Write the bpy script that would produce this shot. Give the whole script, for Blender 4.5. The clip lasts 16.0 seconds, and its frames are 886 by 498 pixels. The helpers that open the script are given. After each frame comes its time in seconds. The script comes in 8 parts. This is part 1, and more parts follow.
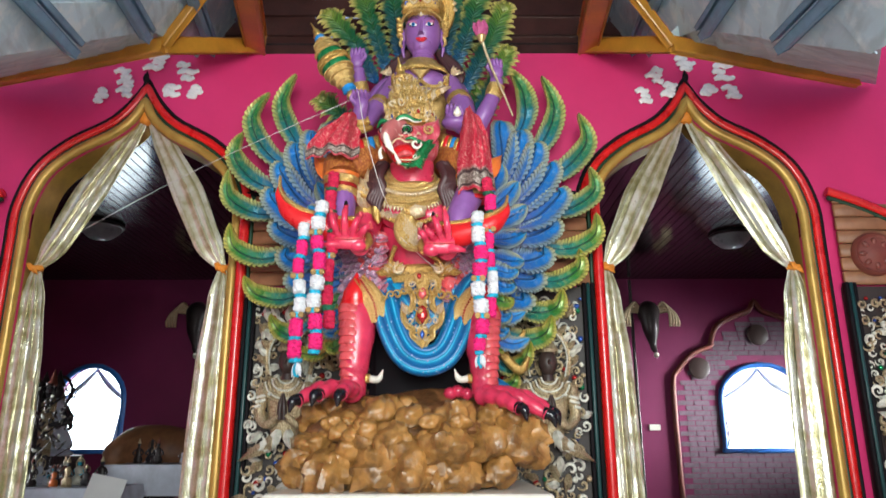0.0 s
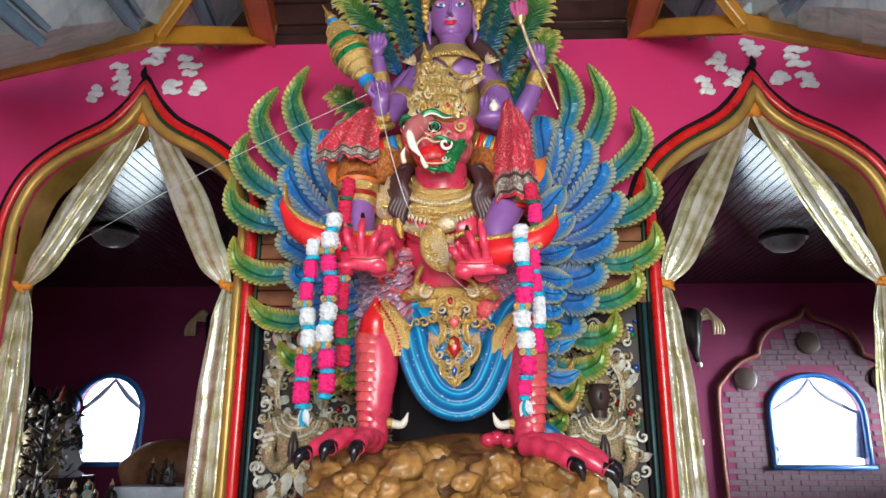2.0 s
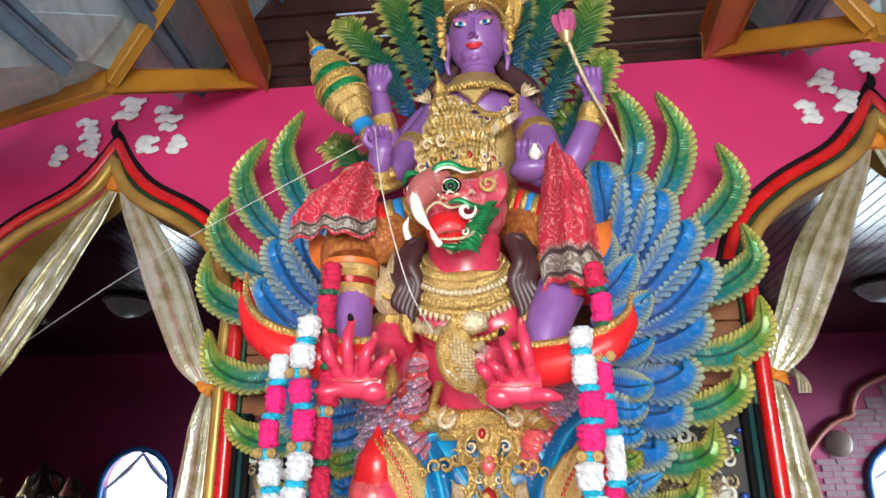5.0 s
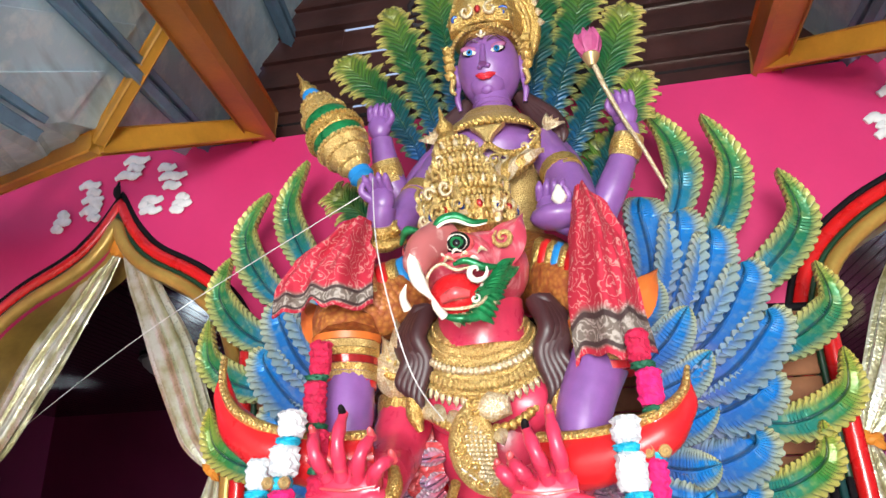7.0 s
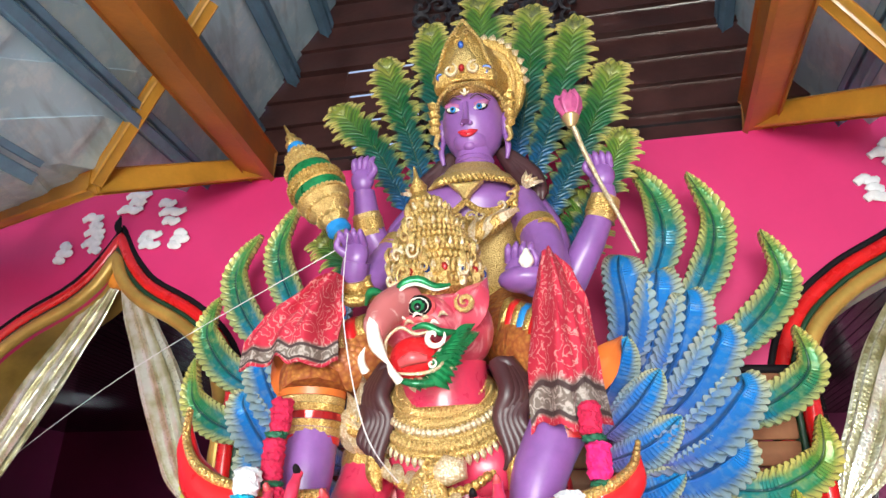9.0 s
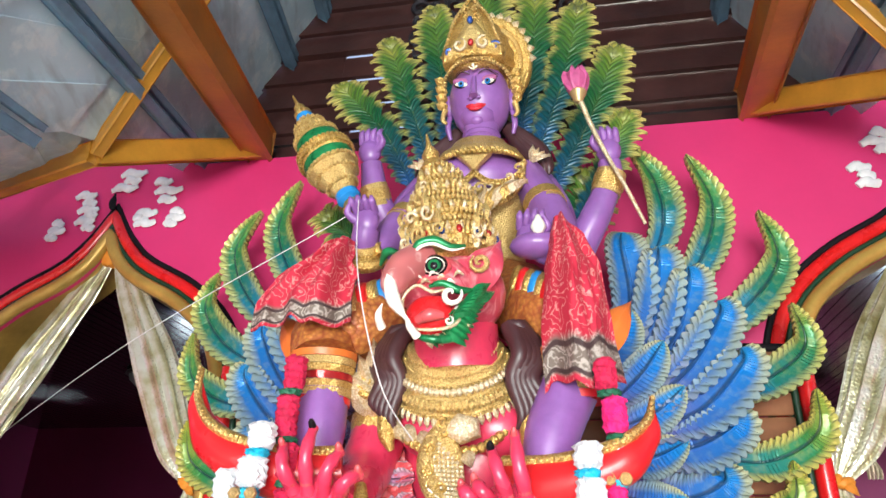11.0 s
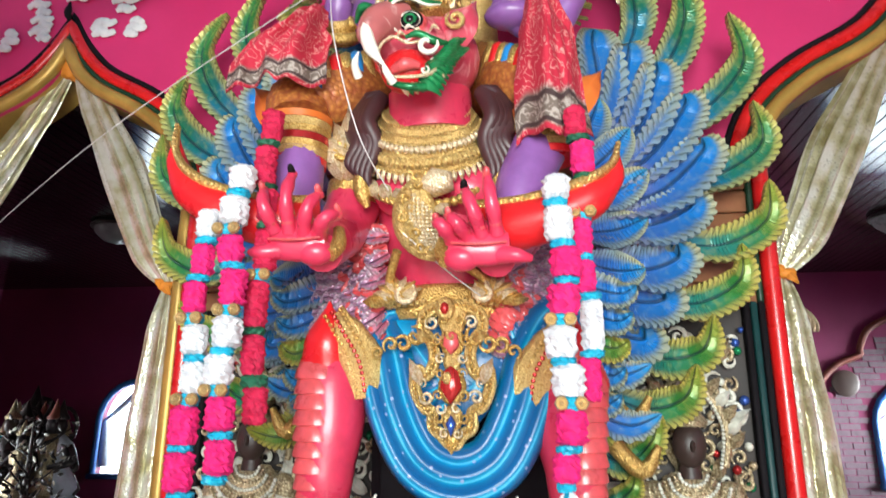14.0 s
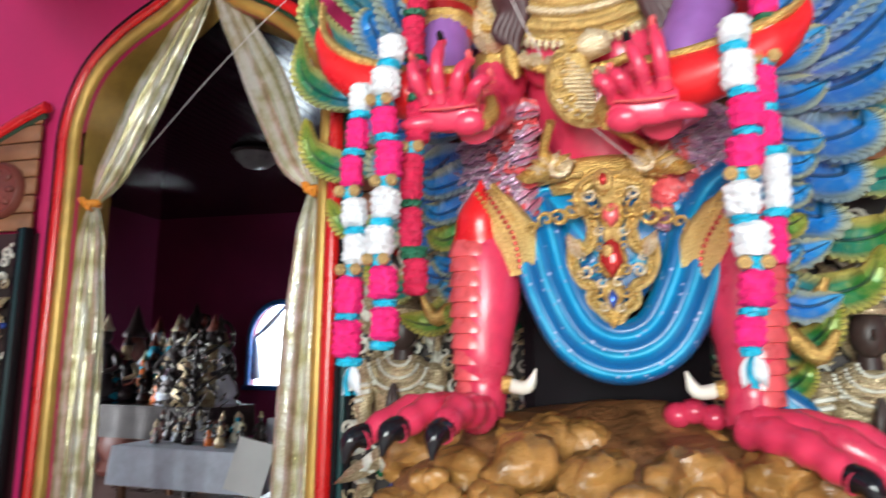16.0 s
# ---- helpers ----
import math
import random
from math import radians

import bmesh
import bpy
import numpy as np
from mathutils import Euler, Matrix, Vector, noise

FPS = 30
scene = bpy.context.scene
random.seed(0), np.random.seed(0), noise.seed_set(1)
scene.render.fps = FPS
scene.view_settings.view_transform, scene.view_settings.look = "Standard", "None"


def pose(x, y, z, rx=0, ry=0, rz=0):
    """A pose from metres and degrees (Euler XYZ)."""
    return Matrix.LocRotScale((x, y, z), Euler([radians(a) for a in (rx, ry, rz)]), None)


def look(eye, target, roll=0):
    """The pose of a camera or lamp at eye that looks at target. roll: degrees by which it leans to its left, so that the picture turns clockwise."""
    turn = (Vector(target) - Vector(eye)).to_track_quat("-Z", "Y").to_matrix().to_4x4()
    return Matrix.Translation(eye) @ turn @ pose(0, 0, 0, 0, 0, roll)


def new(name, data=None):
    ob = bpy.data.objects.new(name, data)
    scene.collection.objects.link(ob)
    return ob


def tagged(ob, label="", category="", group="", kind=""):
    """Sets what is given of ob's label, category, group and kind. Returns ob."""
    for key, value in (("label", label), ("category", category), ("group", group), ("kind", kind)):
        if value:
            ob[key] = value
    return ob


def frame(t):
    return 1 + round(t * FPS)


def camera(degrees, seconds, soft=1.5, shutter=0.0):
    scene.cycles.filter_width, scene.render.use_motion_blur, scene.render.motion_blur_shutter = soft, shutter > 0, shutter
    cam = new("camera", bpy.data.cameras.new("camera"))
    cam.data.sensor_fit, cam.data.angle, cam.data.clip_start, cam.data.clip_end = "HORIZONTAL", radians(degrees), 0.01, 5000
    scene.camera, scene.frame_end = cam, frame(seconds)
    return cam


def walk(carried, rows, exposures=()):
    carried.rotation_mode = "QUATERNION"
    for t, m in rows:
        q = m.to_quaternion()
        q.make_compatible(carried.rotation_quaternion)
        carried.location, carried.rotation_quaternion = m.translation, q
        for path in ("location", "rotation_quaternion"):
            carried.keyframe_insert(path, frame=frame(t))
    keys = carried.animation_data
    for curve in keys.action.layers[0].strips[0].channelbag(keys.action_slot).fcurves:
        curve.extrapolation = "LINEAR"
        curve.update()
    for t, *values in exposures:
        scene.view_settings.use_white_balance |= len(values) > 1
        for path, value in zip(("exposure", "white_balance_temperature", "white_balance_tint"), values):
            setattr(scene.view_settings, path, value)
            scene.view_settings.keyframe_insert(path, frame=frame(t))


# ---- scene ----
cam = camera(65.1, 16.0, 1.5, 0.5)
METRES, EYE, TILT, LEAN, TURN = 3.0, 1.0, 0.0, 0.0, 0.0
ROWS = [
    (0.0, 0.0, 0.0, 0.0, 0.03, 15.58, 0.1),
    (0.5, 0.0022, 0.0318, 0.024, 0.55, 17.13, 0.57),
    (1.0, -0.0109, 0.0829, 0.0482, 1.28, 16.62, 0.02),
    (1.5, -0.0191, 0.1264, 0.0752, 1.12, 15.29, 0.19),
    (2.0, -0.0142, 0.1832, 0.0844, 2.17, 15.47, -0.17),
    (2.5, -0.0047, 0.2404, 0.1194, 1.05, 14.92, 0.4),
    (3.0, -0.0139, 0.2855, 0.1386, 2.23, 16.03, 0.33),
    (3.5, -0.0218, 0.3351, 0.1691, 1.29, 15.64, 0.83),
    (4.0, -0.018, 0.3807, 0.1937, 1.88, 16.24, 1.57),
    (4.5, -0.006, 0.4256, 0.2164, 4.54, 17.59, 0.71),
    (7.0, 0.0268, 0.5802, 0.307, 11.26, 21.9, 1.72),
    (7.5, 0.0501, 0.5861, 0.3191, 12.09, 21.86, 2.29),
    (8.0, 0.0662, 0.5821, 0.3275, 12.43, 22.69, 0.43),
    (8.5, 0.0801, 0.5764, 0.3337, 12.64, 22.78, -0.01),
    (9.0, 0.0824, 0.5668, 0.3355, 12.07, 23.84, -0.68),
    (11.5, 0.0342, 0.5732, 0.2752, 9.96, 24.41, -0.71),
    (12.0, 0.0267, 0.5747, 0.2547, 9.95, 23.42, -0.92),
    (12.5, 0.0267, 0.5815, 0.2363, 7.69, 22.92, -1.24),
    (13.0, 0.0268, 0.5859, 0.2154, 6.97, 22.06, -1.69),
    (13.5, 0.0291, 0.5909, 0.1956, 6.27, 18.5, -2.21),
    (14.0, 0.0353, 0.5936, 0.1776, 7.13, 14.96, -0.33),
    (14.5, 0.0405, 0.5959, 0.1659, 6.7, 13.52, 0.16),
    (15.0, 0.0385, 0.5986, 0.1542, 6.89, 11.82, -0.56),
    (15.5, 0.0318, 0.6016, 0.1445, 10.6, 10.62, 0.0),
    (16.0, -0.0005, 0.6173, 0.1329, 17.15, 8.97, -0.78),
]
walk(cam, [(t, pose(0, 0, EYE, TILT, LEAN, TURN) @ pose(METRES * x, METRES * y, METRES * z, 90 + pitch, roll, yaw)) for t, x, y, z, yaw, pitch, roll in ROWS],
     [(0.0, -0.04), (3.0, -0.16), (4.5, -0.02), (5.8, 0.22), (8.0, 0.45), (11.0, 0.46), (13.0, 0.36), (14.5, 0.17), (16.0, 0.14)])

# ---- light ----
world = bpy.data.worlds.new("sky")
scene.world = world
world.use_nodes = True
wt = world.node_tree
sky = wt.nodes.new("ShaderNodeTexSky")
sky.sky_type, sky.sun_disc = "NISHITA", False
sky.sun_elevation, sky.sun_rotation = radians(56), radians(18)
bgn = wt.nodes["Background"]
wt.links.new(sky.outputs[0], bgn.inputs[0])
bgn.inputs[1].default_value = 0.12
sun = new("sun", bpy.data.lights.new("sun", "SUN"))
sun.data.energy, sun.data.angle, sun.data.color = 5.0, radians(0.6), (1.0, 0.95, 0.86)
sun.matrix_world = look((3, 9, 14), (0, 0, 0))
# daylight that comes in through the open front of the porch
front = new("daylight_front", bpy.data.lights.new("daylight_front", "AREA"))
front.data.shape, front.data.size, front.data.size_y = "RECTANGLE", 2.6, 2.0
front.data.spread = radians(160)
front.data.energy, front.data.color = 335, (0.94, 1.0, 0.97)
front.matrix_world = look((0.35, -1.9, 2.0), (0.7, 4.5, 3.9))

# added fill lamp in an unseen opening, brightens the hall's back wall on the right
hall_fill_east = new("fill_light_hall_east", bpy.data.lights.new("fill_light_hall_east", "AREA"))
hall_fill_east.data.shape, hall_fill_east.data.size, hall_fill_east.data.size_y = "RECTANGLE", 2.3, 1.4
hall_fill_east.data.spread = radians(40)
hall_fill_east.data.energy, hall_fill_east.data.color = 85, (0.9, 0.96, 1.0)
hall_fill_east.matrix_world = look((9.05, 10.6, 1.65), (4.3, 12.6, 1.6))

# added fill lamp in an unseen opening, brightens the offering tables
hall_fill_west = new("fill_light_hall_west", bpy.data.lights.new("fill_light_hall_west", "AREA"))
hall_fill_west.data.shape, hall_fill_west.data.size, hall_fill_west.data.size_y = "RECTANGLE", 1.5, 2.0
hall_fill_west.data.spread = radians(60)
hall_fill_west.data.energy, hall_fill_west.data.color = 45, (0.9, 0.96, 1.0)
hall_fill_west.matrix_world = look((-8.95, 6.6, 1.1), (-4.0, 8.3, 0.7))


# ---- mesh tools ----
class Acc:
    """Gathers vertices, faces, materials and texture places of one mesh."""

    def __init__(self):
        self.v, self.f, self.m, self.t, self.uv = [], [], [], None, []

    def add(self, verts, faces, mat=0, uvs=None):
        o = len(self.v)
        if self.t is not None:
            verts = [self.t @ Vector(p) for p in verts]
        self.v.extend(tuple(p) for p in verts)
        for f in faces:
            self.f.append(tuple(i + o for i in f))
            self.m.append(mat)
            self.uv.extend([uvs[i] if uvs else (0.5, 0.5) for i in f])

    def grid(self, rows, mat=0, closed=False, caps=False, flip=False, uv=True):
        nu, nv = len(rows), len(rows[0])
        verts = [p for r in rows for p in r]
        uvs = [(i / max(nu - 1, 1), j / max(nv - 1, 1)) for i in range(nu) for j in range(nv)]
        faces = []
        for i in range(nu - 1):
            for j in range(nv if closed else nv - 1):
                k = (j + 1) % nv
                q = (i * nv + j, i * nv + k, (i + 1) * nv + k, (i + 1) * nv + j)
                faces.append(q[::-1] if flip else q)
        if caps:
            faces.append(tuple(range(nv))[::-1])
            faces.append(tuple((nu - 1) * nv + j for j in range(nv)))
        self.add(verts, faces, mat, uvs)

    def ball(self, c, r, mat=0, n=12, rot=None, rough=0.0):
        r = (r, r, r) if isinstance(r, (int, float)) else r
        c = Vector(c)
        m = Euler([radians(a) for a in rot]).to_matrix() if rot else None
        h = max(n // 2, 3)
        rows = []
        for i in range(h + 1):
            a = math.pi * (i + 0.02 * (i == 0) - 0.02 * (i == h)) / h
            row = []
            for j in range(n):
                b = 2 * math.pi * j / n
                d = Vector((math.sin(a) * math.cos(b), math.sin(a) * math.sin(b), math.cos(a)))
                k = 1.0
                if rough:
                    k += rough * noise.noise(d * 1.7 + c * 9) + 0.4 * rough * noise.noise(d * 5 + c * 5)
                p = Vector((d.x * r[0], d.y * r[1], d.z * r[2])) * k
                if m:
                    p = m @ p
                row.append(c + p)
            rows.append(row)
        self.grid(rows, mat, closed=True, caps=True, flip=True)

    def tube(self, pts, rads, mat=0, n=10, steps=5, flat=1.0, up=(0, -1, 0.01), ripple=None):
        """A round or flattened tube on a smooth line; flat squeezes it along up."""
        pts, rads = smooth(pts, rads, steps)
        rows = []
        for i, p in enumerate(pts):
            d = (pts[min(i + 1, len(pts) - 1)] - pts[max(i - 1, 0)]).normalized()
            b = Vector(up)
            b = b - d * b.dot(d)
            if b.length < 1e-4:
                b = d.orthogonal()
            b.normalize()
            a = d.cross(b)
            row = []
            for j in range(n):
                th = 2 * math.pi * j / n
                k = rads[i] * (ripple(i / (len(pts) - 1), th) if ripple else 1.0)
                row.append(p + a * (k * math.cos(th)) + b * (k * flat * math.sin(th)))
            rows.append(row)
        self.grid(rows, mat, closed=True, caps=True)

    def lathe(self, c, profile, mat=0, n=24, sx=1.0, sy=1.0, rot=None, steps=0, lobes=0, lobe=0.0):
        """Turns (radius, height) pairs about the upright line through c."""
        c = Vector(c)
        m = Euler([radians(a) for a in rot]).to_matrix() if rot else Matrix.Identity(3)
        rows = []
        for r, h in profile:
            row = []
            for j in range(n):
                th = 2 * math.pi * j / n
                k = r * (1 + lobe * math.cos(lobes * th))
                row.append(c + m @ Vector((k * sx * math.cos(th), k * sy * math.sin(th), h)))
            rows.append(row)
        self.grid(rows, mat, closed=True, caps=True)

    def beads(self, pts, r, mat=0, gap=1.9, n=6):
        pts, _ = smooth(pts, [1] * len(pts), 12)
        left = 0.0
        for a, b in zip(pts, pts[1:]):
            L = (b - a).length
            s = left
            while s < L:
                self.ball(a.lerp(b, s / L), r, mat, n)
                s += r * gap
            left = s - L

    def box(self, lo, hi, mat=0, bevel=0.0):
        x0, y0, z0 = lo
        x1, y1, z1 = hi
        if bevel <= 0:
            v = [(x, y, z) for x in (x0, x1) for y in (y0, y1) for z in (z0, z1)]
            self.add(v, [(0, 1, 3, 2), (4, 6, 7, 5), (0, 4, 5, 1), (2, 3, 7, 6), (0, 2, 6, 4), (1, 5, 7, 3)], mat)
            return
        b = bevel
        rows = []
        for z, k in ((z0, b), (z0 + b, 0), (z1 - b, 0), (z1, b)):
            ring = []
            for cx, cy, sx, sy in ((x0, y0, 1, 1), (x1, y0, -1, 1), (x1, y1, -1, -1), (x0, y1, 1, -1)):
                e = [(cx + sx * k, cy + sy * (k + b)), (cx + sx * (k + b), cy + sy * k)]
                if sx * sy < 0:
                    e = e[::-1]
                ring += [(px, py, z) for px, py in e]
            rows.append(ring)
        self.grid(rows, mat, closed=True, caps=True)

    def beam(self, a, b, w, h, mat=0, up=(0, 0, 1), bevel=0.12):
        """A squared timber from a to b with eased edges."""
        a, b = Vector(a), Vector(b)
        d = (b - a).normalized()
        s = d.cross(Vector(up)).normalized()
        t = s.cross(d)
        k = bevel * min(w, h)
        prof = []
        for sx, sy in ((-1, -1), (1, -1), (1, 1), (-1, 1)):
            e = [(sx * w / 2, sy * (h / 2 - k)), (sx * (w / 2 - k), sy * h / 2)]
            prof += e if sx * sy < 0 else e[::-1]
        rows = [[p + s * x + t * y for x, y in prof] for p in (a, b)]
        self.grid(rows, mat, closed=True, caps=True, flip=True)

    def plate(self, outline, thick, mat=0, place=None, dome=0.0):
        """A flat shape in x and z given by its outline, with thickness along y and a raised middle."""
        n = len(outline)
        cx, cz = sum(p[0] for p in outline) / n, sum(p[1] for p in outline) / n
        back = [Vector((x, thick / 2, z)) for x, z in outline]
        f0 = [Vector((x, -thick / 2, z)) for x, z in outline]
        f1 = [Vector((cx + (x - cx) * 0.9, -thick / 2 - dome * 0.5, cz + (z - cz) * 0.9)) for x, z in outline]
        f2 = [Vector((cx + (x - cx) * 0.5, -thick / 2 - dome, cz + (z - cz) * 0.5)) for x, z in outline]
        rows = [back, f0, f1, f2]
        if place is not None:
            rows = [[place @ p for p in r] for r in rows]
        self.grid(rows, mat, closed=True, caps=True)

    def scroll(self, c, size, mat=0, turn=0.0, hand=1, turns=1.4, depth=0.3, n=6):
        """A carved curl that winds in on itself."""
        c = Vector(c)
        pts, rads = [], []
        for i in range(15):
            u = i / 14
            a = turn + hand * u * turns * 2 * math.pi
            r = size * (1 - u) ** 0.8 * 0.9 + size * 0.08
            pts.append(c + Vector((r * math.cos(a), -depth * size * u, r * math.sin(a))))
            rads.append(size * (0.08 + 0.2 * math.sin(math.pi * min(u * 1.15, 1)) ** 0.7))
        self.tube(pts, rads, mat, n=n, steps=1)

    def leaf(self, a, b, width, mat=0, lift=0.02, n=8, normal=(0, -1, 0)):
        a, b = Vector(a), Vector(b)
        d = b - a
        nn = Vector(normal)
        s = d.cross(nn).normalized()
        rows = []
        for i in range(n + 1):
            u = i / n
            w = width * (math.sin(math.pi * (0.08 + 0.92 * u) ** 0.8)) * 0.5 + 0.001
            p = a + d * u + nn * (lift * math.sin(math.pi * u))
            rows.append([p - s * w, p - s * w * 0.5 + nn * lift * 0.4, p + nn * lift * 0.8, p + s * w * 0.5 + nn * lift * 0.4, p + s * w,
                         p - nn * lift * 0.6])
        self.grid(rows, mat, closed=True, caps=True)

    def feather(self, pts, width, mat=0, normal=(0, -1, 0), scallops=14, cup=0.25, thick=0.012, shape=0, seg=34):
        """A carved feather on a curved quill, with a notched rim; the texture runs along and across it."""
        n = seg
        pts, _ = smooth(pts, [1] * len(pts), max(n // (len(pts) - 1), 2))
        N = len(pts)
        nn = Vector(normal).normalized()
        fr, bk, uvs = [], [], []
        vs = [-1, -0.86, -0.62, -0.34, -0.07, 0, 0.07, 0.34, 0.62, 0.86, 1]
        for i, p in enumerate(pts):
            u = i / (N - 1)
            d = (pts[min(i + 1, N - 1)] - pts[max(i - 1, 0)]).normalized()
            s = d.cross(nn).normalized()
            if shape == 0:
                w = width * (min(1.0, 0.45 + 1.4 * u) * (1 - max(0, (u - 0.45) / 0.55) ** 2.0) + 0.03)
            else:
                w = width * (0.42 + 0.58 * math.sin(math.pi * min(u * 0.62, 0.5) / 1.0)) * (1 - max(0, (u - 0.8) / 0.2) ** 2.4 * 0.92)
            row, rb = [], []
            for v in vs:
                k = 1.0
                if abs(v) > 0.8:
                    k += 0.20 * (abs(math.sin(math.pi * scallops * u)) - 0.6)
                e = v * v
                q = p + s * (v * w * k) + nn * (cup * w * (e - 0.4) + 0.006 * (abs(v) < 0.05) + 0.004 * math.sin(2 * math.pi * scallops * 2 * u) * (abs(v) > 0.3))
                row.append(q)
                rb.append(q - nn * thick * (1.0 if abs(v) < 0.95 else 0.5))
            fr.append(row)
            bk.append(rb)
        full = [f + b[::-1] for f, b in zip(fr, bk)]
        nv = len(full[0])
        verts = [p for r in full for p in r]
        uvs = []
        for i in range(N):
            u = i / (N - 1)
            uvs += [(u, 0.5 + 0.5 * v) for v in vs] + [(u, 0.5 + 0.5 * v) for v in vs[::-1]]
        faces = []
        for i in range(N - 1):
            for j in range(nv):
                k = (j + 1) % nv
                faces.append((i * nv + j, i * nv + k, (i + 1) * nv + k, (i + 1) * nv + j))
        faces.append(tuple(range(nv))[::-1])
        faces.append(tuple((N - 1) * nv + j for j in range(nv)))
        self.add(verts, faces, mat, uvs)

    def plume(self, pts, width, mat=0, normal=(0, -1, 0), barbs=15, seed=0):
        """A carved plume: a quill with overlapping curved barbs of uneven length, so that its outline is ragged."""
        rnd = random.Random(seed)
        nn = Vector(normal).normalized()
        line, _ = smooth(pts, [1] * len(pts), 16)
        N = len(line) - 1
        total = sum((q - p).length for p, q in zip(line, line[1:]))
        self.tube(line, [0.014 * (1 - 0.7 * i / N) for i in range(N + 1)], mat, 6, 1)
        for i in range(barbs + 1):
            u = 0.03 + 0.95 * i / barbs
            j = min(int(u * N), N - 1)
            p = line[j].lerp(line[j + 1], u * N - j)
            d = (line[j + 1] - line[j]).normalized()
            side = d.cross(nn).normalized()
            w = width * (0.42 + 0.68 * math.sin(math.pi * min(u * 0.72, 0.5))) * (1 - 0.72 * max(0, (u - 0.6) / 0.4) ** 2)
            for sd in (-1, 1):
                reach, fwd = w * rnd.uniform(0.85, 1.3), w * rnd.uniform(0.85, 1.15) * (1 + 1.6 * max(0, u - 0.7))
                half = total / barbs * rnd.uniform(0.66, 0.82)
                lift = rnd.uniform(0.002, 0.008) + 0.005 * (i % 2)
                verts, uvs = [], []
                for k in range(7):
                    t = k / 6
                    c = p + side * (sd * reach * (0.85 * t + 0.15 * t * t)) + d * (fwd * math.sin(t * 1.5)) + nn * (lift * math.sin(math.pi * t) + w * (0.18 * t - 0.26 * t * t))
                    h = half * 0.72 * (1 - t ** 3) * (0.8 + 0.4 * t) + 0.0015
                    g = (d * 0.75 - side * (sd * (0.75 - 0.55 * t))).normalized()
                    for o, z in ((-1, -0.004), (-0.35, 0.002), (0.2, 0.005), (1, 0.0), (0, -0.014)):
                        verts.append(c + g * (h * o) + nn * z)
                        uvs.append((min(max(u + 0.06 * t + 0.02 * o, 0), 1), 0.5 + 0.5 * sd * t))
                faces = [(k * 5 + m, k * 5 + (m + 1) % 5, k * 5 + 5 + (m + 1) % 5, k * 5 + 5 + m) for k in range(6) for m in range(5)]
                faces += [(0, 1, 2, 3, 4), (30, 31, 32, 33, 34)]
                self.add(verts, faces, mat, uvs)
        d = (line[-1] - line[-3]).normalized()
        side = d.cross(nn).normalized()
        for k in (-1, 0, 1):
            q = line[-1] - d * width * 0.3
            tip = Acc()
            tip.leaf(q, q + d * width * (0.85 - 0.15 * abs(k)) + side * (0.38 * k * width), width * 0.5, 0, 0.012, 6, nn)
            self.add(tip.v, tip.f, mat, [(0.93, 0.72)] * len(tip.v))


def smooth(pts, vals, steps):
    """More points on a soft line through the given ones."""
    pts = [Vector(p) for p in pts]
    if len(vals) != len(pts):
        vals = list(vals) + [vals[-1]] * (len(pts) - len(vals))
    if steps <= 1 or len(pts) < 2:
        return pts, list(vals)
    out, ov = [], []
    n = len(pts)
    for i in range(n - 1):
        p0, p1, p2, p3 = pts[max(i - 1, 0)], pts[i], pts[i + 1], pts[min(i + 2, n - 1)]
        for k in range(steps):
            t = k / steps
            out.append(0.5 * ((2 * p1) + (p2 - p0) * t + (2 * p0 - 5 * p1 + 4 * p2 - p3) * t * t + (3 * p1 - p0 - 3 * p2 + p3) * t ** 3))
            ov.append(vals[i] + (vals[i + 1] - vals[i]) * (t * t * (3 - 2 * t)))
    out.append(pts[-1])
    ov.append(vals[-1])
    return out, ov


def make(name, acc, mats, parent=None, label="", soft=True, kind="", category="", group=""):
    """Links what an Acc has gathered as one mesh object."""
    me = bpy.data.meshes.new(name)
    me.from_pydata(acc.v, [], acc.f)
    for m in (mats if isinstance(mats, (list, tuple)) else [mats]):
        me.materials.append(m)
    me.polygons.foreach_set("material_index", acc.m)
    me.polygons.foreach_set("use_smooth", [soft] * len(acc.f))
    lay = me.uv_layers.new(name="UVMap")
    lay.data.foreach_set("uv", [c for p in acc.uv for c in p])
    me.update()
    bm = bmesh.new()
    bm.from_mesh(me)
    bmesh.ops.recalc_face_normals(bm, faces=bm.faces)
    if soft:
        for e in bm.edges:
            if len(e.link_faces) == 2 and e.calc_face_angle(0) > 0.9:
                e.smooth = False
    bm.to_mesh(me)
    bm.free()
    ob = new(name, me)
    if parent:
        ob.parent = parent
    return tagged(ob, label, category, group, kind)


def empty(name, label, category, group="", at=(0, 0, 0)):
    ob = new(name)
    ob.location = at
    return tagged(ob, label, category, group)


# ---- materials ----
def mat_base(name):
    m = bpy.data.materials.new(name)
    m.use_nodes = True
    nt = m.node_tree
    return m, nt, nt.nodes["Principled BSDF"]


def nd(nt, kind, **kw):
    n = nt.nodes.new("ShaderNode" + kind)
    for k, v in kw.items():
        n.inputs[k].default_value = v
    return n


def ramp(nt, fac, stops):
    r = nt.nodes.new("ShaderNodeValToRGB")
    els = r.color_ramp.elements
    while len(els) < len(stops):
        els.new(0.5)
    for e, (p, c) in zip(els, stops):
        e.position, e.color = p, (*c, 1)
    nt.links.new(fac, r.inputs[0])
    return r.outputs[0]


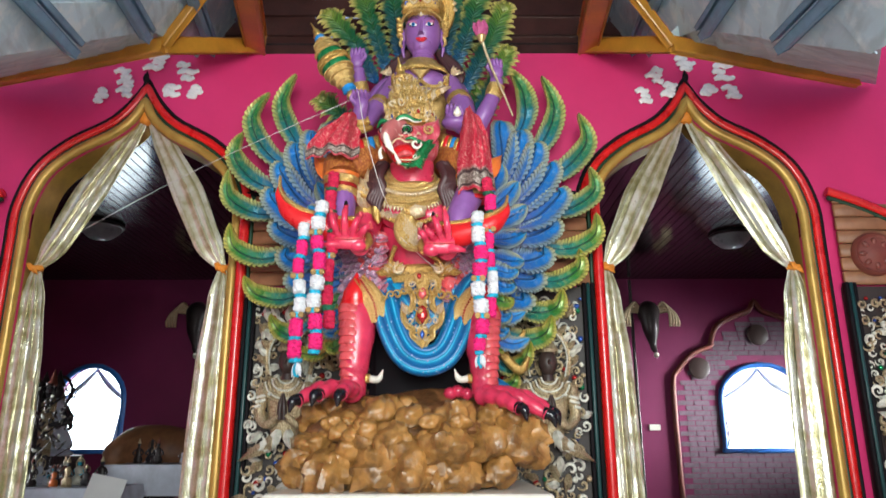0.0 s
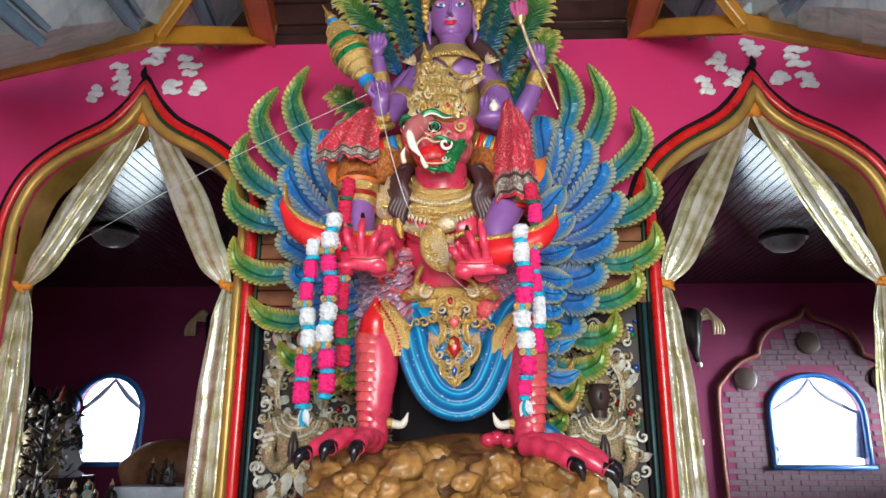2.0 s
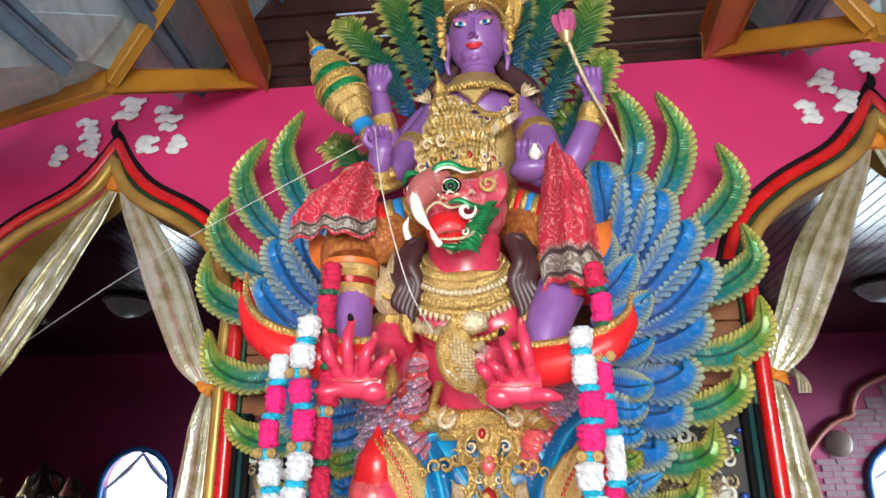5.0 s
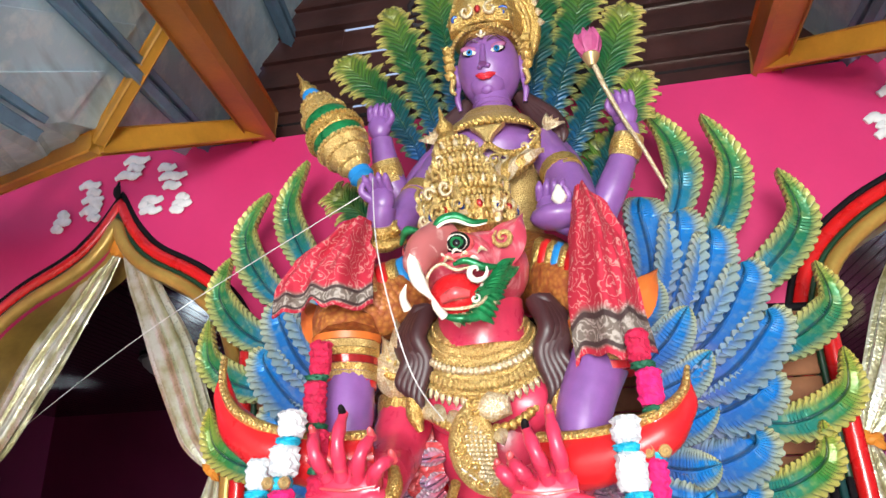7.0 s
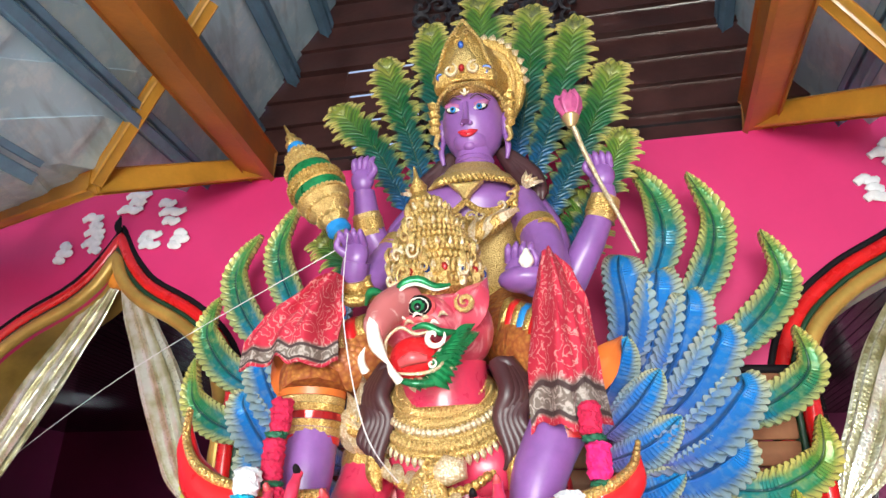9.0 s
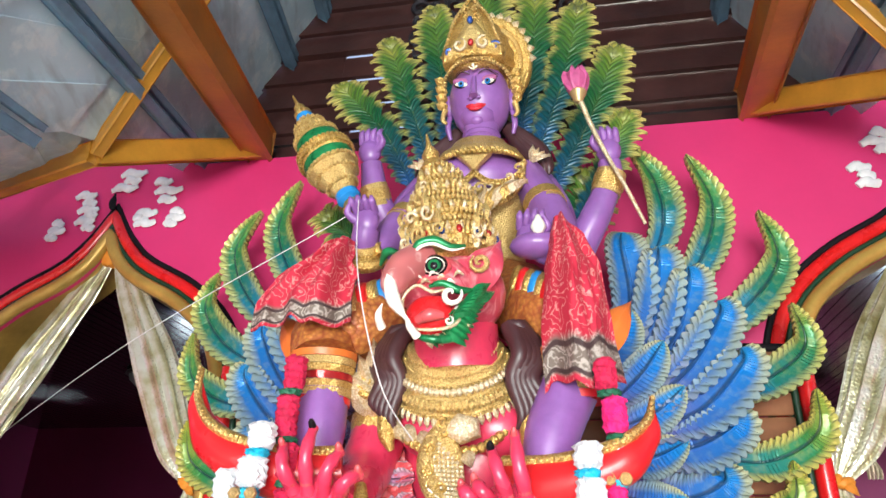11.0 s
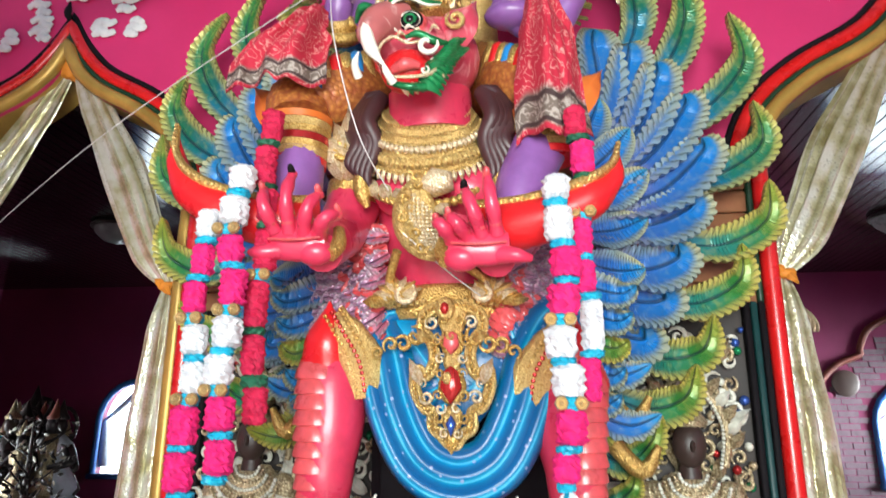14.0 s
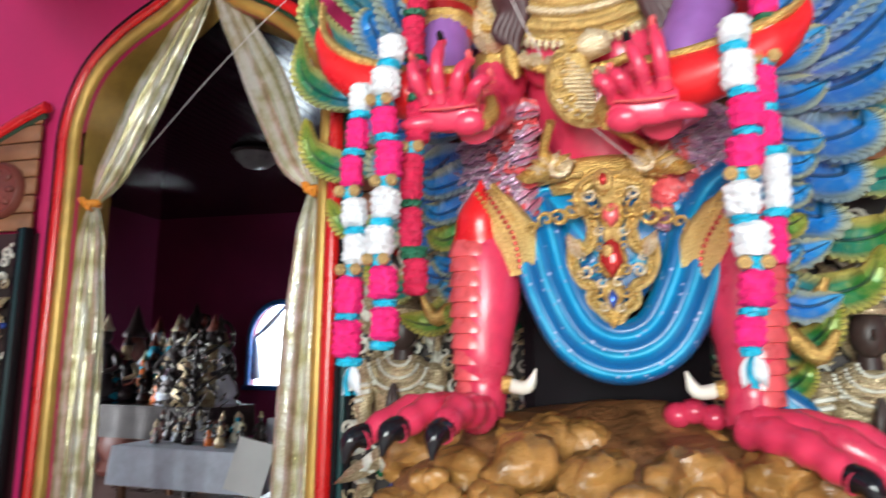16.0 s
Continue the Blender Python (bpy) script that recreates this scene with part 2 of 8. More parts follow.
def mix(nt, fac, a, b, mode="MIX"):
    n = nt.nodes.new("ShaderNodeMix")
    n.data_type, n.blend_type = "RGBA", mode
    for sock, val in ((n.inputs[0], fac), (n.inputs[6], a), (n.inputs[7], b)):
        if isinstance(val, bpy.types.NodeSocket):
            nt.links.new(val, sock)
        elif isinstance(val, (int, float)):
            sock.default_value = val
        else:
            sock.default_value = (*val, 1)
    return n.outputs[2]


def mth(nt, op, a, b=0.0):
    n = nt.nodes.new("ShaderNodeMath")
    n.operation = op
    for sock, val in zip(n.inputs, (a, b)):
        if isinstance(val, bpy.types.NodeSocket):
            nt.links.new(val, sock)
        else:
            sock.default_value = val
    return n.outputs[0]


def bumped(nt, bsdf, height, strength=0.3, distance=0.01):
    b = nd(nt, "Bump", Strength=strength, Distance=distance)
    nt.links.new(height, b.inputs["Height"])
    nt.links.new(b.outputs[0], bsdf.inputs["Normal"])


def paint(name, col, rough=0.4, metal=0.0, vary=0.18, scale=6.0, bump=0.15, fine=60.0, dirt=None, coat=0.0, sheen=0.0, deep=0.004):
    """A surface with broad uneven tone, fine grain and faint relief."""
    m, nt, bs = mat_base(name)
    tc = nt.nodes.new("ShaderNodeTexCoord")
    n1 = nd(nt, "TexNoise", Scale=scale, Detail=6.0, Roughness=0.6)
    n2 = nd(nt, "TexNoise", Scale=fine, Detail=4.0)
    for n in (n1, n2):
        nt.links.new(tc.outputs["Object"], n.inputs["Vector"])
    lo = tuple(c * (1 - vary) for c in (dirt or col))
    hi = tuple(min(c * (1 + vary), 1) for c in col)
    c1 = ramp(nt, n1.outputs[0], [(0.3, lo), (0.7, hi)])
    c2 = mix(nt, mth(nt, "MULTIPLY", n2.outputs[0], vary), c1, tuple(c * 0.6 for c in col))
    nt.links.new(c2, bs.inputs["Base Color"])
    rr = ramp(nt, n1.outputs[0], [(0.25, (max(rough - 0.08, 0.03),) * 3), (0.75, (min(rough + 0.1, 1),) * 3)])
    nt.links.new(rr, bs.inputs["Roughness"])
    bs.inputs["Metallic"].default_value = metal
    bs.inputs["Coat Weight"].default_value = coat
    bs.inputs["Coat Roughness"].default_value = 0.15
    bs.inputs["Sheen Weight"].default_value = sheen
    bumped(nt, bs, n2.outputs[0], bump, deep)
    return m


def beaded(name, col, dark, rough=0.34, scale=95.0, metal=0.85, strength=0.9):
    """Gilded relief made of small knobs, darker between them."""
    m, nt, bs = mat_base(name)
    tc = nt.nodes.new("ShaderNodeTexCoord")
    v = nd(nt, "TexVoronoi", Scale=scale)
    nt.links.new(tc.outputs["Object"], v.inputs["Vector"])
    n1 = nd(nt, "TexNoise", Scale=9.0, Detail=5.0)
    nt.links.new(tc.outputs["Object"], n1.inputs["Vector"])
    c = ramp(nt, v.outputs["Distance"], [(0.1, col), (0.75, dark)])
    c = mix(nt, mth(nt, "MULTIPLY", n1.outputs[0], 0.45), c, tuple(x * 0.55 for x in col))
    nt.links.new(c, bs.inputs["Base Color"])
    bs.inputs["Metallic"].default_value = metal
    bs.inputs["Roughness"].default_value = rough
    inv = mth(nt, "SUBTRACT", 1.0, v.outputs["Distance"])
    bumped(nt, bs, inv, strength, 0.006)
    return m


def quill(name, stops, edge, rough=0.3, barbs=30.0, rim=True):
    """Painted feather: colour along the quill, paler rim, slanted barbs in relief."""
    m, nt, bs = mat_base(name)
    uv = nt.nodes.new("ShaderNodeUVMap")
    uv.uv_map = "UVMap"
    sp = nt.nodes.new("ShaderNodeSeparateXYZ")
    nt.links.new(uv.outputs[0], sp.inputs[0])
    u, v = sp.outputs[0], sp.outputs[1]
    tc = nt.nodes.new("ShaderNodeTexCoord")
    n1 = nd(nt, "TexNoise", Scale=14.0, Detail=5.0)
    nt.links.new(tc.outputs["Object"], n1.inputs["Vector"])
    jit = mth(nt, "MULTIPLY", mth(nt, "SUBTRACT", n1.outputs[0], 0.5), 0.35)
    body = ramp(nt, mth(nt, "ADD", u, jit), stops)
    av = mth(nt, "MULTIPLY", mth(nt, "ABSOLUTE", mth(nt, "SUBTRACT", v, 0.5)), 2.0)
    fe = ramp(nt, mth(nt, "ADD", av, mth(nt, "MULTIPLY", jit, 0.6)), [(0.50, (0, 0, 0)), (0.82, (1, 1, 1))])
    ec = ramp(nt, mth(nt, "ADD", u, jit), edge)
    phase = mth(nt, "SUBTRACT", mth(nt, "MULTIPLY", u, barbs), mth(nt, "MULTIPLY", mth(nt, "SUBTRACT", av, 0.95), 0.9 if rim else 2.2))
    phase = mth(nt, "ADD", phase, mth(nt, "MULTIPLY", jit, 0.8 if rim else 3.0))
    wave = mth(nt, "ABSOLUTE", mth(nt, "SINE", mth(nt, "MULTIPLY", phase, math.pi)))
    c = mix(nt, fe, body, ec)
    cut = mth(nt, "MULTIPLY", mth(nt, "POWER", mth(nt, "SUBTRACT", 1.0, wave), 3.5), 0.85)
    if rim:
        # notches cut the rim alone; the body carries soft streaks and a dark quill
        n2 = nd(nt, "TexNoise", Scale=38.0, Detail=5.0)
        nt.links.new(tc.outputs["Object"], n2.inputs["Vector"])
        gate = ramp(nt, av, [(0.50, (0, 0, 0)), (0.72, (1, 1, 1))])
        cut = mth(nt, "MULTIPLY", cut, gate)
        c = mix(nt, mth(nt, "MULTIPLY", ramp(nt, n2.outputs[0], [(0.48, (0, 0, 0)), (0.70, (1, 1, 1))]), 0.27), c, ec)
        side = mth(nt, "ABSOLUTE", mth(nt, "SUBTRACT", v, 0.44))
        line = ramp(nt, side, [(0.012, (1, 1, 1)), (0.05, (0, 0, 0))])
        c = mix(nt, mth(nt, "MULTIPLY", line, 0.75), c, (0.012, 0.03, 0.06))
        wave = mth(nt, "ADD", mth(nt, "MULTIPLY", wave, gate), mth(nt, "MULTIPLY", n2.outputs[0], 0.5))
        wave = mth(nt, "SUBTRACT", wave, mth(nt, "MULTIPLY", line, 0.8))
    c = mix(nt, cut, c, (0.03, 0.05, 0.04))
    nt.links.new(c, bs.inputs["Base Color"])
    bs.inputs["Roughness"].default_value = rough
    bs.inputs["Metallic"].default_value = 0.15
    bumped(nt, bs, wave, 0.7, 0.006)
    return m


def striped(name, fn, rough=0.5, bump=0.3, metal=0.0):
    """A cloth or board whose colour comes from its own texture place; fn gives colour and height sockets."""
    m, nt, bs = mat_base(name)
    uv = nt.nodes.new("ShaderNodeUVMap")
    uv.uv_map = "UVMap"
    sp = nt.nodes.new("ShaderNodeSeparateXYZ")
    nt.links.new(uv.outputs[0], sp.inputs[0])
    tc = nt.nodes.new("ShaderNodeTexCoord")
    col, hgt = fn(nt, sp.outputs[0], sp.outputs[1], tc.outputs["Object"])
    nt.links.new(col, bs.inputs["Base Color"])
    bs.inputs["Roughness"].default_value = rough
    bs.inputs["Metallic"].default_value = metal
    bumped(nt, bs, hgt, bump, 0.004)
    return m


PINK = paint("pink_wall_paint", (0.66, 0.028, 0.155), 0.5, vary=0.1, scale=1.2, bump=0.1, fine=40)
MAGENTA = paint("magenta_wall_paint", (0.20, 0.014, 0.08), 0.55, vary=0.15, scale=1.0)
RED_TRIM = paint("red_gloss_trim", (0.70, 0.012, 0.012), 0.28, vary=0.15, coat=0.4)
GREEN_TRIM = paint("dark_green_trim", (0.008, 0.045, 0.02), 0.4)
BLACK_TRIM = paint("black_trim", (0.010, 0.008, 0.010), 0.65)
# low specular keeps the drape behind the legs as black as its shadow
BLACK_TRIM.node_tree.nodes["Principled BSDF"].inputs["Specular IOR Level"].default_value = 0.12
GOLD_PAINT = paint("gold_ochre_paint", (0.50, 0.31, 0.07), 0.34, metal=0.35, vary=0.3, scale=5)
TEAL_TRIM = paint("teal_trim", (0.008, 0.05, 0.05), 0.45)
BEAM_GOLD = paint("gold_beam_paint", (0.55, 0.25, 0.03), 0.35, vary=0.3, scale=3, coat=0.3)
BEAM_ORANGE = paint("orange_beam_paint", (0.46, 0.17, 0.03), 0.4, vary=0.35, scale=3)
PURLIN = paint("grey_blue_purlin", (0.17, 0.31, 0.43), 0.5, vary=0.25)
DARK_WOOD = paint("dark_red_wood", (0.07, 0.025, 0.022), 0.35, vary=0.45, scale=5, bump=0.3, fine=30)
FRET = paint("dark_fretwork", (0.03, 0.025, 0.03), 0.4, vary=0.3)
PLANK = paint("brown_panel_wood", (0.30, 0.13, 0.06), 0.5, vary=0.35, scale=7, bump=0.4, fine=35)
MEDAL = paint("red_brown_carving", (0.20, 0.05, 0.035), 0.5, vary=0.3)
CARVED = beaded("tarnished_gilt_carving", (0.86, 0.72, 0.46), (0.26, 0.17, 0.08), 0.28, 120, 0.45, 0.6)
CARVED_DARK = paint("dark_carving_ground", (0.035, 0.025, 0.022), 0.55, vary=0.4)
CARVED_WHITE = paint("worn_white_carving", (0.78, 0.74, 0.62), 0.32, vary=0.4, scale=22, bump=0.6)
MIRROR_GREEN = paint("green_glass_inlay", (0.02, 0.30, 0.12), 0.1, metal=0.5)
MIRROR_RED = paint("red_glass_inlay", (0.50, 0.03, 0.03), 0.12, metal=0.5)
MIRROR_BLUE = paint("blue_glass_inlay", (0.05, 0.12, 0.45), 0.12, metal=0.5)
FACE_DARK = paint("dark_brown_face", (0.05, 0.03, 0.025), 0.4)
BODY_PINK = paint("pink_red_statue_paint", (0.68, 0.040, 0.10), 0.30, vary=0.25, scale=9, bump=0.25, fine=38, coat=0.28)
BODY_RED = paint("red_statue_paint", (0.70, 0.015, 0.02), 0.3, vary=0.15, coat=0.25)
SCALE_PINK = paint("pink_scale_paint", (0.66, 0.09, 0.10), 0.3, vary=0.25, scale=25, coat=0.3)
PURPLE = paint("purple_statue_paint", (0.26, 0.105, 0.35), 0.35, vary=0.22, scale=9, bump=0.2, fine=45, coat=0.1)
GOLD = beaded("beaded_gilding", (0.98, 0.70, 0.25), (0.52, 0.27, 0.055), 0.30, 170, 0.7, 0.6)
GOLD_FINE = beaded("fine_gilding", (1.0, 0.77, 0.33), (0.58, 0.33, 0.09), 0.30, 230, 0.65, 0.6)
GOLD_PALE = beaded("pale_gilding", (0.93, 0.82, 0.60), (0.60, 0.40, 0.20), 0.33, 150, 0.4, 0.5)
WHITE = paint("ivory_paint", (0.80, 0.76, 0.66), 0.35, vary=0.12)
BLACK = paint("black_gloss_paint", (0.008, 0.007, 0.010), 0.15)
GREEN = paint("green_statue_paint", (0.01, 0.22, 0.07), 0.3, metal=0.35, vary=0.6, scale=26, bump=0.5, coat=0.2)
SKYBLUE = paint("sky_blue_paint", (0.02, 0.24, 0.62), 0.3, vary=0.3)
HAIR = paint("dark_brown_hair_paint", (0.06, 0.022, 0.025), 0.4)
THIGH_CLOTH = beaded("brocade_cloth_paint", (0.66, 0.26, 0.06), (0.34, 0.07, 0.03), 0.4, 60, 0.2, 0.6)
LID = paint("rose_eyelid_paint", (0.42, 0.12, 0.28), 0.45)
LIPS = paint("lip_red_paint", (0.70, 0.03, 0.05), 0.3)
ORANGE = paint("orange_cloth_paint", (0.72, 0.17, 0.03), 0.4)
ROCK = paint("gilded_brown_rock", (0.42, 0.205, 0.055), 0.36, vary=0.5, scale=9, bump=0.8, fine=34, dirt=(0.08, 0.028, 0.010), coat=0.25, deep=0.012)
ROCK_CORE = paint("dark_brown_rock", (0.22, 0.095, 0.035), 0.4, vary=0.6, scale=11, bump=0.9, fine=36, dirt=(0.05, 0.02, 0.01), deep=0.012)
LETTER = paint("white_letter_plaster", (0.78, 0.78, 0.78), 0.6, vary=0.12, scale=20, bump=0.3)
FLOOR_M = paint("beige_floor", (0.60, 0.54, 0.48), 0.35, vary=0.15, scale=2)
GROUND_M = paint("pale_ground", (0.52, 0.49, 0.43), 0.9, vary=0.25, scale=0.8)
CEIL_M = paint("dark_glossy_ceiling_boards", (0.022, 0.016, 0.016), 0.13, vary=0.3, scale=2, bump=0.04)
# toned dark so that less light bounces round the hall
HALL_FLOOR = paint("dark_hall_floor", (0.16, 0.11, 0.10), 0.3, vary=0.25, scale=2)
BRICK_M = paint("grey_brown_brick", (0.15, 0.10, 0.13), 0.7, vary=0.3, scale=10)
FRAME_BLUE = paint("blue_window_paint", (0.03, 0.16, 0.50), 0.35)
THREAD = paint("white_thread", (0.75, 0.72, 0.72), 0.7)
ORANGE_TIE = paint("orange_tie_cloth", (0.80, 0.28, 0.03), 0.6)
WHITE_FLOWER = paint("white_garland_petals", (0.66, 0.67, 0.70), 0.8, vary=0.14, scale=60, bump=0.5, fine=160)
PINK_FLOWER = paint("hot_pink_garland_petals", (0.80, 0.01, 0.17), 0.8, vary=0.3, scale=60, bump=0.5, fine=160)
CRIMSON_FLOWER = paint("crimson_garland_petals", (0.55, 0.008, 0.06), 0.8, vary=0.3, scale=60, bump=0.5, fine=160)
BLUE_FLOWER = paint("turquoise_garland_ribbon", (0.01, 0.42, 0.62), 0.5, vary=0.3, scale=60)
GREEN_FLOWER = paint("dark_green_garland_leaves", (0.01, 0.12, 0.06), 0.6, vary=0.3, scale=60)
ROSETTE = paint("gold_ribbon_rosette", (0.48, 0.33, 0.15), 0.3, metal=0.4)
TABLE_CLOTH = paint("pale_blue_grey_cloth", (0.66, 0.70, 0.80), 0.8)
PAPER = paint("white_paper", (0.85, 0.85, 0.85), 0.6, vary=0.03)
DARK_THING = paint("dark_bronze", (0.04, 0.03, 0.03), 0.35, metal=0.3, vary=0.4)

FEATHER_BLUE = quill("blue_feather_paint",
                     [(0.0, (0.20, 0.14, 0.36)), (0.3, (0.04, 0.14, 0.44)), (0.65, (0.005, 0.19, 0.56)), (1.0, (0.04, 0.33, 0.56))],
                     [(0.0, (0.28, 0.22, 0.40)), (0.35, (0.26, 0.38, 0.48)), (0.65, (0.44, 0.48, 0.38)), (1.0, (0.58, 0.52, 0.25))], rough=0.36, barbs=22)
FEATHER_CURL = quill("green_feather_paint",
                     [(0.0, (0.03, 0.18, 0.50)), (0.28, (0.015, 0.20, 0.36)), (0.5, (0.01, 0.17, 0.11)), (0.8, (0.04, 0.22, 0.05)), (1.0, (0.42, 0.42, 0.10))],
                     [(0.0, (0.30, 0.42, 0.44)), (0.3, (0.42, 0.46, 0.22)), (0.7, (0.56, 0.52, 0.15)), (1.0, (0.68, 0.58, 0.20))], rough=0.33, barbs=26)
FEATHER_LOW = quill("yellow_green_feather_paint",
                    [(0.0, (0.02, 0.18, 0.44)), (0.3, (0.02, 0.22, 0.22)), (0.6, (0.04, 0.23, 0.05)), (1.0, (0.42, 0.42, 0.07))],
                    [(0.0, (0.40, 0.46, 0.34)), (0.4, (0.56, 0.50, 0.14)), (1.0, (0.66, 0.55, 0.14))], rough=0.33, barbs=26)
FEATHER_FAN = quill("fan_feather_paint",
                    [(0.0, (0.01, 0.08, 0.26)), (0.25, (0.004, 0.07, 0.10)), (0.55, (0.008, 0.10, 0.03)), (0.82, (0.10, 0.20, 0.025)), (1.0, (0.40, 0.36, 0.07))],
                    [(0.0, (0.03, 0.14, 0.12)), (0.35, (0.38, 0.37, 0.10)), (0.7, (0.62, 0.53, 0.15)), (1.0, (0.66, 0.53, 0.17))], rough=0.36, barbs=60, rim=False)
FEATHER_PURPLE = quill("purple_down_paint",
                       [(0.0, (0.50, 0.08, 0.13)), (0.5, (0.46, 0.17, 0.26)), (1.0, (0.40, 0.24, 0.42))],
                       [(0.0, (0.56, 0.30, 0.34)), (1.0, (0.56, 0.46, 0.58))], barbs=6)


def sash_fn(nt, u, v, ob):
    n = nd(nt, "TexVoronoi", Scale=34.0)
    nt.links.new(ob, n.inputs["Vector"])
    w = mth(nt, "ABSOLUTE", mth(nt, "SINE", mth(nt, "MULTIPLY", v, 12.5)))
    n2 = nd(nt, "TexNoise", Scale=12.0, Detail=4.0)
    nt.links.new(ob, n2.inputs["Vector"])
    c = ramp(nt, mth(nt, "ADD", w, mth(nt, "MULTIPLY", mth(nt, "SUBTRACT", n2.outputs[0], 0.5), 0.5)), [(0.0, (0.10, 0.55, 0.80)), (0.25, (0.0, 0.27, 0.52)), (0.6, (0.0, 0.155, 0.37)), (1.0, (0.005, 0.10, 0.28))])
    dot = ramp(nt, n.outputs["Distance"], [(0.14, (1, 1, 1)), (0.2, (0, 0, 0))])
    return mix(nt, mth(nt, "MULTIPLY", dot, 0.8), c, (0.35, 0.40, 0.62)), w


def scarf_fn(nt, u, v, ob):
    n = nd(nt, "TexVoronoi", Scale=15.0)
    wn = nd(nt, "TexNoise", Scale=16.0, Detail=3.0)
    nt.links.new(ob, wn.inputs["Vector"])
    nt.links.new(mix(nt, 0.12, ob, wn.outputs[1]), n.inputs["Vector"])
    r = mth(nt, "ABSOLUTE", mth(nt, "SINE", mth(nt, "MULTIPLY", n.outputs["Distance"], 13.0)))
    c = ramp(nt, r, [(0.12, (0.62, 0.24, 0.22)), (0.40, (0.50, 0.016, 0.045))])
    hem = ramp(nt, u, [(0.80, (0, 0, 0)), (0.83, (1, 1, 1)), (0.95, (1, 1, 1)), (0.97, (0, 0, 0))])
    grey = ramp(nt, r, [(0.2, (0.40, 0.34, 0.30)), (0.8, (0.16, 0.12, 0.10))])
    edge = ramp(nt, mth(nt, "ABSOLUTE", mth(nt, "SUBTRACT", mth(nt, "ABSOLUTE", mth(nt, "SUBTRACT", u, 0.89)), 0.05)), [(0.008, (1, 1, 1)), (0.014, (0, 0, 0))])
    return mix(nt, edge, mix(nt, hem, c, grey), (0.05, 0.025, 0.025)), r


def curtain_fn(nt, u, v, ob):
    n = nd(nt, "TexVoronoi", Scale=70.0)
    nt.links.new(ob, n.inputs["Vector"])
    n2 = nd(nt, "TexNoise", Scale=11.0, Detail=6.0)
    nt.links.new(ob, n2.inputs["Vector"])
    # olive to silver streaks put fold shade and sheen into the cloth's colour
    st = mth(nt, "ABSOLUTE", mth(nt, "SINE", mth(nt, "MULTIPLY", v, 25.0)))
    st = mth(nt, "ADD", mth(nt, "MULTIPLY", st, 0.28), mth(nt, "MULTIPLY", n2.outputs[0], 0.9))
    c = ramp(nt, st, [(0.36, (0.25, 0.22, 0.09)), (0.58, (0.50, 0.47, 0.29)), (0.80, (0.70, 0.69, 0.60))])
    dot = ramp(nt, n.outputs["Distance"], [(0.15, (1, 1, 1)), (0.35, (0, 0, 0))])
    band = ramp(nt, mth(nt, "ABSOLUTE", mth(nt, "SINE", mth(nt, "MULTIPLY", v, 18.8))), [(0.55, (0, 0, 0)), (0.7, (1, 1, 1))])
    k = mth(nt, "MULTIPLY", mth(nt, "MULTIPLY", dot, band), 0.7)
    return mix(nt, k, c, (0.25, 0.22, 0.16)), n.outputs["Distance"]


SASH = striped("blue_sash_paint", sash_fn, 0.3, 0.8)
SCARF = striped("red_printed_scarf", scarf_fn, 0.8, 0.15)
CURTAIN = striped("cream_gold_curtain_cloth", curtain_fn, 0.30, 0.5, 0.5)
bd, bnt, bbs = mat_base("bright_outdoors")
bem = nd(bnt, "Emission", Strength=9.0)
bem.inputs[0].default_value = (0.78, 0.91, 1.0, 1)
bnt.links.new(bem.outputs[0], bnt.nodes["Material Output"].inputs[0])
OUTDOORS = bd


def marbled(name, col, pale, rough=0.3):
    """Hand-painted face: streaked with pale brush marks."""
    m, nt, bs = mat_base(name)
    tc = nt.nodes.new("ShaderNodeTexCoord")
    n1 = nd(nt, "TexNoise", Scale=15.0, Detail=6.0, Distortion=1.6)
    n2 = nd(nt, "TexNoise", Scale=5.0, Detail=3.0)
    for n in (n1, n2):
        nt.links.new(tc.outputs["Object"], n.inputs["Vector"])
    k = ramp(nt, n1.outputs[0], [(0.52, (0, 0, 0)), (0.66, (1, 1, 1))])
    c = mix(nt, mth(nt, "MULTIPLY", k, 0.65), ramp(nt, n2.outputs[0], [(0.35, tuple(x * 0.75 for x in col)), (0.65, col)]), pale)
    nt.links.new(c, bs.inputs["Base Color"])
    bs.inputs["Roughness"].default_value = rough
    bumped(nt, bs, n1.outputs[0], 0.25, 0.004)
    return m


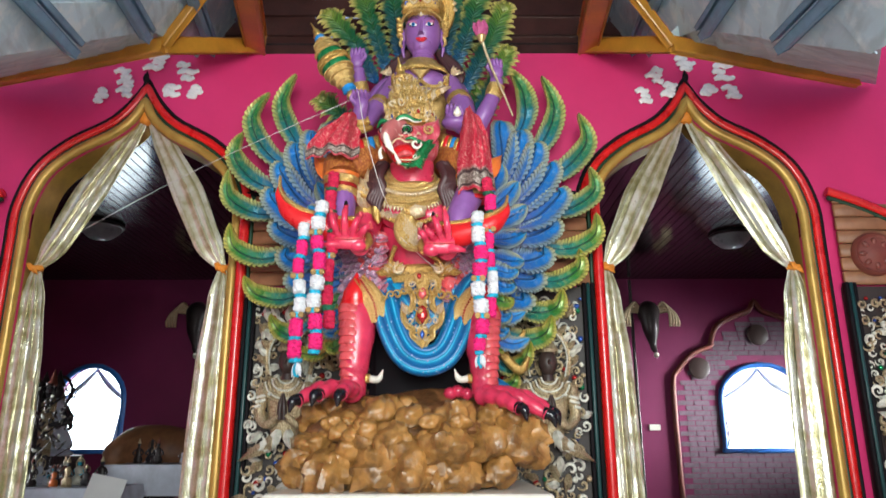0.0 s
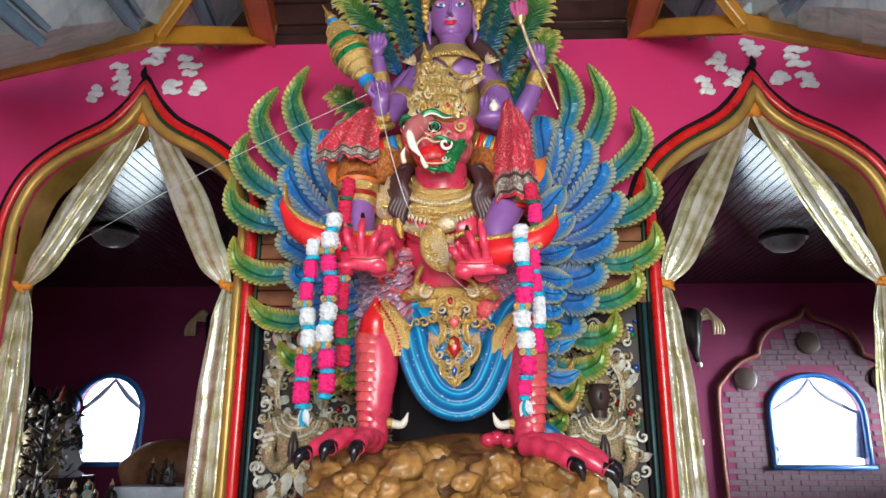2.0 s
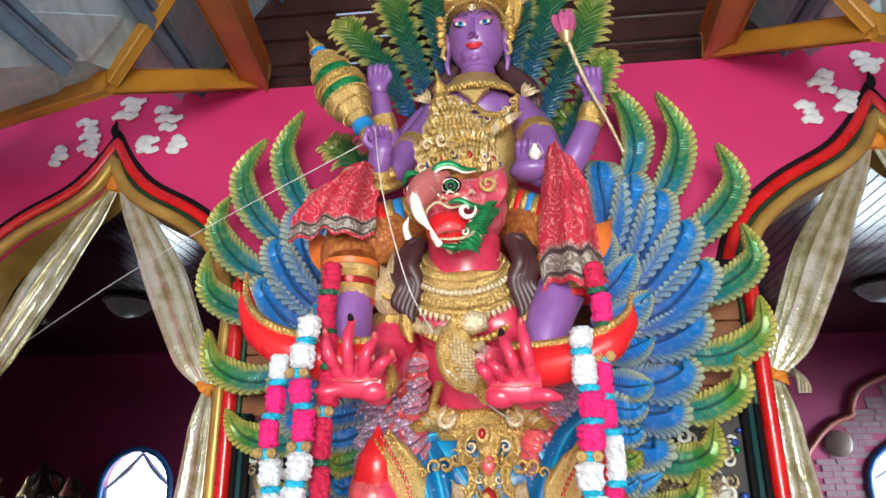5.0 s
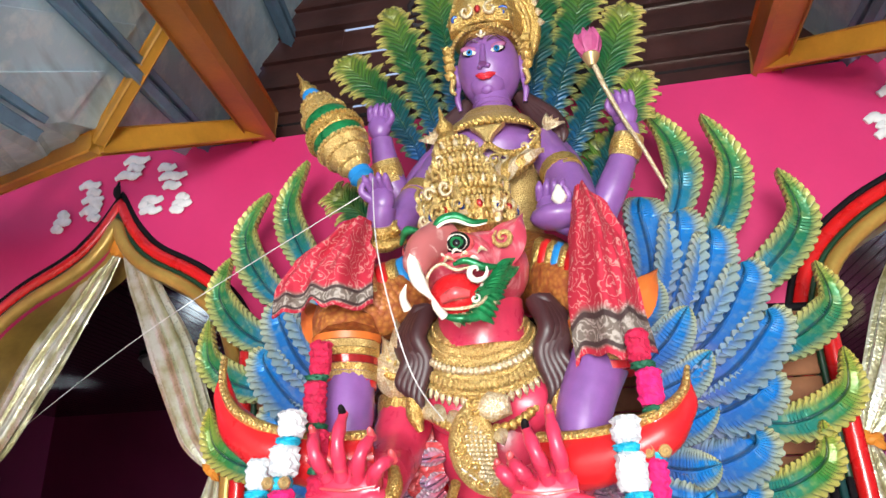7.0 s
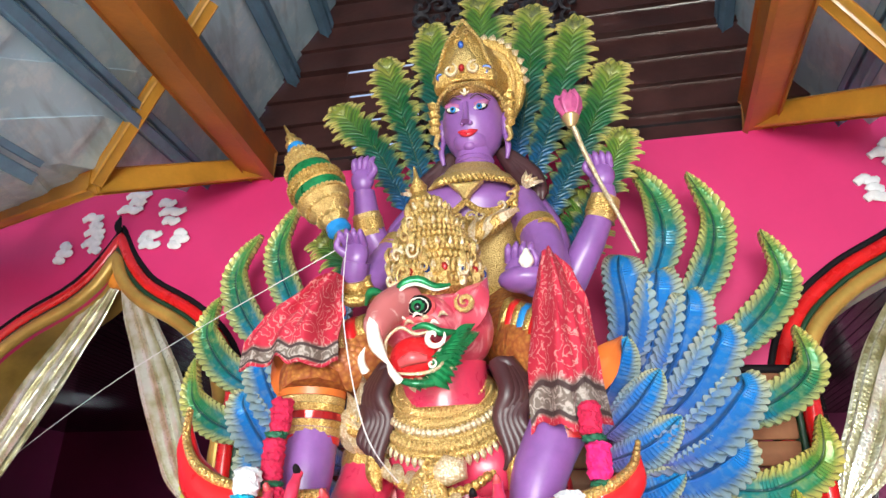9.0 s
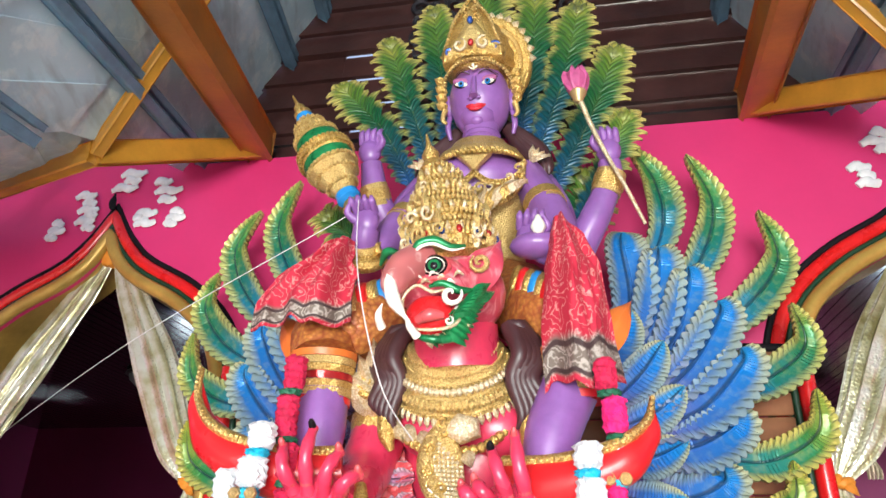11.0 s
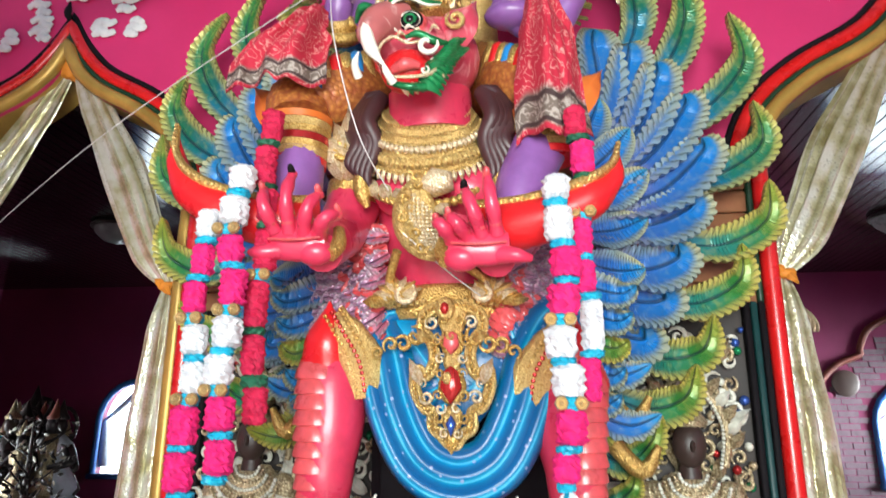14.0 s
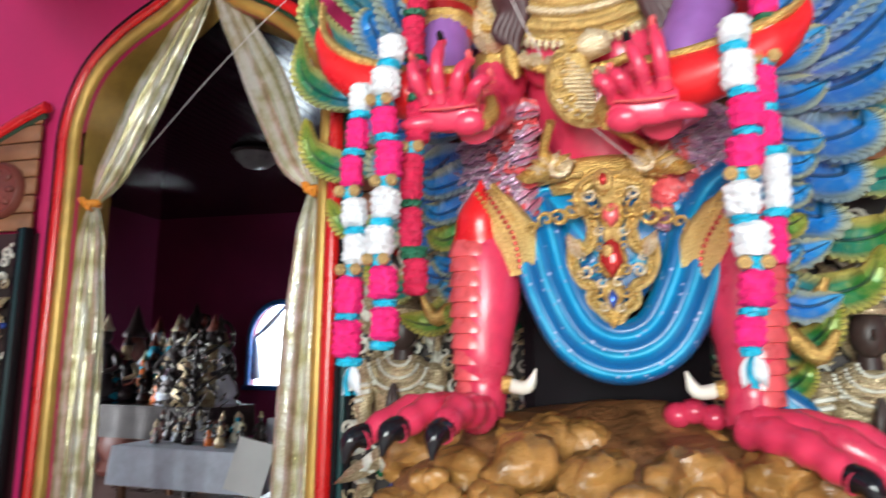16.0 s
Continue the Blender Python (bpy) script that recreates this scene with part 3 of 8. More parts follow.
def stained_sheet(name):
    """Grey fibre cement with pale blotches, dark streaks and faint ribs."""
    m, nt, bs = mat_base(name)
    tc = nt.nodes.new("ShaderNodeTexCoord")
    n1 = nd(nt, "TexNoise", Scale=7.0, Detail=7.0, Roughness=0.65)
    n2 = nd(nt, "TexNoise", Scale=2.2, Detail=3.0)
    mp = nd(nt, "Mapping", Scale=(3.0, 3.0, 16.0))
    n3 = nd(nt, "TexNoise", Scale=1.0, Detail=4.0)
    for n in (n1, n2, mp):
        nt.links.new(tc.outputs["Object"], n.inputs["Vector"])
    nt.links.new(mp.outputs[0], n3.inputs["Vector"])
    c = ramp(nt, n2.outputs[0], [(0.35, (0.48, 0.64, 0.72)), (0.65, (0.62, 0.80, 0.88))])
    c = mix(nt, mth(nt, "MULTIPLY", ramp(nt, n1.outputs[0], [(0.50, (0, 0, 0)), (0.62, (1, 1, 1))]), 0.6), c, (0.78, 0.86, 0.88))
    c = mix(nt, mth(nt, "MULTIPLY", ramp(nt, n3.outputs[0], [(0.52, (0, 0, 0)), (0.68, (1, 1, 1))]), 0.45), c, (0.26, 0.33, 0.37))
    nt.links.new(c, bs.inputs["Base Color"])
    bs.inputs["Roughness"].default_value = 0.8
    bumped(nt, bs, n1.outputs[0], 0.3, 0.004)
    return m


SHEET = stained_sheet("grey_roof_sheet")
FACE_PINK = marbled("brushed_pink_face", (0.66, 0.07, 0.12), (0.78, 0.36, 0.38))
BEAK = marbled("brushed_red_brown_beak", (0.48, 0.13, 0.13), (0.80, 0.62, 0.58))

# ---- structure ----
WY = 4.72                      # face of the pink wall
CX = -0.16                     # middle of the centre panel
TOPZ = 3.87
ARCHES = ((-2.225, "L"), (1.82, "R"))
HALF = 0.72
OGEE = [(0.72, 2.40), (0.715, 2.62), (0.63, 2.86), (0.45, 3.03), (0.20, 3.17), (0.07, 3.28), (0.0, 3.42)]


def ogee_half(off=0.0, n=6):
    """The right half of the arch's line from its spring to its tip, moved outwards by off."""
    pts, _ = smooth([Vector((x, 0, z)) for x, z in OGEE], [1] * len(OGEE), n)
    out = []
    for i, p in enumerate(pts):
        d = (pts[min(i + 1, len(pts) - 1)] - pts[max(i - 1, 0)]).normalized()
        nrm = Vector((d.z, 0, -d.x))
        k = min(1.0, p.x / 0.12)
        q = p + nrm * off * k + Vector((0, 0, off * 1.45)) * (1 - k)
        out.append(Vector((max(q.x, 0.0), 0, q.z)))
    return out


def ogee_z(x):
    pts = ogee_half()
    x = abs(x)
    for a, b in zip(pts, pts[1:]):
        if b.x <= x <= a.x:
            return a.z + (b.z - a.z) * (a.x - x) / max(a.x - b.x, 1e-6)
    return 2.4


def slab(name, lo, hi, mat, label="", kind="structure", category="wall"):
    a = Acc()
    a.box(lo, hi)
    return make(name, a, mat, None, label, False, kind, category)


def build_shell():
    a = Acc()
    a.box((-60, -60, -0.3), (60, 60, -0.12))
    make("ground", a, GROUND_M, None, "pale bare ground outside the porch", False, "structure", "ground")
    # hall part of the floor, split off and darkened to dim the hall
    a = Acc()
    a.box((-9.5, WY + 0.22, -0.12), (9.5, 13, 0.0))
    make("floor_hall", a, HALL_FLOOR, None, "inner hall floor, toned dark to cut bounced light", False, "structure", "floor")
    a = Acc()
    a.box((-9.5, -3, -0.12), (9.5, WY + 0.22, 0.0))
    make("floor", a, FLOOR_M, None, "plain beige porch floor", False, "structure", "floor")
    # front wall with two ogee openings
    a = Acc()
    back = WY + 0.22
    edges = [-9.2, ARCHES[0][0] - HALF, ARCHES[0][0] + HALF, ARCHES[1][0] - HALF, ARCHES[1][0] + HALF, 9.2]
    cols = []
    for x0, x1 in ((edges[0], edges[1]), (edges[2], edges[3]), (edges[4], edges[5])):
        cols.append((x0, x1, 0.0, 0.0))
        for x, flip in ((x0, 1), (x1, 0)):
            q = [(x, WY, 0), (x, back, 0), (x, back, 2.4), (x, WY, 2.4)]
            a.add(q if flip else q[::-1], [(0, 1, 2, 3)])
    for cx, _ in ARCHES:
        xs = sorted({round(s * min(p.x, HALF), 4) for p in ogee_half() for s in (-1, 1)})
        cols += [(cx + x0, cx + x1, ogee_z(x0), ogee_z(x1)) for x0, x1 in zip(xs, xs[1:])]
    for x0, x1, z0, z1 in cols:
        v = [(x0, WY, z0), (x1, WY, z1), (x1, WY, TOPZ), (x0, WY, TOPZ), (x0, back, z0), (x1, back, z1), (x1, back, TOPZ), (x0, back, TOPZ)]
        a.add(v, [(0, 1, 2, 3), (5, 4, 7, 6), (4, 5, 1, 0), (3, 2, 6, 7)])
    make("wall_front", a, PINK, None, "bright pink painted wall with two pointed arch openings", False, "structure", "wall")
    # the wall goes on up behind the eaves on both sides of the gable
    slab("wall_front_top_west", (-9.2, WY + 0.004, TOPZ), (CX - 1.66, WY + 0.2, 4.12), PINK, "pink wall behind the eave")
    slab("wall_front_top_east", (CX + 1.66, WY + 0.004, TOPZ), (9.2, WY + 0.2, 4.12), PINK, "pink wall behind the eave")
    # inner hall, and unseen walls added beside the porch to hold back side light
    slab("wall_blocker_west", (-6.2, -3, 0), (-6.0, WY, 3.4), PINK, "unseen pink wall added beside the porch to block side light")
    slab("wall_blocker_east", (6.0, -3, 0), (6.2, WY, 3.4), PINK, "unseen pink wall added beside the porch to block side light")
    # this unseen gap is added for the west fill lamp
    a = Acc()
    for lo, hi in (((-9.2, WY + 0.22, 0), (-9.0, 5.8, 3.95)), ((-9.2, 7.4, 0), (-9.0, 12.62, 3.95)), ((-9.2, 5.8, 2.15), (-9.0, 7.4, 3.95))):
        a.box(lo, hi)
    make("wall_hall_west", a, MAGENTA, None, "magenta west side wall of the hall with an added opening for fill light", False, "structure", "wall")
    # unseen opening, added to let the east fill light in
    a = Acc()
    for lo, hi in (((9.0, WY + 0.22, 0), (9.2, 9.4, 3.95)), ((9.0, 11.8, 0), (9.2, 12.62, 3.95)), ((9.0, 9.4, 0), (9.2, 11.8, 0.9)), ((9.0, 9.4, 2.4), (9.2, 11.8, 3.95))):
        a.box(lo, hi)
    make("wall_hall_east", a, MAGENTA, None, "magenta east side wall of the hall with an added opening for fill light", False, "structure", "wall")
    wins = ((-6.28, 0.60), (5.70, 0.77))
    a = Acc()
    xs = [-9.2]
    for wx, hw in wins:
        xs += [wx - hw, wx + hw]
    xs.append(9.2)
    by = 12.62
    for i in range(0, len(xs) - 1, 2):
        a.box((xs[i], by, 0), (xs[i + 1], by + 0.2, 3.95))
    for wx, hw in wins:
        a.box((wx - hw, by, 0), (wx + hw, by + 0.2, 0.90))
        n = 14
        for k in range(n):
            t0, t1 = math.pi * k / n, math.pi * (k + 1) / n
            x0, x1 = wx - hw * math.cos(t0), wx - hw * math.cos(t1)
            z0, z1 = 1.72 + 0.62 * math.sin(t0), 1.72 + 0.62 * math.sin(t1)
            v = [(x0, by, z0), (x1, by, z1), (x1, by, 3.95), (x0, by, 3.95), (x0, by + 0.2, z0), (x1, by + 0.2, z1), (x1, by + 0.2, 3.95), (x0, by + 0.2, 3.95)]
            a.add(v, [(0, 1, 2, 3), (5, 4, 7, 6), (4, 5, 1, 0), (3, 2, 6, 7)])
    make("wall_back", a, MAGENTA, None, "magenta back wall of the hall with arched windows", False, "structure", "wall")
    # ceiling of boards, joints recessed
    a = Acc()
    a.box((-9.2, WY + 0.22, 3.97), (9.2, 12.8, 4.1))
    k = -9.2
    while k < 9.2:
        a.box((k, WY + 0.22, 3.93), (k + 0.108, 12.62, 3.975), 0, 0.004)
        k += 0.115
    make("ceiling", a, CEIL_M, None, "dark glossy varnished board ceiling", False, "structure", "ceiling")
    slab("backdrop", (-11, 14.6, -0.1), (11, 14.7, 4.5), OUTDOORS, "glaring bright daylight outdoors", "structure", "backdrop")


def arch_trim(cx):
    """Rolls of moulding that follow the opening: gold reveal, green line, red roll, black edge."""
    for off, rad, mat, name, label, dy, flat in (
            (0.032, 0.035, GOLD_PAINT, "trim_gold", "ochre gold inner arch moulding", 0.03, 1.0),
            (0.076, 0.014, GREEN_TRIM, "trim_green", "dark green arch line", 0.0, 1.0),
            (0.116, 0.031, RED_TRIM, "trim_red", "glossy red arch roll moulding", 0.0, 0.9),
            (0.157, 0.015, BLACK_TRIM, "trim_black", "black outer arch line", 0.0, 0.9)):
        half = ogee_half(off)
        right = [Vector((cx + p.x, WY - dy * 0.3, p.z)) for p in half]
        left = [Vector((cx - p.x, WY - dy * 0.3, p.z)) for p in half[::-1][1:]]
        jr = [Vector((cx + HALF + off, WY - dy * 0.3, z)) for z in (0.0, 0.8, 1.6, 2.2)]
        jl = [Vector((cx - HALF - off, WY - dy * 0.3, z)) for z in (2.2, 1.6, 0.8, 0.0)]
        a = Acc()
        pts = jr + right + left + jl
        a.tube(pts, [rad] * len(pts), 0, n=10, steps=1, flat=flat)
        make(name, a, mat, None, label, True, "structure", "trim")
    # reveal: the gold band on the thickness of the opening
    a = Acc()
    half = ogee_half(-0.004)
    line = [(cx + HALF - 0.004, 0.0)] + [(cx + p.x, p.z) for p in half] + [(cx - p.x, p.z) for p in half[::-1][1:]] + [(cx - HALF + 0.004, 0.0)]
    rows = [[Vector((x, y, z)) for y in (WY + 0.02, WY + 0.10, WY + 0.24)] for x, z in line]
    a.grid(rows, 0)
    make("trim_reveal", a, GOLD_PAINT, None, "ochre gold arch reveal", True, "structure", "trim")
    # dot of gilding on the point
    a = Acc()
    a.leaf((cx, WY - 0.04, 3.60), (cx, WY - 0.04, 3.70), 0.045, 0, 0.012)
    make("trim_tip", a, BLACK_TRIM, None, "black pointed arch tip", True, "structure", "trim")


def carving(a, x0, x1, z0, z1, y, seed):
    """Scrollwork, bosses, inlay and one seated image with a dark face, in shallow relief."""
    rnd = random.Random(seed)
    cx = (x0 + x1) / 2
    w, h = (x1 - x0), (z1 - z0)
    zz = z0
    step = 0.066
    while zz < z1 - 0.03:
        xx = x0 + 0.09
        while xx < x1 - 0.08:
            s = rnd.uniform(0.026, 0.046)
            mat = rnd.choices((0, 1, 3, 4, 5), (6, 6, 0.8, 1.0, 0.5))[0]
            px, pz = xx + rnd.uniform(-0.02, 0.02), zz + rnd.uniform(-0.02, 0.02)
            if rnd.random() < 0.74:
                a.scroll((px, y - 0.02 - rnd.random() * 0.03, pz), s, mat if mat < 3 else 0, rnd.uniform(0, 6.28), rnd.choice((-1, 1)), rnd.uniform(0.9, 1.5), 0.5)
            else:
                q = rnd.uniform(0, 6.28)
                a.leaf((px, y - 0.03, pz), (px + math.cos(q) * 0.09, y - 0.04, pz + math.sin(q) * 0.12), 0.05, mat if mat < 3 else 1, 0.03)
            if rnd.random() < 0.4:
                a.ball((px + 0.04, y - 0.04, pz + 0.04), rnd.uniform(0.012, 0.022), rnd.choice((0, 1, 3, 4, 5)), 8)
            xx += step
        zz += step * 0.9


def seated_image(a, x, y, z, s=1.0):
    """The seated image of the relief: dark head in a leafy arch, beaded shoulders and joined arms, plain forms only."""
    a.ball((x, y - 0.10, z + 0.01), (0.062 * s, 0.055 * s, 0.085 * s), 6, 18)
    a.ball((x, y - 0.155, z + 0.005), (0.011 * s, 0.016 * s, 0.022 * s), 6, 8)
    a.tube([(x, y - 0.08, z - 0.05 * s), (x, y - 0.08, z - 0.11 * s)], [0.036 * s, 0.045 * s], 6, 12, 2)
    a.lathe((x, y - 0.08, z + 0.075 * s), [(0.07 * s, 0), (0.078 * s, 0.02 * s), (0.055 * s, 0.05 * s), (0.04 * s, 0.09 * s), (0.015 * s, 0.14 * s), (0.004, 0.19 * s)], 0, 16)
    # pointed arch of leaves round the head
    for sd in (-1, 1):
        arch = [(x + sd * 0.135 * s, y - 0.05, z - 0.07 * s), (x + sd * 0.15 * s, y - 0.06, z + 0.06 * s), (x + sd * 0.11 * s, y - 0.06, z + 0.17 * s), (x + sd * 0.03 * s, y - 0.06, z + 0.25 * s), (x, y - 0.06, z + 0.32 * s)]
        a.tube(arch, [0.014 * s, 0.02 * s, 0.02 * s, 0.016 * s, 0.006 * s], 0, 8, 5)
        a.beads([(px - sd * 0.02 * s, py - 0.02, pz) for px, py, pz in arch], 0.008 * s, 1, 1.9)
        for k in range(6):
            t = k / 5
            px, pz = x + sd * (0.15 - 0.11 * t * t) * s, z + (0.0 + 0.25 * t) * s
            a.leaf((px, y - 0.06, pz), (px + sd * 0.06 * s, y - 0.07, pz + 0.06 * s), 0.04 * s, k % 2, 0.02)
    # broad shoulders, breast hung with rows of beads, folded arms
    a.tube([(x, y - 0.06, z - 0.09 * s), (x, y - 0.07, z - 0.17 * s), (x, y - 0.07, z - 0.30 * s), (x, y - 0.06, z - 0.46 * s)], [0.07 * s, 0.135 * s, 0.12 * s, 0.09 * s], 0, 20, 4, 0.5)
    for k in range(6):
        r = (0.05 + 0.019 * k) * s
        a.beads([(x + r * math.cos(t), y - 0.128 - 0.004 * k, z - 0.09 * s - 0.008 * k + 0.85 * r * math.sin(t)) for t in (3.2, 3.7, 4.2, 4.7, 5.2, 5.7, 6.2)], 0.008 * s, (1, 0)[k % 2], 1.7)
    for sd in (-1, 1):
        a.ball((x + sd * 0.135 * s, y - 0.08, z - 0.17 * s), (0.058 * s, 0.05 * s, 0.055 * s), 0, 14)
        a.tube([(x + sd * 0.145 * s, y - 0.08, z - 0.18 * s), (x + sd * 0.165 * s, y - 0.09, z - 0.32 * s), (x + sd * 0.10 * s, y - 0.14, z - 0.39 * s), (x + sd * 0.02 * s, y - 0.18, z - 0.33 * s)], [0.042 * s, 0.036 * s, 0.03 * s, 0.022 * s], 0, 12)
        a.tube([(x + sd * 0.014 * s, y - 0.18, z - 0.36 * s), (x + sd * 0.012 * s, y - 0.19, z - 0.28 * s), (x + sd * 0.004 * s, y - 0.185, z - 0.20 * s)], [0.018 * s, 0.018 * s, 0.006 * s], 6, 8)
        for k in range(3):
            a.tube([(x + sd * (0.095 + 0.03 * k) * s, y - 0.125, z - (0.20 + 0.035 * k) * s), (x + sd * (0.185 + 0.004 * k) * s, y - 0.115, z - (0.22 + 0.03 * k) * s)], [0.010 * s, 0.010 * s], 1, 6, 2)
        for k in range(4):
            a.scroll((x + sd * (0.20 + 0.03 * (k % 2)) * s, y - 0.08, z - (0.12 + 0.09 * k) * s), 0.034 * s, (0, 1)[k % 2], 1.0 + k, sd, 1.2, 0.4)
            a.leaf((x + sd * 0.03 * s, y - 0.12, z - (0.42 + 0.02 * k) * s), (x + sd * (0.06 + 0.07 * k) * s, y - 0.12, z - (0.55 + 0.02 * k) * s), 0.07 * s, (1, 0)[k % 2], 0.03)


def carved_panel(name, x0, x1, place, seed, images, label, sloped=False):
    """A panel of gilded relief in a stepped frame."""
    th = empty(name, label, "carved panel")
    th.matrix_world = place
    g = Acc()
    g.box((x0, 0.0, 0.25), (x1, 0.04, 2.03))
    make("ground_board", g, CARVED_DARK, th)
    a = Acc()
    carving(a, x0, x1, 0.55, 2.0, 0.0, seed)
    for ix, iz in images:
        seated_image(a, ix, -0.03, iz)
    make("relief", a, [CARVED, CARVED_WHITE, CARVED_DARK, MIRROR_GREEN, MIRROR_RED, MIRROR_BLUE, FACE_DARK], th, "tarnished gilt scrollwork with coloured glass inlay", True, "stuff")
    for k, (dx, m) in enumerate(((0.0, BLACK_TRIM), (0.028, TEAL_TRIM), (0.056, BLACK_TRIM))):
        for x, s in ((x0, -1), (x1, 1)):
            f = Acc()
            f.box((x - 0.012 + s * (dx - 0.05), -0.05 - 0.004 * k, 0.25), (x + 0.012 + s * (dx - 0.05), -0.005, 2.05), 0, 0.004)
            make("frame_strip", f, m, th)
    # brown boards above the relief
    n = 7
    for i in range(n):
        p = Acc()
        z0 = 2.04 + i * 0.098
        e0, e1 = x0, x1
        if sloped:
            reach = (1.0, 0.9, 0.8, 0.68, 0.55, 0.40, 0.20)[i]
            e0, e1 = (x0, x0 + reach) if x0 > 0 else (x1 - reach, x1)
        p.box((e0, -0.028, z0), (e1, 0.0, z0 + 0.092 if i < n - 1 or not sloped else z0 + 0.05), 0, 0.006)
        make("plank", p, PLANK, th)
    return th


def medallion(x, z, place):
    a = Acc()
    m = place @ Matrix.Translation((x, -0.03, z)) @ pose(0, 0, 0, 90)
    a.t = m
    a.lathe((0, 0, 0), [(0.0, 0.0), (0.155, 0.0), (0.155, 0.03), (0.14, 0.045), (0.125, 0.03), (0.11, 0.028), (0.05, 0.05), (0.001, 0.055)], 0, 32)
    for k in range(8):
        q = k * math.pi / 4
        a.ball((0.085 * math.cos(q), 0.085 * math.sin(q), 0.035), (0.03, 0.02, 0.014), 0, 10, (0, 0, math.degrees(q)))
    make("medallion", a, MEDAL, None, "round red-brown carved wooden medallion on boards", True, "", "medallion", "medallions on the panels")


def build_panels():
    ident = Matrix.Translation((0, WY - 0.045, 0))
    carved_panel("carved_panel", CX - 1.17, CX + 1.17, ident, 3, [(-1.01, 1.50), (0.68, 1.49)], "gilded carved relief panel with boards above, behind the statue")
    medallion(-0.95, 2.27, ident)
    medallion(0.63, 2.27, ident)
    carved_panel("carved_panel", 2.76, 4.3, ident, 5, [(3.4, 1.5)], "gilded carved relief panel with brown boards beside the arch", True)
    medallion(2.98, 2.25, ident)
    carved_panel("carved_panel", -4.7, -3.16, ident, 6, [(-3.8, 1.5)], "gilded carved relief panel with brown boards beside the arch", True)
    medallion(-3.37, 2.26, ident)
    # top rolls of the outer panels, sloping down away from the arches
    for sx, x0 in ((1, 2.73), (-1, -3.13)):
        for off, r, m, nm in ((0.0, 0.034, RED_TRIM, "trim_panel_red"), (-0.048, 0.016, GREEN_TRIM, "trim_panel_green")):
            a = Acc()
            a.t = ident
            pts = [(x0 + sx * d, -0.02, z + off) for d, z in ((0.0, 2.72), (0.15, 2.665), (0.30, 2.60), (0.45, 2.52), (0.65, 2.38), (0.85, 2.20), (1.0, 2.02))]
            a.tube(pts, [r] * len(pts), 0, 10, 3)
            make(nm, a, m, None, "painted panel edge roll", True, "structure", "trim")
    # red and green uprights beside the centre panel, a black line along its top
    x0, x1, top = CX - 1.235, CX + 1.235, 2.70
    for off, r, m, nm in ((0.0, 0.036, RED_TRIM, "trim_panel_red"), (-0.05, 0.014, GREEN_TRIM, "trim_panel_green")):
        for x in (x0 - off, x1 + off):
            a = Acc()
            a.t = ident
            a.tube([(x, -0.02, z) for z in (0.0, 0.7, 1.4, 2.1, top)], [r] * 5, 0, 10, 1)
            make(nm, a, m, None, "painted panel edge roll", True, "structure", "trim")
    a = Acc()
    a.t = ident
    a.tube([(x0, -0.02, top), (x0 + 0.8, -0.02, top + 0.03), (x1 - 0.8, -0.02, top + 0.03), (x1, -0.02, top)], [0.02] * 4, 0, 10, 4)
    make("trim_panel_black", a, BLACK_TRIM, None, "black painted line on the panel's top edge", True, "structure", "trim")


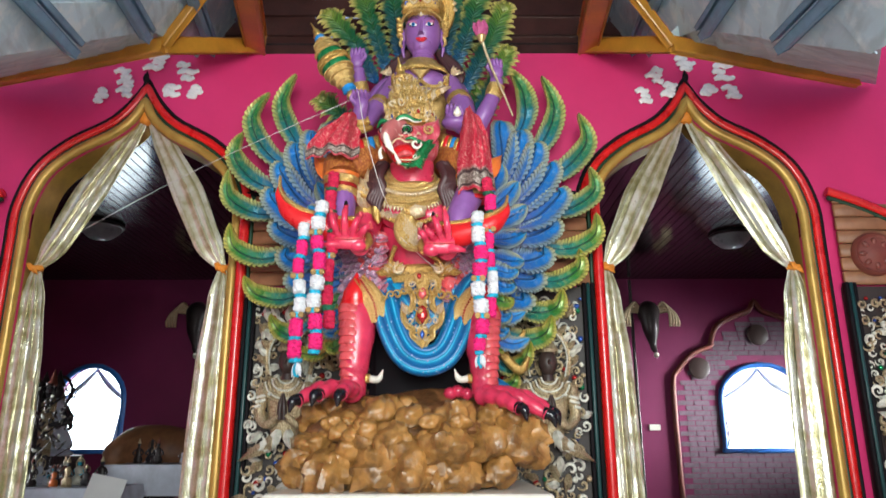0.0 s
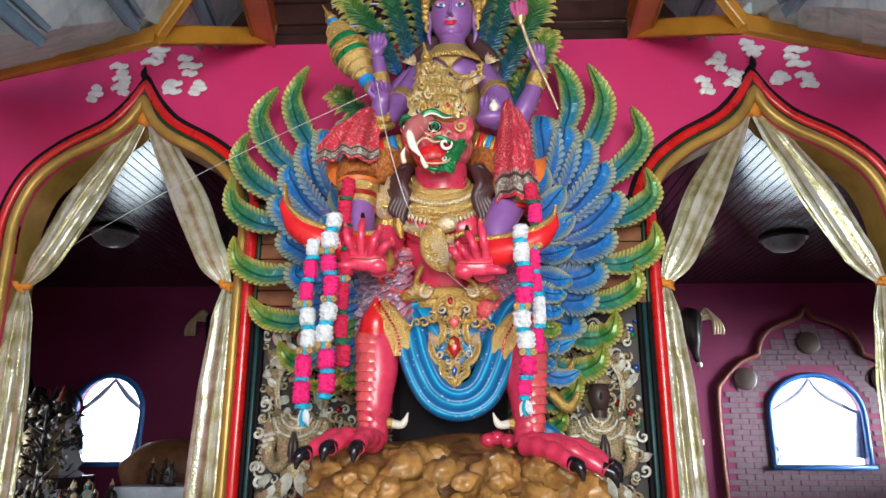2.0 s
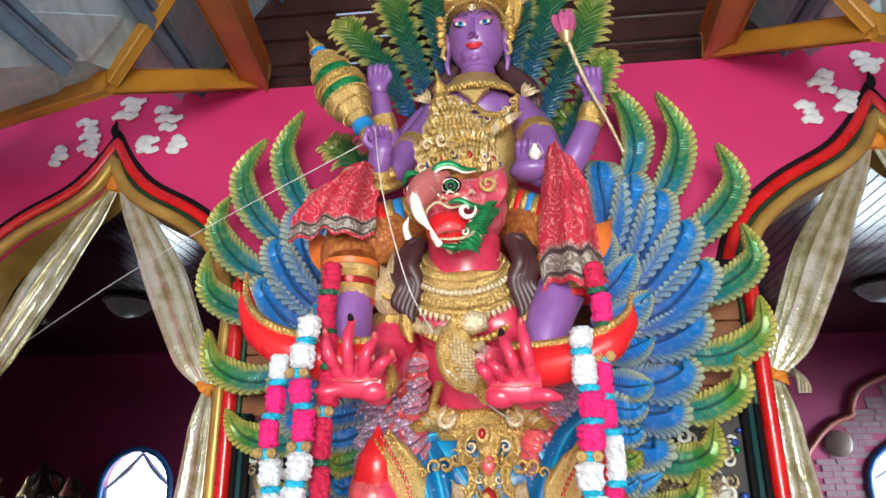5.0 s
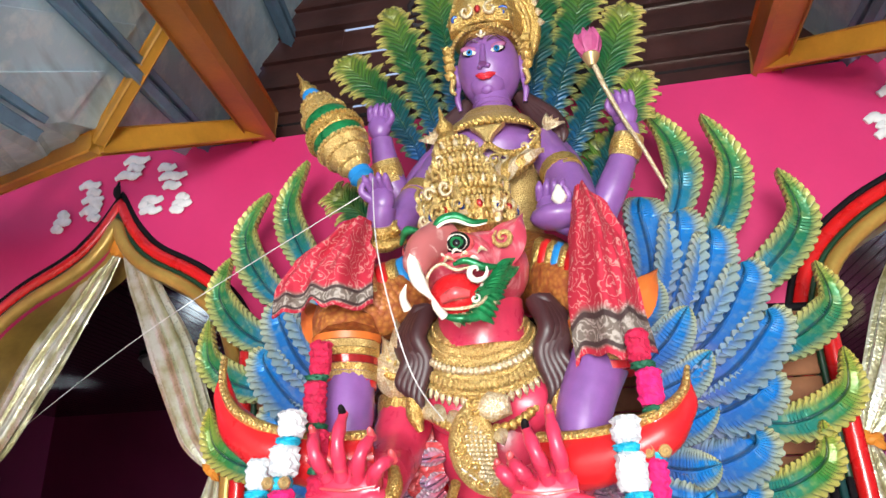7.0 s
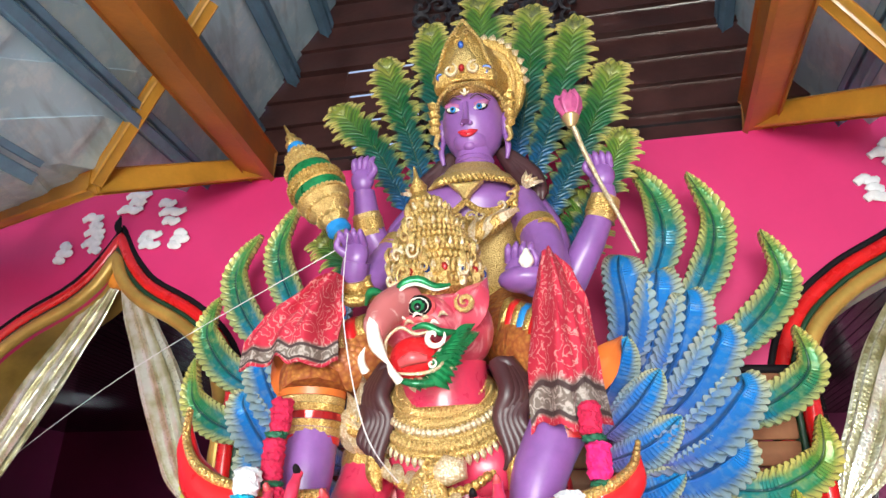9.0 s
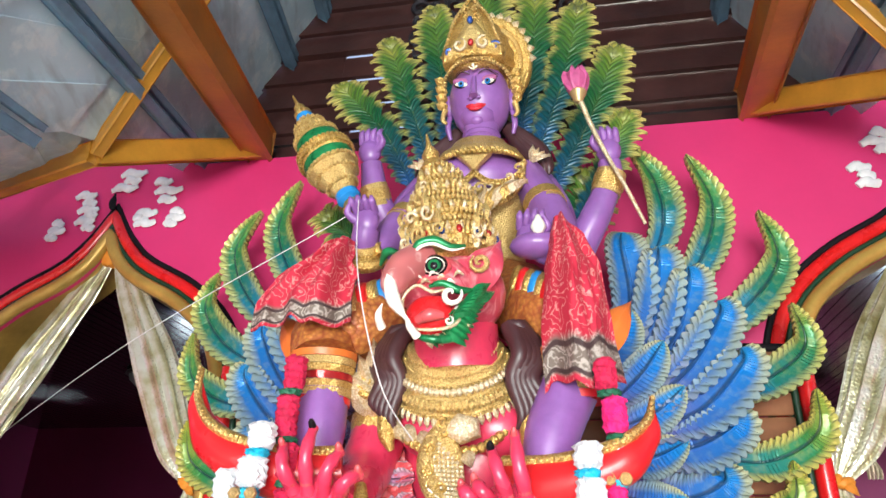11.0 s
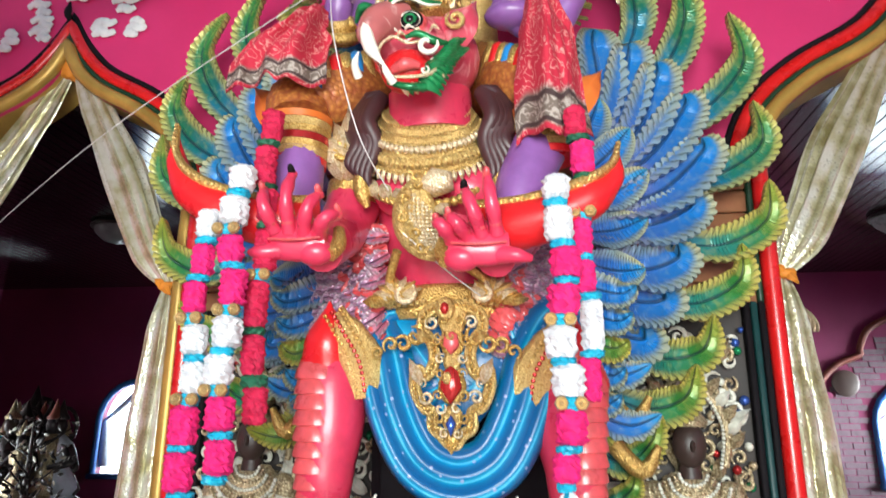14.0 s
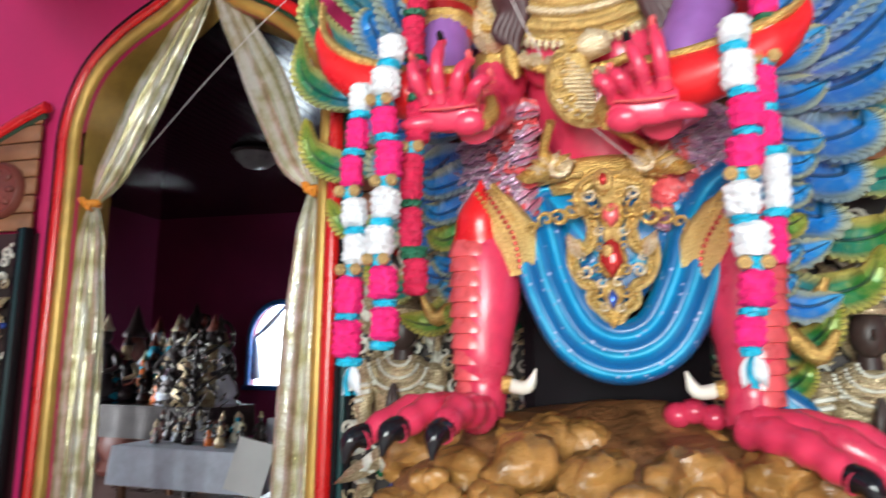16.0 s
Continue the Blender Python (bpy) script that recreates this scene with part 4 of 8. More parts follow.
def build_roof():
    gy = 4.95
    # gable of dark boards with open slits
    apex = (CX, 6.9)
    base = (1.47, 3.80)
    n = 17
    hgt = (apex[1] - base[1]) / n
    wall = empty("gable_wall", "dark red-brown slatted timber gable with thin open slits", "gable wall")
    for i in range(n):
        z0, z1 = base[1] + i * hgt, base[1] + (i + 1) * hgt
        h0 = base[0] * (1 - i / n) + 0.30
        lean = 0.012 + 0.02 * ((i * 7) % 5 == 0)
        for x0, x1, gap in ((CX - h0, -1.0 - 0.02 * i, 0), (-1.0 - 0.02 * i, -0.62, i in (1, 2, 3, 4)), (-0.62, CX + h0, 0)):
            if x1 <= x0:
                continue
            top = z1 - 0.004 if gap else z1 + 0.02   # some boards leave an open slit
            b = Acc()
            b.add([(x0, gy, z0), (x1, gy, z0), (x1, gy + 0.03, top), (x0, gy + 0.03, top),
                   (x0, gy - lean - 0.02, z0), (x1, gy - lean - 0.02, z0), (x1, gy + 0.012, top), (x0, gy + 0.012, top)],
                  [(0, 1, 2, 3), (5, 4, 7, 6), (4, 5, 1, 0), (3, 2, 6, 7), (0, 3, 7, 4), (1, 5, 6, 2)])
            make("board", b, DARK_WOOD, wall, "", False)
    # pierced dark panel in the middle of the gable
    th = empty("fretwork_panel", "dark pierced fretwork panel on the gable", "fretwork")
    f = Acc()
    rnd = random.Random(9)
    for i in range(9):
        for j in range(14):
            x, z = -0.60 + 0.11 * i, 4.05 + 0.11 * j
            f.scroll((x, gy - 0.10, z), 0.062, 0, rnd.uniform(0, 6.28), rnd.choice((-1, 1)), 1.2, 0.1, 5)
    make("fretwork", f, FRET, th, "", True, "stuff")
    for x in (-0.67, 0.35):
        f = Acc()
        f.beam((x, gy - 0.10, 3.9), (x, gy - 0.10, 5.6), 0.06, 0.05)
        make("stile", f, FRET, th)
    # steep roof undersides, sheets lapped course by course
    for side in (-1, 1):
        # along: towards the gable; down: from ridge to eave
        al = Vector((-0.196, 0.961, 0.197)) if side < 0 else Vector((0.12, 0.972, 0.197))
        foot = Vector((CX + side * 1.47, gy, 4.277))
        up = Vector((-side * 0.455, 0, 0.89))
        nrm = al.cross(up).normalized() * (1 if side < 0 else -1)
        if nrm.z < 0:
            nrm = -nrm
        th = empty("roof_underside", "grey fibre-cement roof sheets seen from below", "roof")
        def eave(t):
            """Lower edge of the steep sheets, rising towards the gable."""
            t = max(t, -2.6)
            return -0.45 + 0.17 * t if t > -1.13 else -0.645 + 0.6 * (t + 1.13)

        # flared lower course down to the eave beam
        for i in range(8):
            b = Acc()
            q = []
            for u in (i / 8, (i + 1.04) / 8):
                t = -1.05 - 1.5 * u
                q.append(foot + up * (eave(t) + 0.05) + al * t + nrm * 0.10)
                q.append(Vector((CX + side * (1.60 + 1.75 * u), 4.05 + 0.55 * u, 3.53)) + Vector((0, 0.012 * (i % 2), 0.012 * (i % 2))))
            b.add(q + [p + Vector((0, 0.004, 0.012)) for p in q], [(0, 1, 3, 2), (6, 7, 5, 4), (0, 4, 5, 1), (2, 3, 7, 6), (0, 2, 6, 4), (1, 5, 7, 3)])
            make("roof_sheet", b, SHEET, th, "", False)
        for j in range(7):
            t0, t1 = -4.4 + 0.63 * j, -4.4 + 0.63 * (j + 1) + 0.03
            if j == 6:
                t1 = 0.0
            low = [eave(t) for t in (t0, t1)]
            for i in range(14):
                b = Acc()
                rows = []
                for f, lift in ((i / 14, 0.016), ((i + 1.05) / 14, 0.0)):
                    rows.append([foot + up * (lo + (2.6 - lo) * f) + al * t + nrm * (0.06 + lift + 0.01 * (t == t0)) for t, lo in zip((t0, t1), low)])
                q = [p for r in rows for p in r]
                b.add(q + [p + nrm * 0.008 for p in q], [(0, 1, 3, 2), (6, 7, 5, 4), (0, 4, 5, 1), (2, 3, 7, 6), (0, 2, 6, 4), (1, 5, 7, 3)])
                make("roof_sheet", b, SHEET, th, "", False)
        for k in (-1.2, -0.82, -0.40, 0.02, 0.45, 0.85, 1.3, 1.8, 2.3):
            b = Acc()
            p = foot + up * k
            far = min(0.02, (k + 0.45) / 0.17 if k > -0.645 else -1.13 + (k + 0.645) / 0.6)
            b.beam(p - al * 4.3, p + al * (far - 0.04), 0.05, 0.07, 0, nrm)
            b.beam(p - al * 4.3 + up * 0.06, p + al * (far - 0.04) + up * 0.06, 0.03, 0.045, 0, nrm)
            make("purlin", b, PURLIN, th, "blue-grey steel purlin")
        # heavy painted beam along the foot of the gable
        b = Acc()
        p = Vector((CX + side * 1.27, WY, 3.95))
        b.beam(p - al * 6.0, p + al * 0.0, 0.15, 0.2, 0, (0, 0, 1))
        make("roof_beam", b, BEAM_ORANGE, None, "orange-brown painted roof beam along the porch", True, "", "beam", "porch roof beams")
        # ring of gold beams below the roof
        A = Vector((CX + side * 1.27, 4.66, 3.90))
        B = Vector((CX + side * 1.64, 3.96, 3.47))
        C = Vector((CX + side * 3.1, 4.42, 3.47))
        b = Acc()
        b.beam(A, B, 0.06, 0.11)
        make("eave_beam", b, BEAM_GOLD, None, "gold painted eave beam against the wall", True, "", "beam", "gold eave beams")
        b = Acc()
        b.beam(B, C, 0.06, 0.11)
        make("eave_beam", b, BEAM_GOLD, None, "gold painted eave beam below the roof", True, "", "beam", "gold eave beams")
        for P0, P1 in ((B, Vector((CX + side * 1.05, 3.70, 4.14))), (B.lerp(C, 0.62), B.lerp(C, 0.62) + Vector((-side * 0.85, -0.28, 0.75)))):
            b = Acc()
            b.beam(P0, P1, 0.055, 0.075)
            make("roof_strut", b, BEAM_GOLD, None, "gold painted slanting roof strut", True, "", "strut", "gold roof struts")


def niche(x, w, label):
    """Brick niche face with a lobed moulding on the back wall."""
    by = 12.62
    th = empty("wall_niche", label, "niche")
    out = []
    for px, pz in ((1.62, 0.0), (1.62, 1.9), (1.5, 2.25), (1.2, 2.55), (0.88, 2.68), (0.86, 2.78), (0.72, 3.05), (0.4, 3.22), (0.12, 3.32), (0.0, 3.5)):
        out.append((px * w, pz))
    line = [Vector((x + p, by - 0.03, z)) for p, z in out] + [Vector((x - p, by - 0.03, z)) for p, z in out[::-1][1:]]
    a = Acc()
    a.tube(line, [0.05] * len(line), 0, 8, 3)
    make("moulding", a, MEDAL, th, "dark red lobed moulding")
    # brick courses inside the moulding, kept clear of the window
    rnd = random.Random(int(x * 10))
    z = 0.05
    row = 0
    wx = x - 0.02
    b = Acc()
    while z < 3.2:
        lim = 1.55 * w
        if z > 1.9:
            lim = w * (1.55 - 0.62 * min(1, (z - 1.9) / 0.75))
        if z > 2.62:
            lim = w * 0.80 * max(0.1, 1 - max(0, (z - 2.75)) / 0.55)
        xx = -lim + (0.14 if row % 2 else 0)
        while xx < lim - 0.12:
            inside = (abs(xx + 0.14 - 0.02) < 0.86 and 0.88 < z + 0.04 < 1.75) or ((xx + 0.14) ** 2 / 0.74 + (max(z - 1.72, 0) / 0.78) ** 2 < 1 and z > 1.6)
            if not inside:
                b.box((x + xx, by - 0.012 - 0.004 * rnd.random(), z), (x + xx + 0.27, by, z + 0.075))
            xx += 0.285
        z += 0.088
        row += 1
    make("brickwork", b, BRICK_M, th, "grey-brown brick courses", False, "stuff")
    for dx, dz in ((0, 2.88), (-1.12, 2.28), (1.12, 2.28)):
        c = Acc()
        c.t = Matrix.Translation((x + dx * w, by - 0.02, dz)) @ pose(0, 0, 0, 90)
        c.lathe((0, 0, 0), [(0.0, 0), (0.19, 0), (0.19, 0.02), (0.15, 0.035), (0.001, 0.03)], 0, 24)
        make("roundel", c, FACE_DARK, th, "dark round boss")


def window(idx, wx, hw):
    by = 12.62
    th = tagged(new("window_%d" % idx), "bright arched window in a blue frame", "window", "", "structure")
    path = [Vector((wx + hw, by - 0.02, 0.90)), Vector((wx + hw, by - 0.02, 1.35)), Vector((wx + hw, by - 0.02, 1.72))]
    path += [Vector((wx + hw * math.cos(t), by - 0.02, 1.72 + 0.62 * math.sin(t))) for t in [math.pi * k / 12 for k in range(1, 12)]]
    path += [Vector((wx - hw, by - 0.02, 1.72)), Vector((wx - hw, by - 0.02, 1.35)), Vector((wx - hw, by - 0.02, 0.90))]
    a = Acc()
    a.tube(path, [0.05] * len(path), 0, 8, 1)
    make("window_frame", a, FRAME_BLUE, th, "blue painted window frame")
    a = Acc()
    a.box((wx - hw - 0.06, by - 0.1, 0.82), (wx + hw + 0.06, by + 0.05, 0.90), 0, 0.01)
    make("window_sill", a, FRAME_BLUE, th, "blue painted sill")
    for s in (-1, 1):
        a = Acc()
        a.tube([(wx, by + 0.12, 2.28), (wx + s * 0.25, by + 0.12, 2.0), (wx + s * (hw - 0.02), by + 0.12, 1.72)], [0.03, 0.05, 0.03], 0, 8)
        make("window_swag", a, TABLE_CLOTH, th, "thin gathered curtain against the light")
        a = Acc()
        a.tube([(wx + s * (hw - 0.03), by + 0.12, 1.72), (wx + s * (hw - 0.06), by + 0.12, 1.4), (wx + s * (hw - 0.1), by + 0.12, 1.0)], [0.03, 0.07, 0.09], 0, 8)
        make("window_drape", a, TABLE_CLOTH, th, "thin hanging curtain against the light")


build_shell()
for acx, _ in ARCHES:
    arch_trim(acx)
build_panels()
build_roof()
niche(5.72, 1.0, "brick niche with a dark red lobed moulding")
window(1, -6.28, 0.60)
window(2, 5.70, 0.77)


# ---- the great statue ----
def mirror(p, c=CX):
    return (2 * c - p[0], *p[1:])


def build_bird_statue():
    """The winged bird-headed figure with crown, ornaments, wings and tail: one plain mesh."""
    M = [BODY_PINK, BODY_RED, GOLD, GOLD_FINE, GOLD_PALE, WHITE, BLACK, GREEN, HAIR, SCALE_PINK, SASH, FEATHER_BLUE, FEATHER_CURL,
         FEATHER_LOW, FEATHER_PURPLE, MIRROR_RED, MIRROR_BLUE, BLACK_TRIM, FACE_PINK, BEAK]
    PK, RD, GD, GF, GP, WH, BK, GN, HR, SC, SA, FB, FC, FL, FP, MR, MB, DK, FA, BE = range(20)
    a = Acc()
    # trunk
    a.tube([(-0.14, 4.02, 1.70), (-0.14, 3.98, 1.84), (-0.14, 3.90, 1.98), (-0.155, 3.88, 2.16), (-0.17, 3.88, 2.34), (-0.18, 3.82, 2.43), (-0.19, 3.72, 2.52)],
           [0.20, 0.19, 0.165, 0.205, 0.22, 0.15, 0.12], PK, 24, 5, 0.85)
    for x in (-0.25, -0.07):
        a.ball((x, 3.73, 2.24), (0.105, 0.07, 0.085), PK, 18)
    # red vest with scaled down on the flanks
    for s in (-1, 1):
        a.tube([(CX + s * 0.20, 3.93, 2.36), (CX + s * 0.235, 3.93, 2.15), (CX + s * 0.22, 3.95, 1.95), (CX + s * 0.24, 4.0, 1.80)], [0.08, 0.10, 0.09, 0.08], RD, 14, 4, 0.8)
    rnd = random.Random(4)
    for s in (-1, 1):
        for i in range(12):
            for j in range(15):
                u, v = (j + 0.5 * (i % 2) + rnd.uniform(-0.2, 0.2)) / 15, (i + rnd.uniform(-0.2, 0.2)) / 12
                x = CX + s * (0.15 + 0.25 * u)
                z = 1.80 + 0.38 * v - 0.06 * u
                y = 3.79 + 0.22 * u - 0.02 * (1 - u)
                q = -0.55 + 0.5 * v + rnd.uniform(-0.22, 0.22)
                L = rnd.uniform(0.06, 0.085)
                dx, dz = s * L * math.cos(q), L * math.sin(q) - 0.01
                mat = (SC if rnd.random() < 0.5 else FP) if u < 0.4 else FP
                a.feather([(x, y, z), (x + dx * 0.5, y - 0.016, z + dz * 0.6), (x + dx, y - 0.004, z + dz)], 0.026, mat, (0.0, -1, 0.1), 5, 0.4, 0.006, 0, 12)
    # wings: outer curled feathers, read from the body outwards
    W = [[(0.46, 4.36, 2.90), (0.58, 4.40, 3.18), (0.57, 4.42, 3.40), (0.47, 4.40, 3.56)],
         [(0.50, 4.34, 2.76), (0.70, 4.40, 3.00), (0.79, 4.42, 3.26), (0.70, 4.40, 3.50)],
         [(0.54, 4.34, 2.62), (0.82, 4.40, 2.78), (1.00, 4.42, 3.00), (0.945, 4.40, 3.21)],
         [(0.56, 4.34, 2.46), (0.83, 4.40, 2.50), (1.03, 4.42, 2.64), (1.00, 4.40, 2.81)],
         [(0.50, 4.34, 2.27), (0.80, 4.40, 2.22), (1.01, 4.42, 2.32), (1.025, 4.40, 2.48)],
         [(0.46, 4.34, 2.06), (0.70, 4.40, 2.00), (0.89, 4.42, 2.09), (0.90, 4.40, 2.23)],
         [(0.36, 4.32, 1.90), (0.56, 4.38, 1.80), (0.73, 4.40, 1.83), (0.77, 4.38, 1.96)],
         [(0.30, 4.30, 1.70), (0.50, 4.36, 1.62), (0.65, 4.38, 1.66), (0.69, 4.36, 1.78)],
         [(0.28, 4.28, 1.52), (0.40, 4.32, 1.44), (0.51, 4.34, 1.50), (0.545, 4.32, 1.61)],
         [(0.26, 4.26, 1.38), (0.35, 4.28, 1.31), (0.43, 4.30, 1.35), (0.45, 4.30, 1.42)]]
    for i, pts in enumerate(W):
        wd = (0.072, 0.072, 0.072, 0.068, 0.068, 0.066, 0.070, 0.066, 0.056, 0.046)[i]
        tilt = (0.16, -0.98, 0.1)
        a.feather(pts, wd, FC if i < 4 else FL, tilt, 26, 0.5, 0.03, 0, 108)
    WL = [[(-0.84, 4.36, 2.78), (-1.03, 4.40, 3.04), (-1.13, 4.42, 3.30), (-1.04, 4.40, 3.52)],
          [(-0.88, 4.34, 2.66), (-1.20, 4.40, 2.92), (-1.33, 4.42, 3.18), (-1.22, 4.40, 3.375)],
          [(-0.90, 4.34, 2.56), (-1.25, 4.40, 2.70), (-1.43, 4.42, 2.90), (-1.385, 4.40, 3.07)],
          [(-0.86, 4.34, 2.48), (-1.22, 4.40, 2.48), (-1.44, 4.42, 2.60), (-1.46, 4.40, 2.79)],
          [(-0.82, 4.34, 2.27), (-1.16, 4.40, 2.17), (-1.38, 4.42, 2.25), (-1.42, 4.40, 2.41)],
          [(-0.78, 4.34, 2.00), (-1.02, 4.40, 1.90), (-1.22, 4.42, 1.94), (-1.30, 4.40, 2.05)],
          [(-0.62, 4.20, 1.80), (-0.66, 4.24, 1.64), (-0.79, 4.28, 1.53), (-0.92, 4.26, 1.55)],
          [(-0.80, 4.32, 1.76), (-0.94, 4.36, 1.66), (-1.05, 4.38, 1.70), (-1.10, 4.36, 1.79)]]
    for i, pts in enumerate(WL):
        a.feather(pts, (0.070, 0.070, 0.070, 0.068, 0.066, 0.064, 0.062, 0.056)[i], FC if i < 4 else FL, (-0.16, -0.98, 0.1), 26, 0.5, 0.03, 0, 108)
    # inner blue rows, one overlapping the next
    BL = [[(0.30, 4.16, 2.50), (0.40, 4.22, 2.78), (0.39, 4.24, 3.02)],
          [(0.32, 4.14, 2.46), (0.46, 4.20, 2.70), (0.52, 4.24, 2.95)],
          [(0.34, 4.12, 2.40), (0.53, 4.18, 2.62), (0.62, 4.24, 2.86)],
          [(0.34, 4.10, 2.34), (0.56, 4.16, 2.50), (0.71, 4.24, 2.72)],
          [(0.34, 4.08, 2.28), (0.58, 4.16, 2.36), (0.76, 4.24, 2.54)],
          [(0.34, 4.08, 2.22), (0.54, 4.16, 2.24), (0.70, 4.24, 2.33)],
          [(0.33, 4.08, 2.12), (0.50, 4.16, 2.08), (0.64, 4.24, 2.14)],
          [(0.31, 4.08, 2.02), (0.46, 4.16, 1.97), (0.58, 4.24, 1.99)],
          [(0.28, 4.08, 1.92), (0.40, 4.16, 1.86), (0.50, 4.22, 1.85)]]
    for i, pts in enumerate(BL):
        tip = Vector(pts[2])
        pts = [*pts, (tip.x - 0.002, tip.y + 0.012, tip.z + 0.06)]
        a.feather(pts, 0.088, FB, (0.2, -0.97, 0.12), 22, 0.55, 0.025, 0, 90)
        a.feather([mirror(p, CX - 0.015) for p in pts], 0.086, FB, (-0.2, -0.97, 0.12), 22, 0.55, 0.025, 0, 90)
    BS = [[(0.26, 4.02, 2.44), (0.34, 4.10, 2.60), (0.38, 4.14, 2.72)], [(0.28, 4.02, 2.36), (0.40, 4.08, 2.48), (0.48, 4.14, 2.60)],
          [(0.28, 4.02, 2.28), (0.42, 4.08, 2.34), (0.53, 4.14, 2.44)], [(0.28, 4.02, 2.18), (0.40, 4.08, 2.20), (0.52, 4.14, 2.26)],
          [(0.28, 4.02, 2.08), (0.40, 4.08, 2.06), (0.50, 4.14, 2.08)], [(0.26, 4.02, 1.98), (0.36, 4.08, 1.93), (0.44, 4.14, 1.93)]]
    for pts in BS:
        a.feather(pts, 0.064, FB, (0.2, -0.97, 0.12), 22, 0.55, 0.02, 0, 66)
        a.feather([mirror(p) for p in pts], 0.064, FB, (-0.2, -0.97, 0.12), 22, 0.55, 0.02, 0, 66)
    # lower feathers that sweep out from under the arms
    for k in range(6):
        pts = [(CX + 0.22 + 0.015 * k, 3.94 + 0.02 * k, 2.06 - 0.055 * k), (CX + 0.40, 3.97 + 0.02 * k, 2.00 - 0.075 * k), (CX + 0.55 - 0.012 * k, 4.02 + 0.02 * k, 1.97 - 0.085 * k), (CX + 0.61 - 0.014 * k, 4.03 + 0.02 * k, 2.00 - 0.085 * k)]
        m = FB if k % 3 < 2 else FL
        a.feather(pts, 0.055, m, (0.1, -0.99, 0.1), 20, 0.45, 0.02, 0, 72)
        a.feather([mirror(p) for p in pts], 0.055, m, (-0.1, -0.99, 0.1), 20, 0.45, 0.02, 0, 72)
    # curls of the tail behind the legs
    for s, x, z in ((-1, -0.62, 1.86), (-1, -0.66, 1.74), (1, 0.34, 1.78), (1, 0.36, 1.62)):
        a.feather([(x - s * 0.1, 4.10, z), (x + s * 0.05, 4.12, z - 0.06), (x + s * 0.16, 4.14, z - 0.02)], 0.05, FB, (0, -1, 0.1), 9, 0.4, 0.02, 0, 18)
        a.tube([(x, 4.24, z - 0.1), (x + s * 0.10, 4.24, z - 0.2), (x + s * 0.16, 4.24, z - 0.12)], [0.03, 0.03, 0.012], GD, 8)
    # legs
    for s, kx, kz in ((-1, -0.475, 1.74), (1, 0.215, 1.70)):
        a.tube([(CX + s * 0.12, 4.05, kz + 0.06), (kx - s * 0.06, 3.93, kz + 0.02), (kx, 3.82, kz - 0.02), (kx - s * 0.005, 3.79, kz - 0.16), (kx + s * 0.005, 3.78, 1.42), (kx - s * 0.0, 3.78, 1.32), (kx, 3.76, 1.24)],
               [0.15, 0.13, 0.105, 0.097, 0.082, 0.064, 0.062], PK, 20, 5)
        # knee point
        a.tube([(kx + s * 0.012, 3.80, kz - 0.03), (kx + s * 0.008, 3.765, kz + 0.05), (kx + s * 0.004, 3.745, kz + 0.17)], [0.098, 0.072, 0.004], RD, 14)
        # scales down the shin
        for k in range(10):
            z = kz - 0.04 - k * (kz - 1.31) / 10
            rr = 0.078 - 0.0022 * k
            prof = ((kz + 0.1, 3.82, 0.105), (kz - 0.02, 3.82, 0.105), (kz - 0.18, 3.79, 0.097), (1.42, 3.78, 0.082), (1.32, 3.78, 0.064), (1.2, 3.76, 0.062))
            for (za, ya, ra), (zb, yb, rb) in zip(prof, prof[1:]):
                if zb <= z <= za:
                    f = (za - z) / (za - zb)
                    yf = ya + (yb - ya) * f - (ra + (rb - ra) * f)
            a.lathe((kx + s * 0.022, yf + 0.056, z - 0.012), [(rr * 0.85, -0.004), (rr * 1.03, 0.0), (rr * 1.02, 0.010), (rr * 0.92, 0.034), (rr * 0.66, 0.062)], SC, 20, 1.0, 0.9, (4, 0, 0))
        # garment cuff above the knee
        cuff = [(kx - s * 0.015, 3.745, kz + 0.13), (kx - s * 0.055, 3.735, kz + 0.07), (kx - s * 0.10, 3.745, kz - 0.01), (kx - s * 0.115, 3.77, kz - 0.10)]
        a.tube(cuff, [0.022, 0.055, 0.068, 0.066], GF, 16, 5, 0.55)
        for o in (-1, 1):
            a.tube([(x + s * o * 0.046 * (0.4 + 0.2 * i), y - 0.012, z - o * 0.02) for i, (x, y, z) in enumerate(cuff)], [0.009] * 4, GD, 8, 5)
        for o in (-0.022, 0.0, 0.022):
            a.beads([(x + s * o, y - 0.036 + abs(o) * 0.3, z - o * 0.4) for x, y, z in cuff], 0.0075, MR if o == 0 else GD, 2.2, 7)
        # spur
        a.tube([(kx - s * 0.075, 3.76, 1.33), (kx - s * 0.13, 3.74, 1.325), (kx - s * 0.155, 3.73, 1.375)], [0.02, 0.018, 0.003], WH, 10)
        a.tube([(kx - s * 0.06, 3.76, 1.33), (kx - s * 0.085, 3.76, 1.33)], [0.026, 0.024], GD, 10)
    # feet with three knuckled toes and dark claws
    toes = [((-0.48, 3.74, 1.25), (-0.62, 3.62, 1.265), (-0.72, 3.50, 1.20)), ((-0.48, 3.72, 1.25), (-0.56, 3.58, 1.27), (-0.615, 3.47, 1.225)),
            ((-0.47, 3.72, 1.25), (-0.49, 3.58, 1.27), (-0.505, 3.47, 1.225)),
            ((0.22, 3.74, 1.25), (0.37, 3.64, 1.225), (0.52, 3.58, 1.135)), ((0.22, 3.76, 1.25), (0.42, 3.72, 1.23), (0.56, 3.70, 1.15)), ((0.2, 3.74, 1.24), (0.30, 3.62, 1.215), (0.38, 3.52, 1.16))]
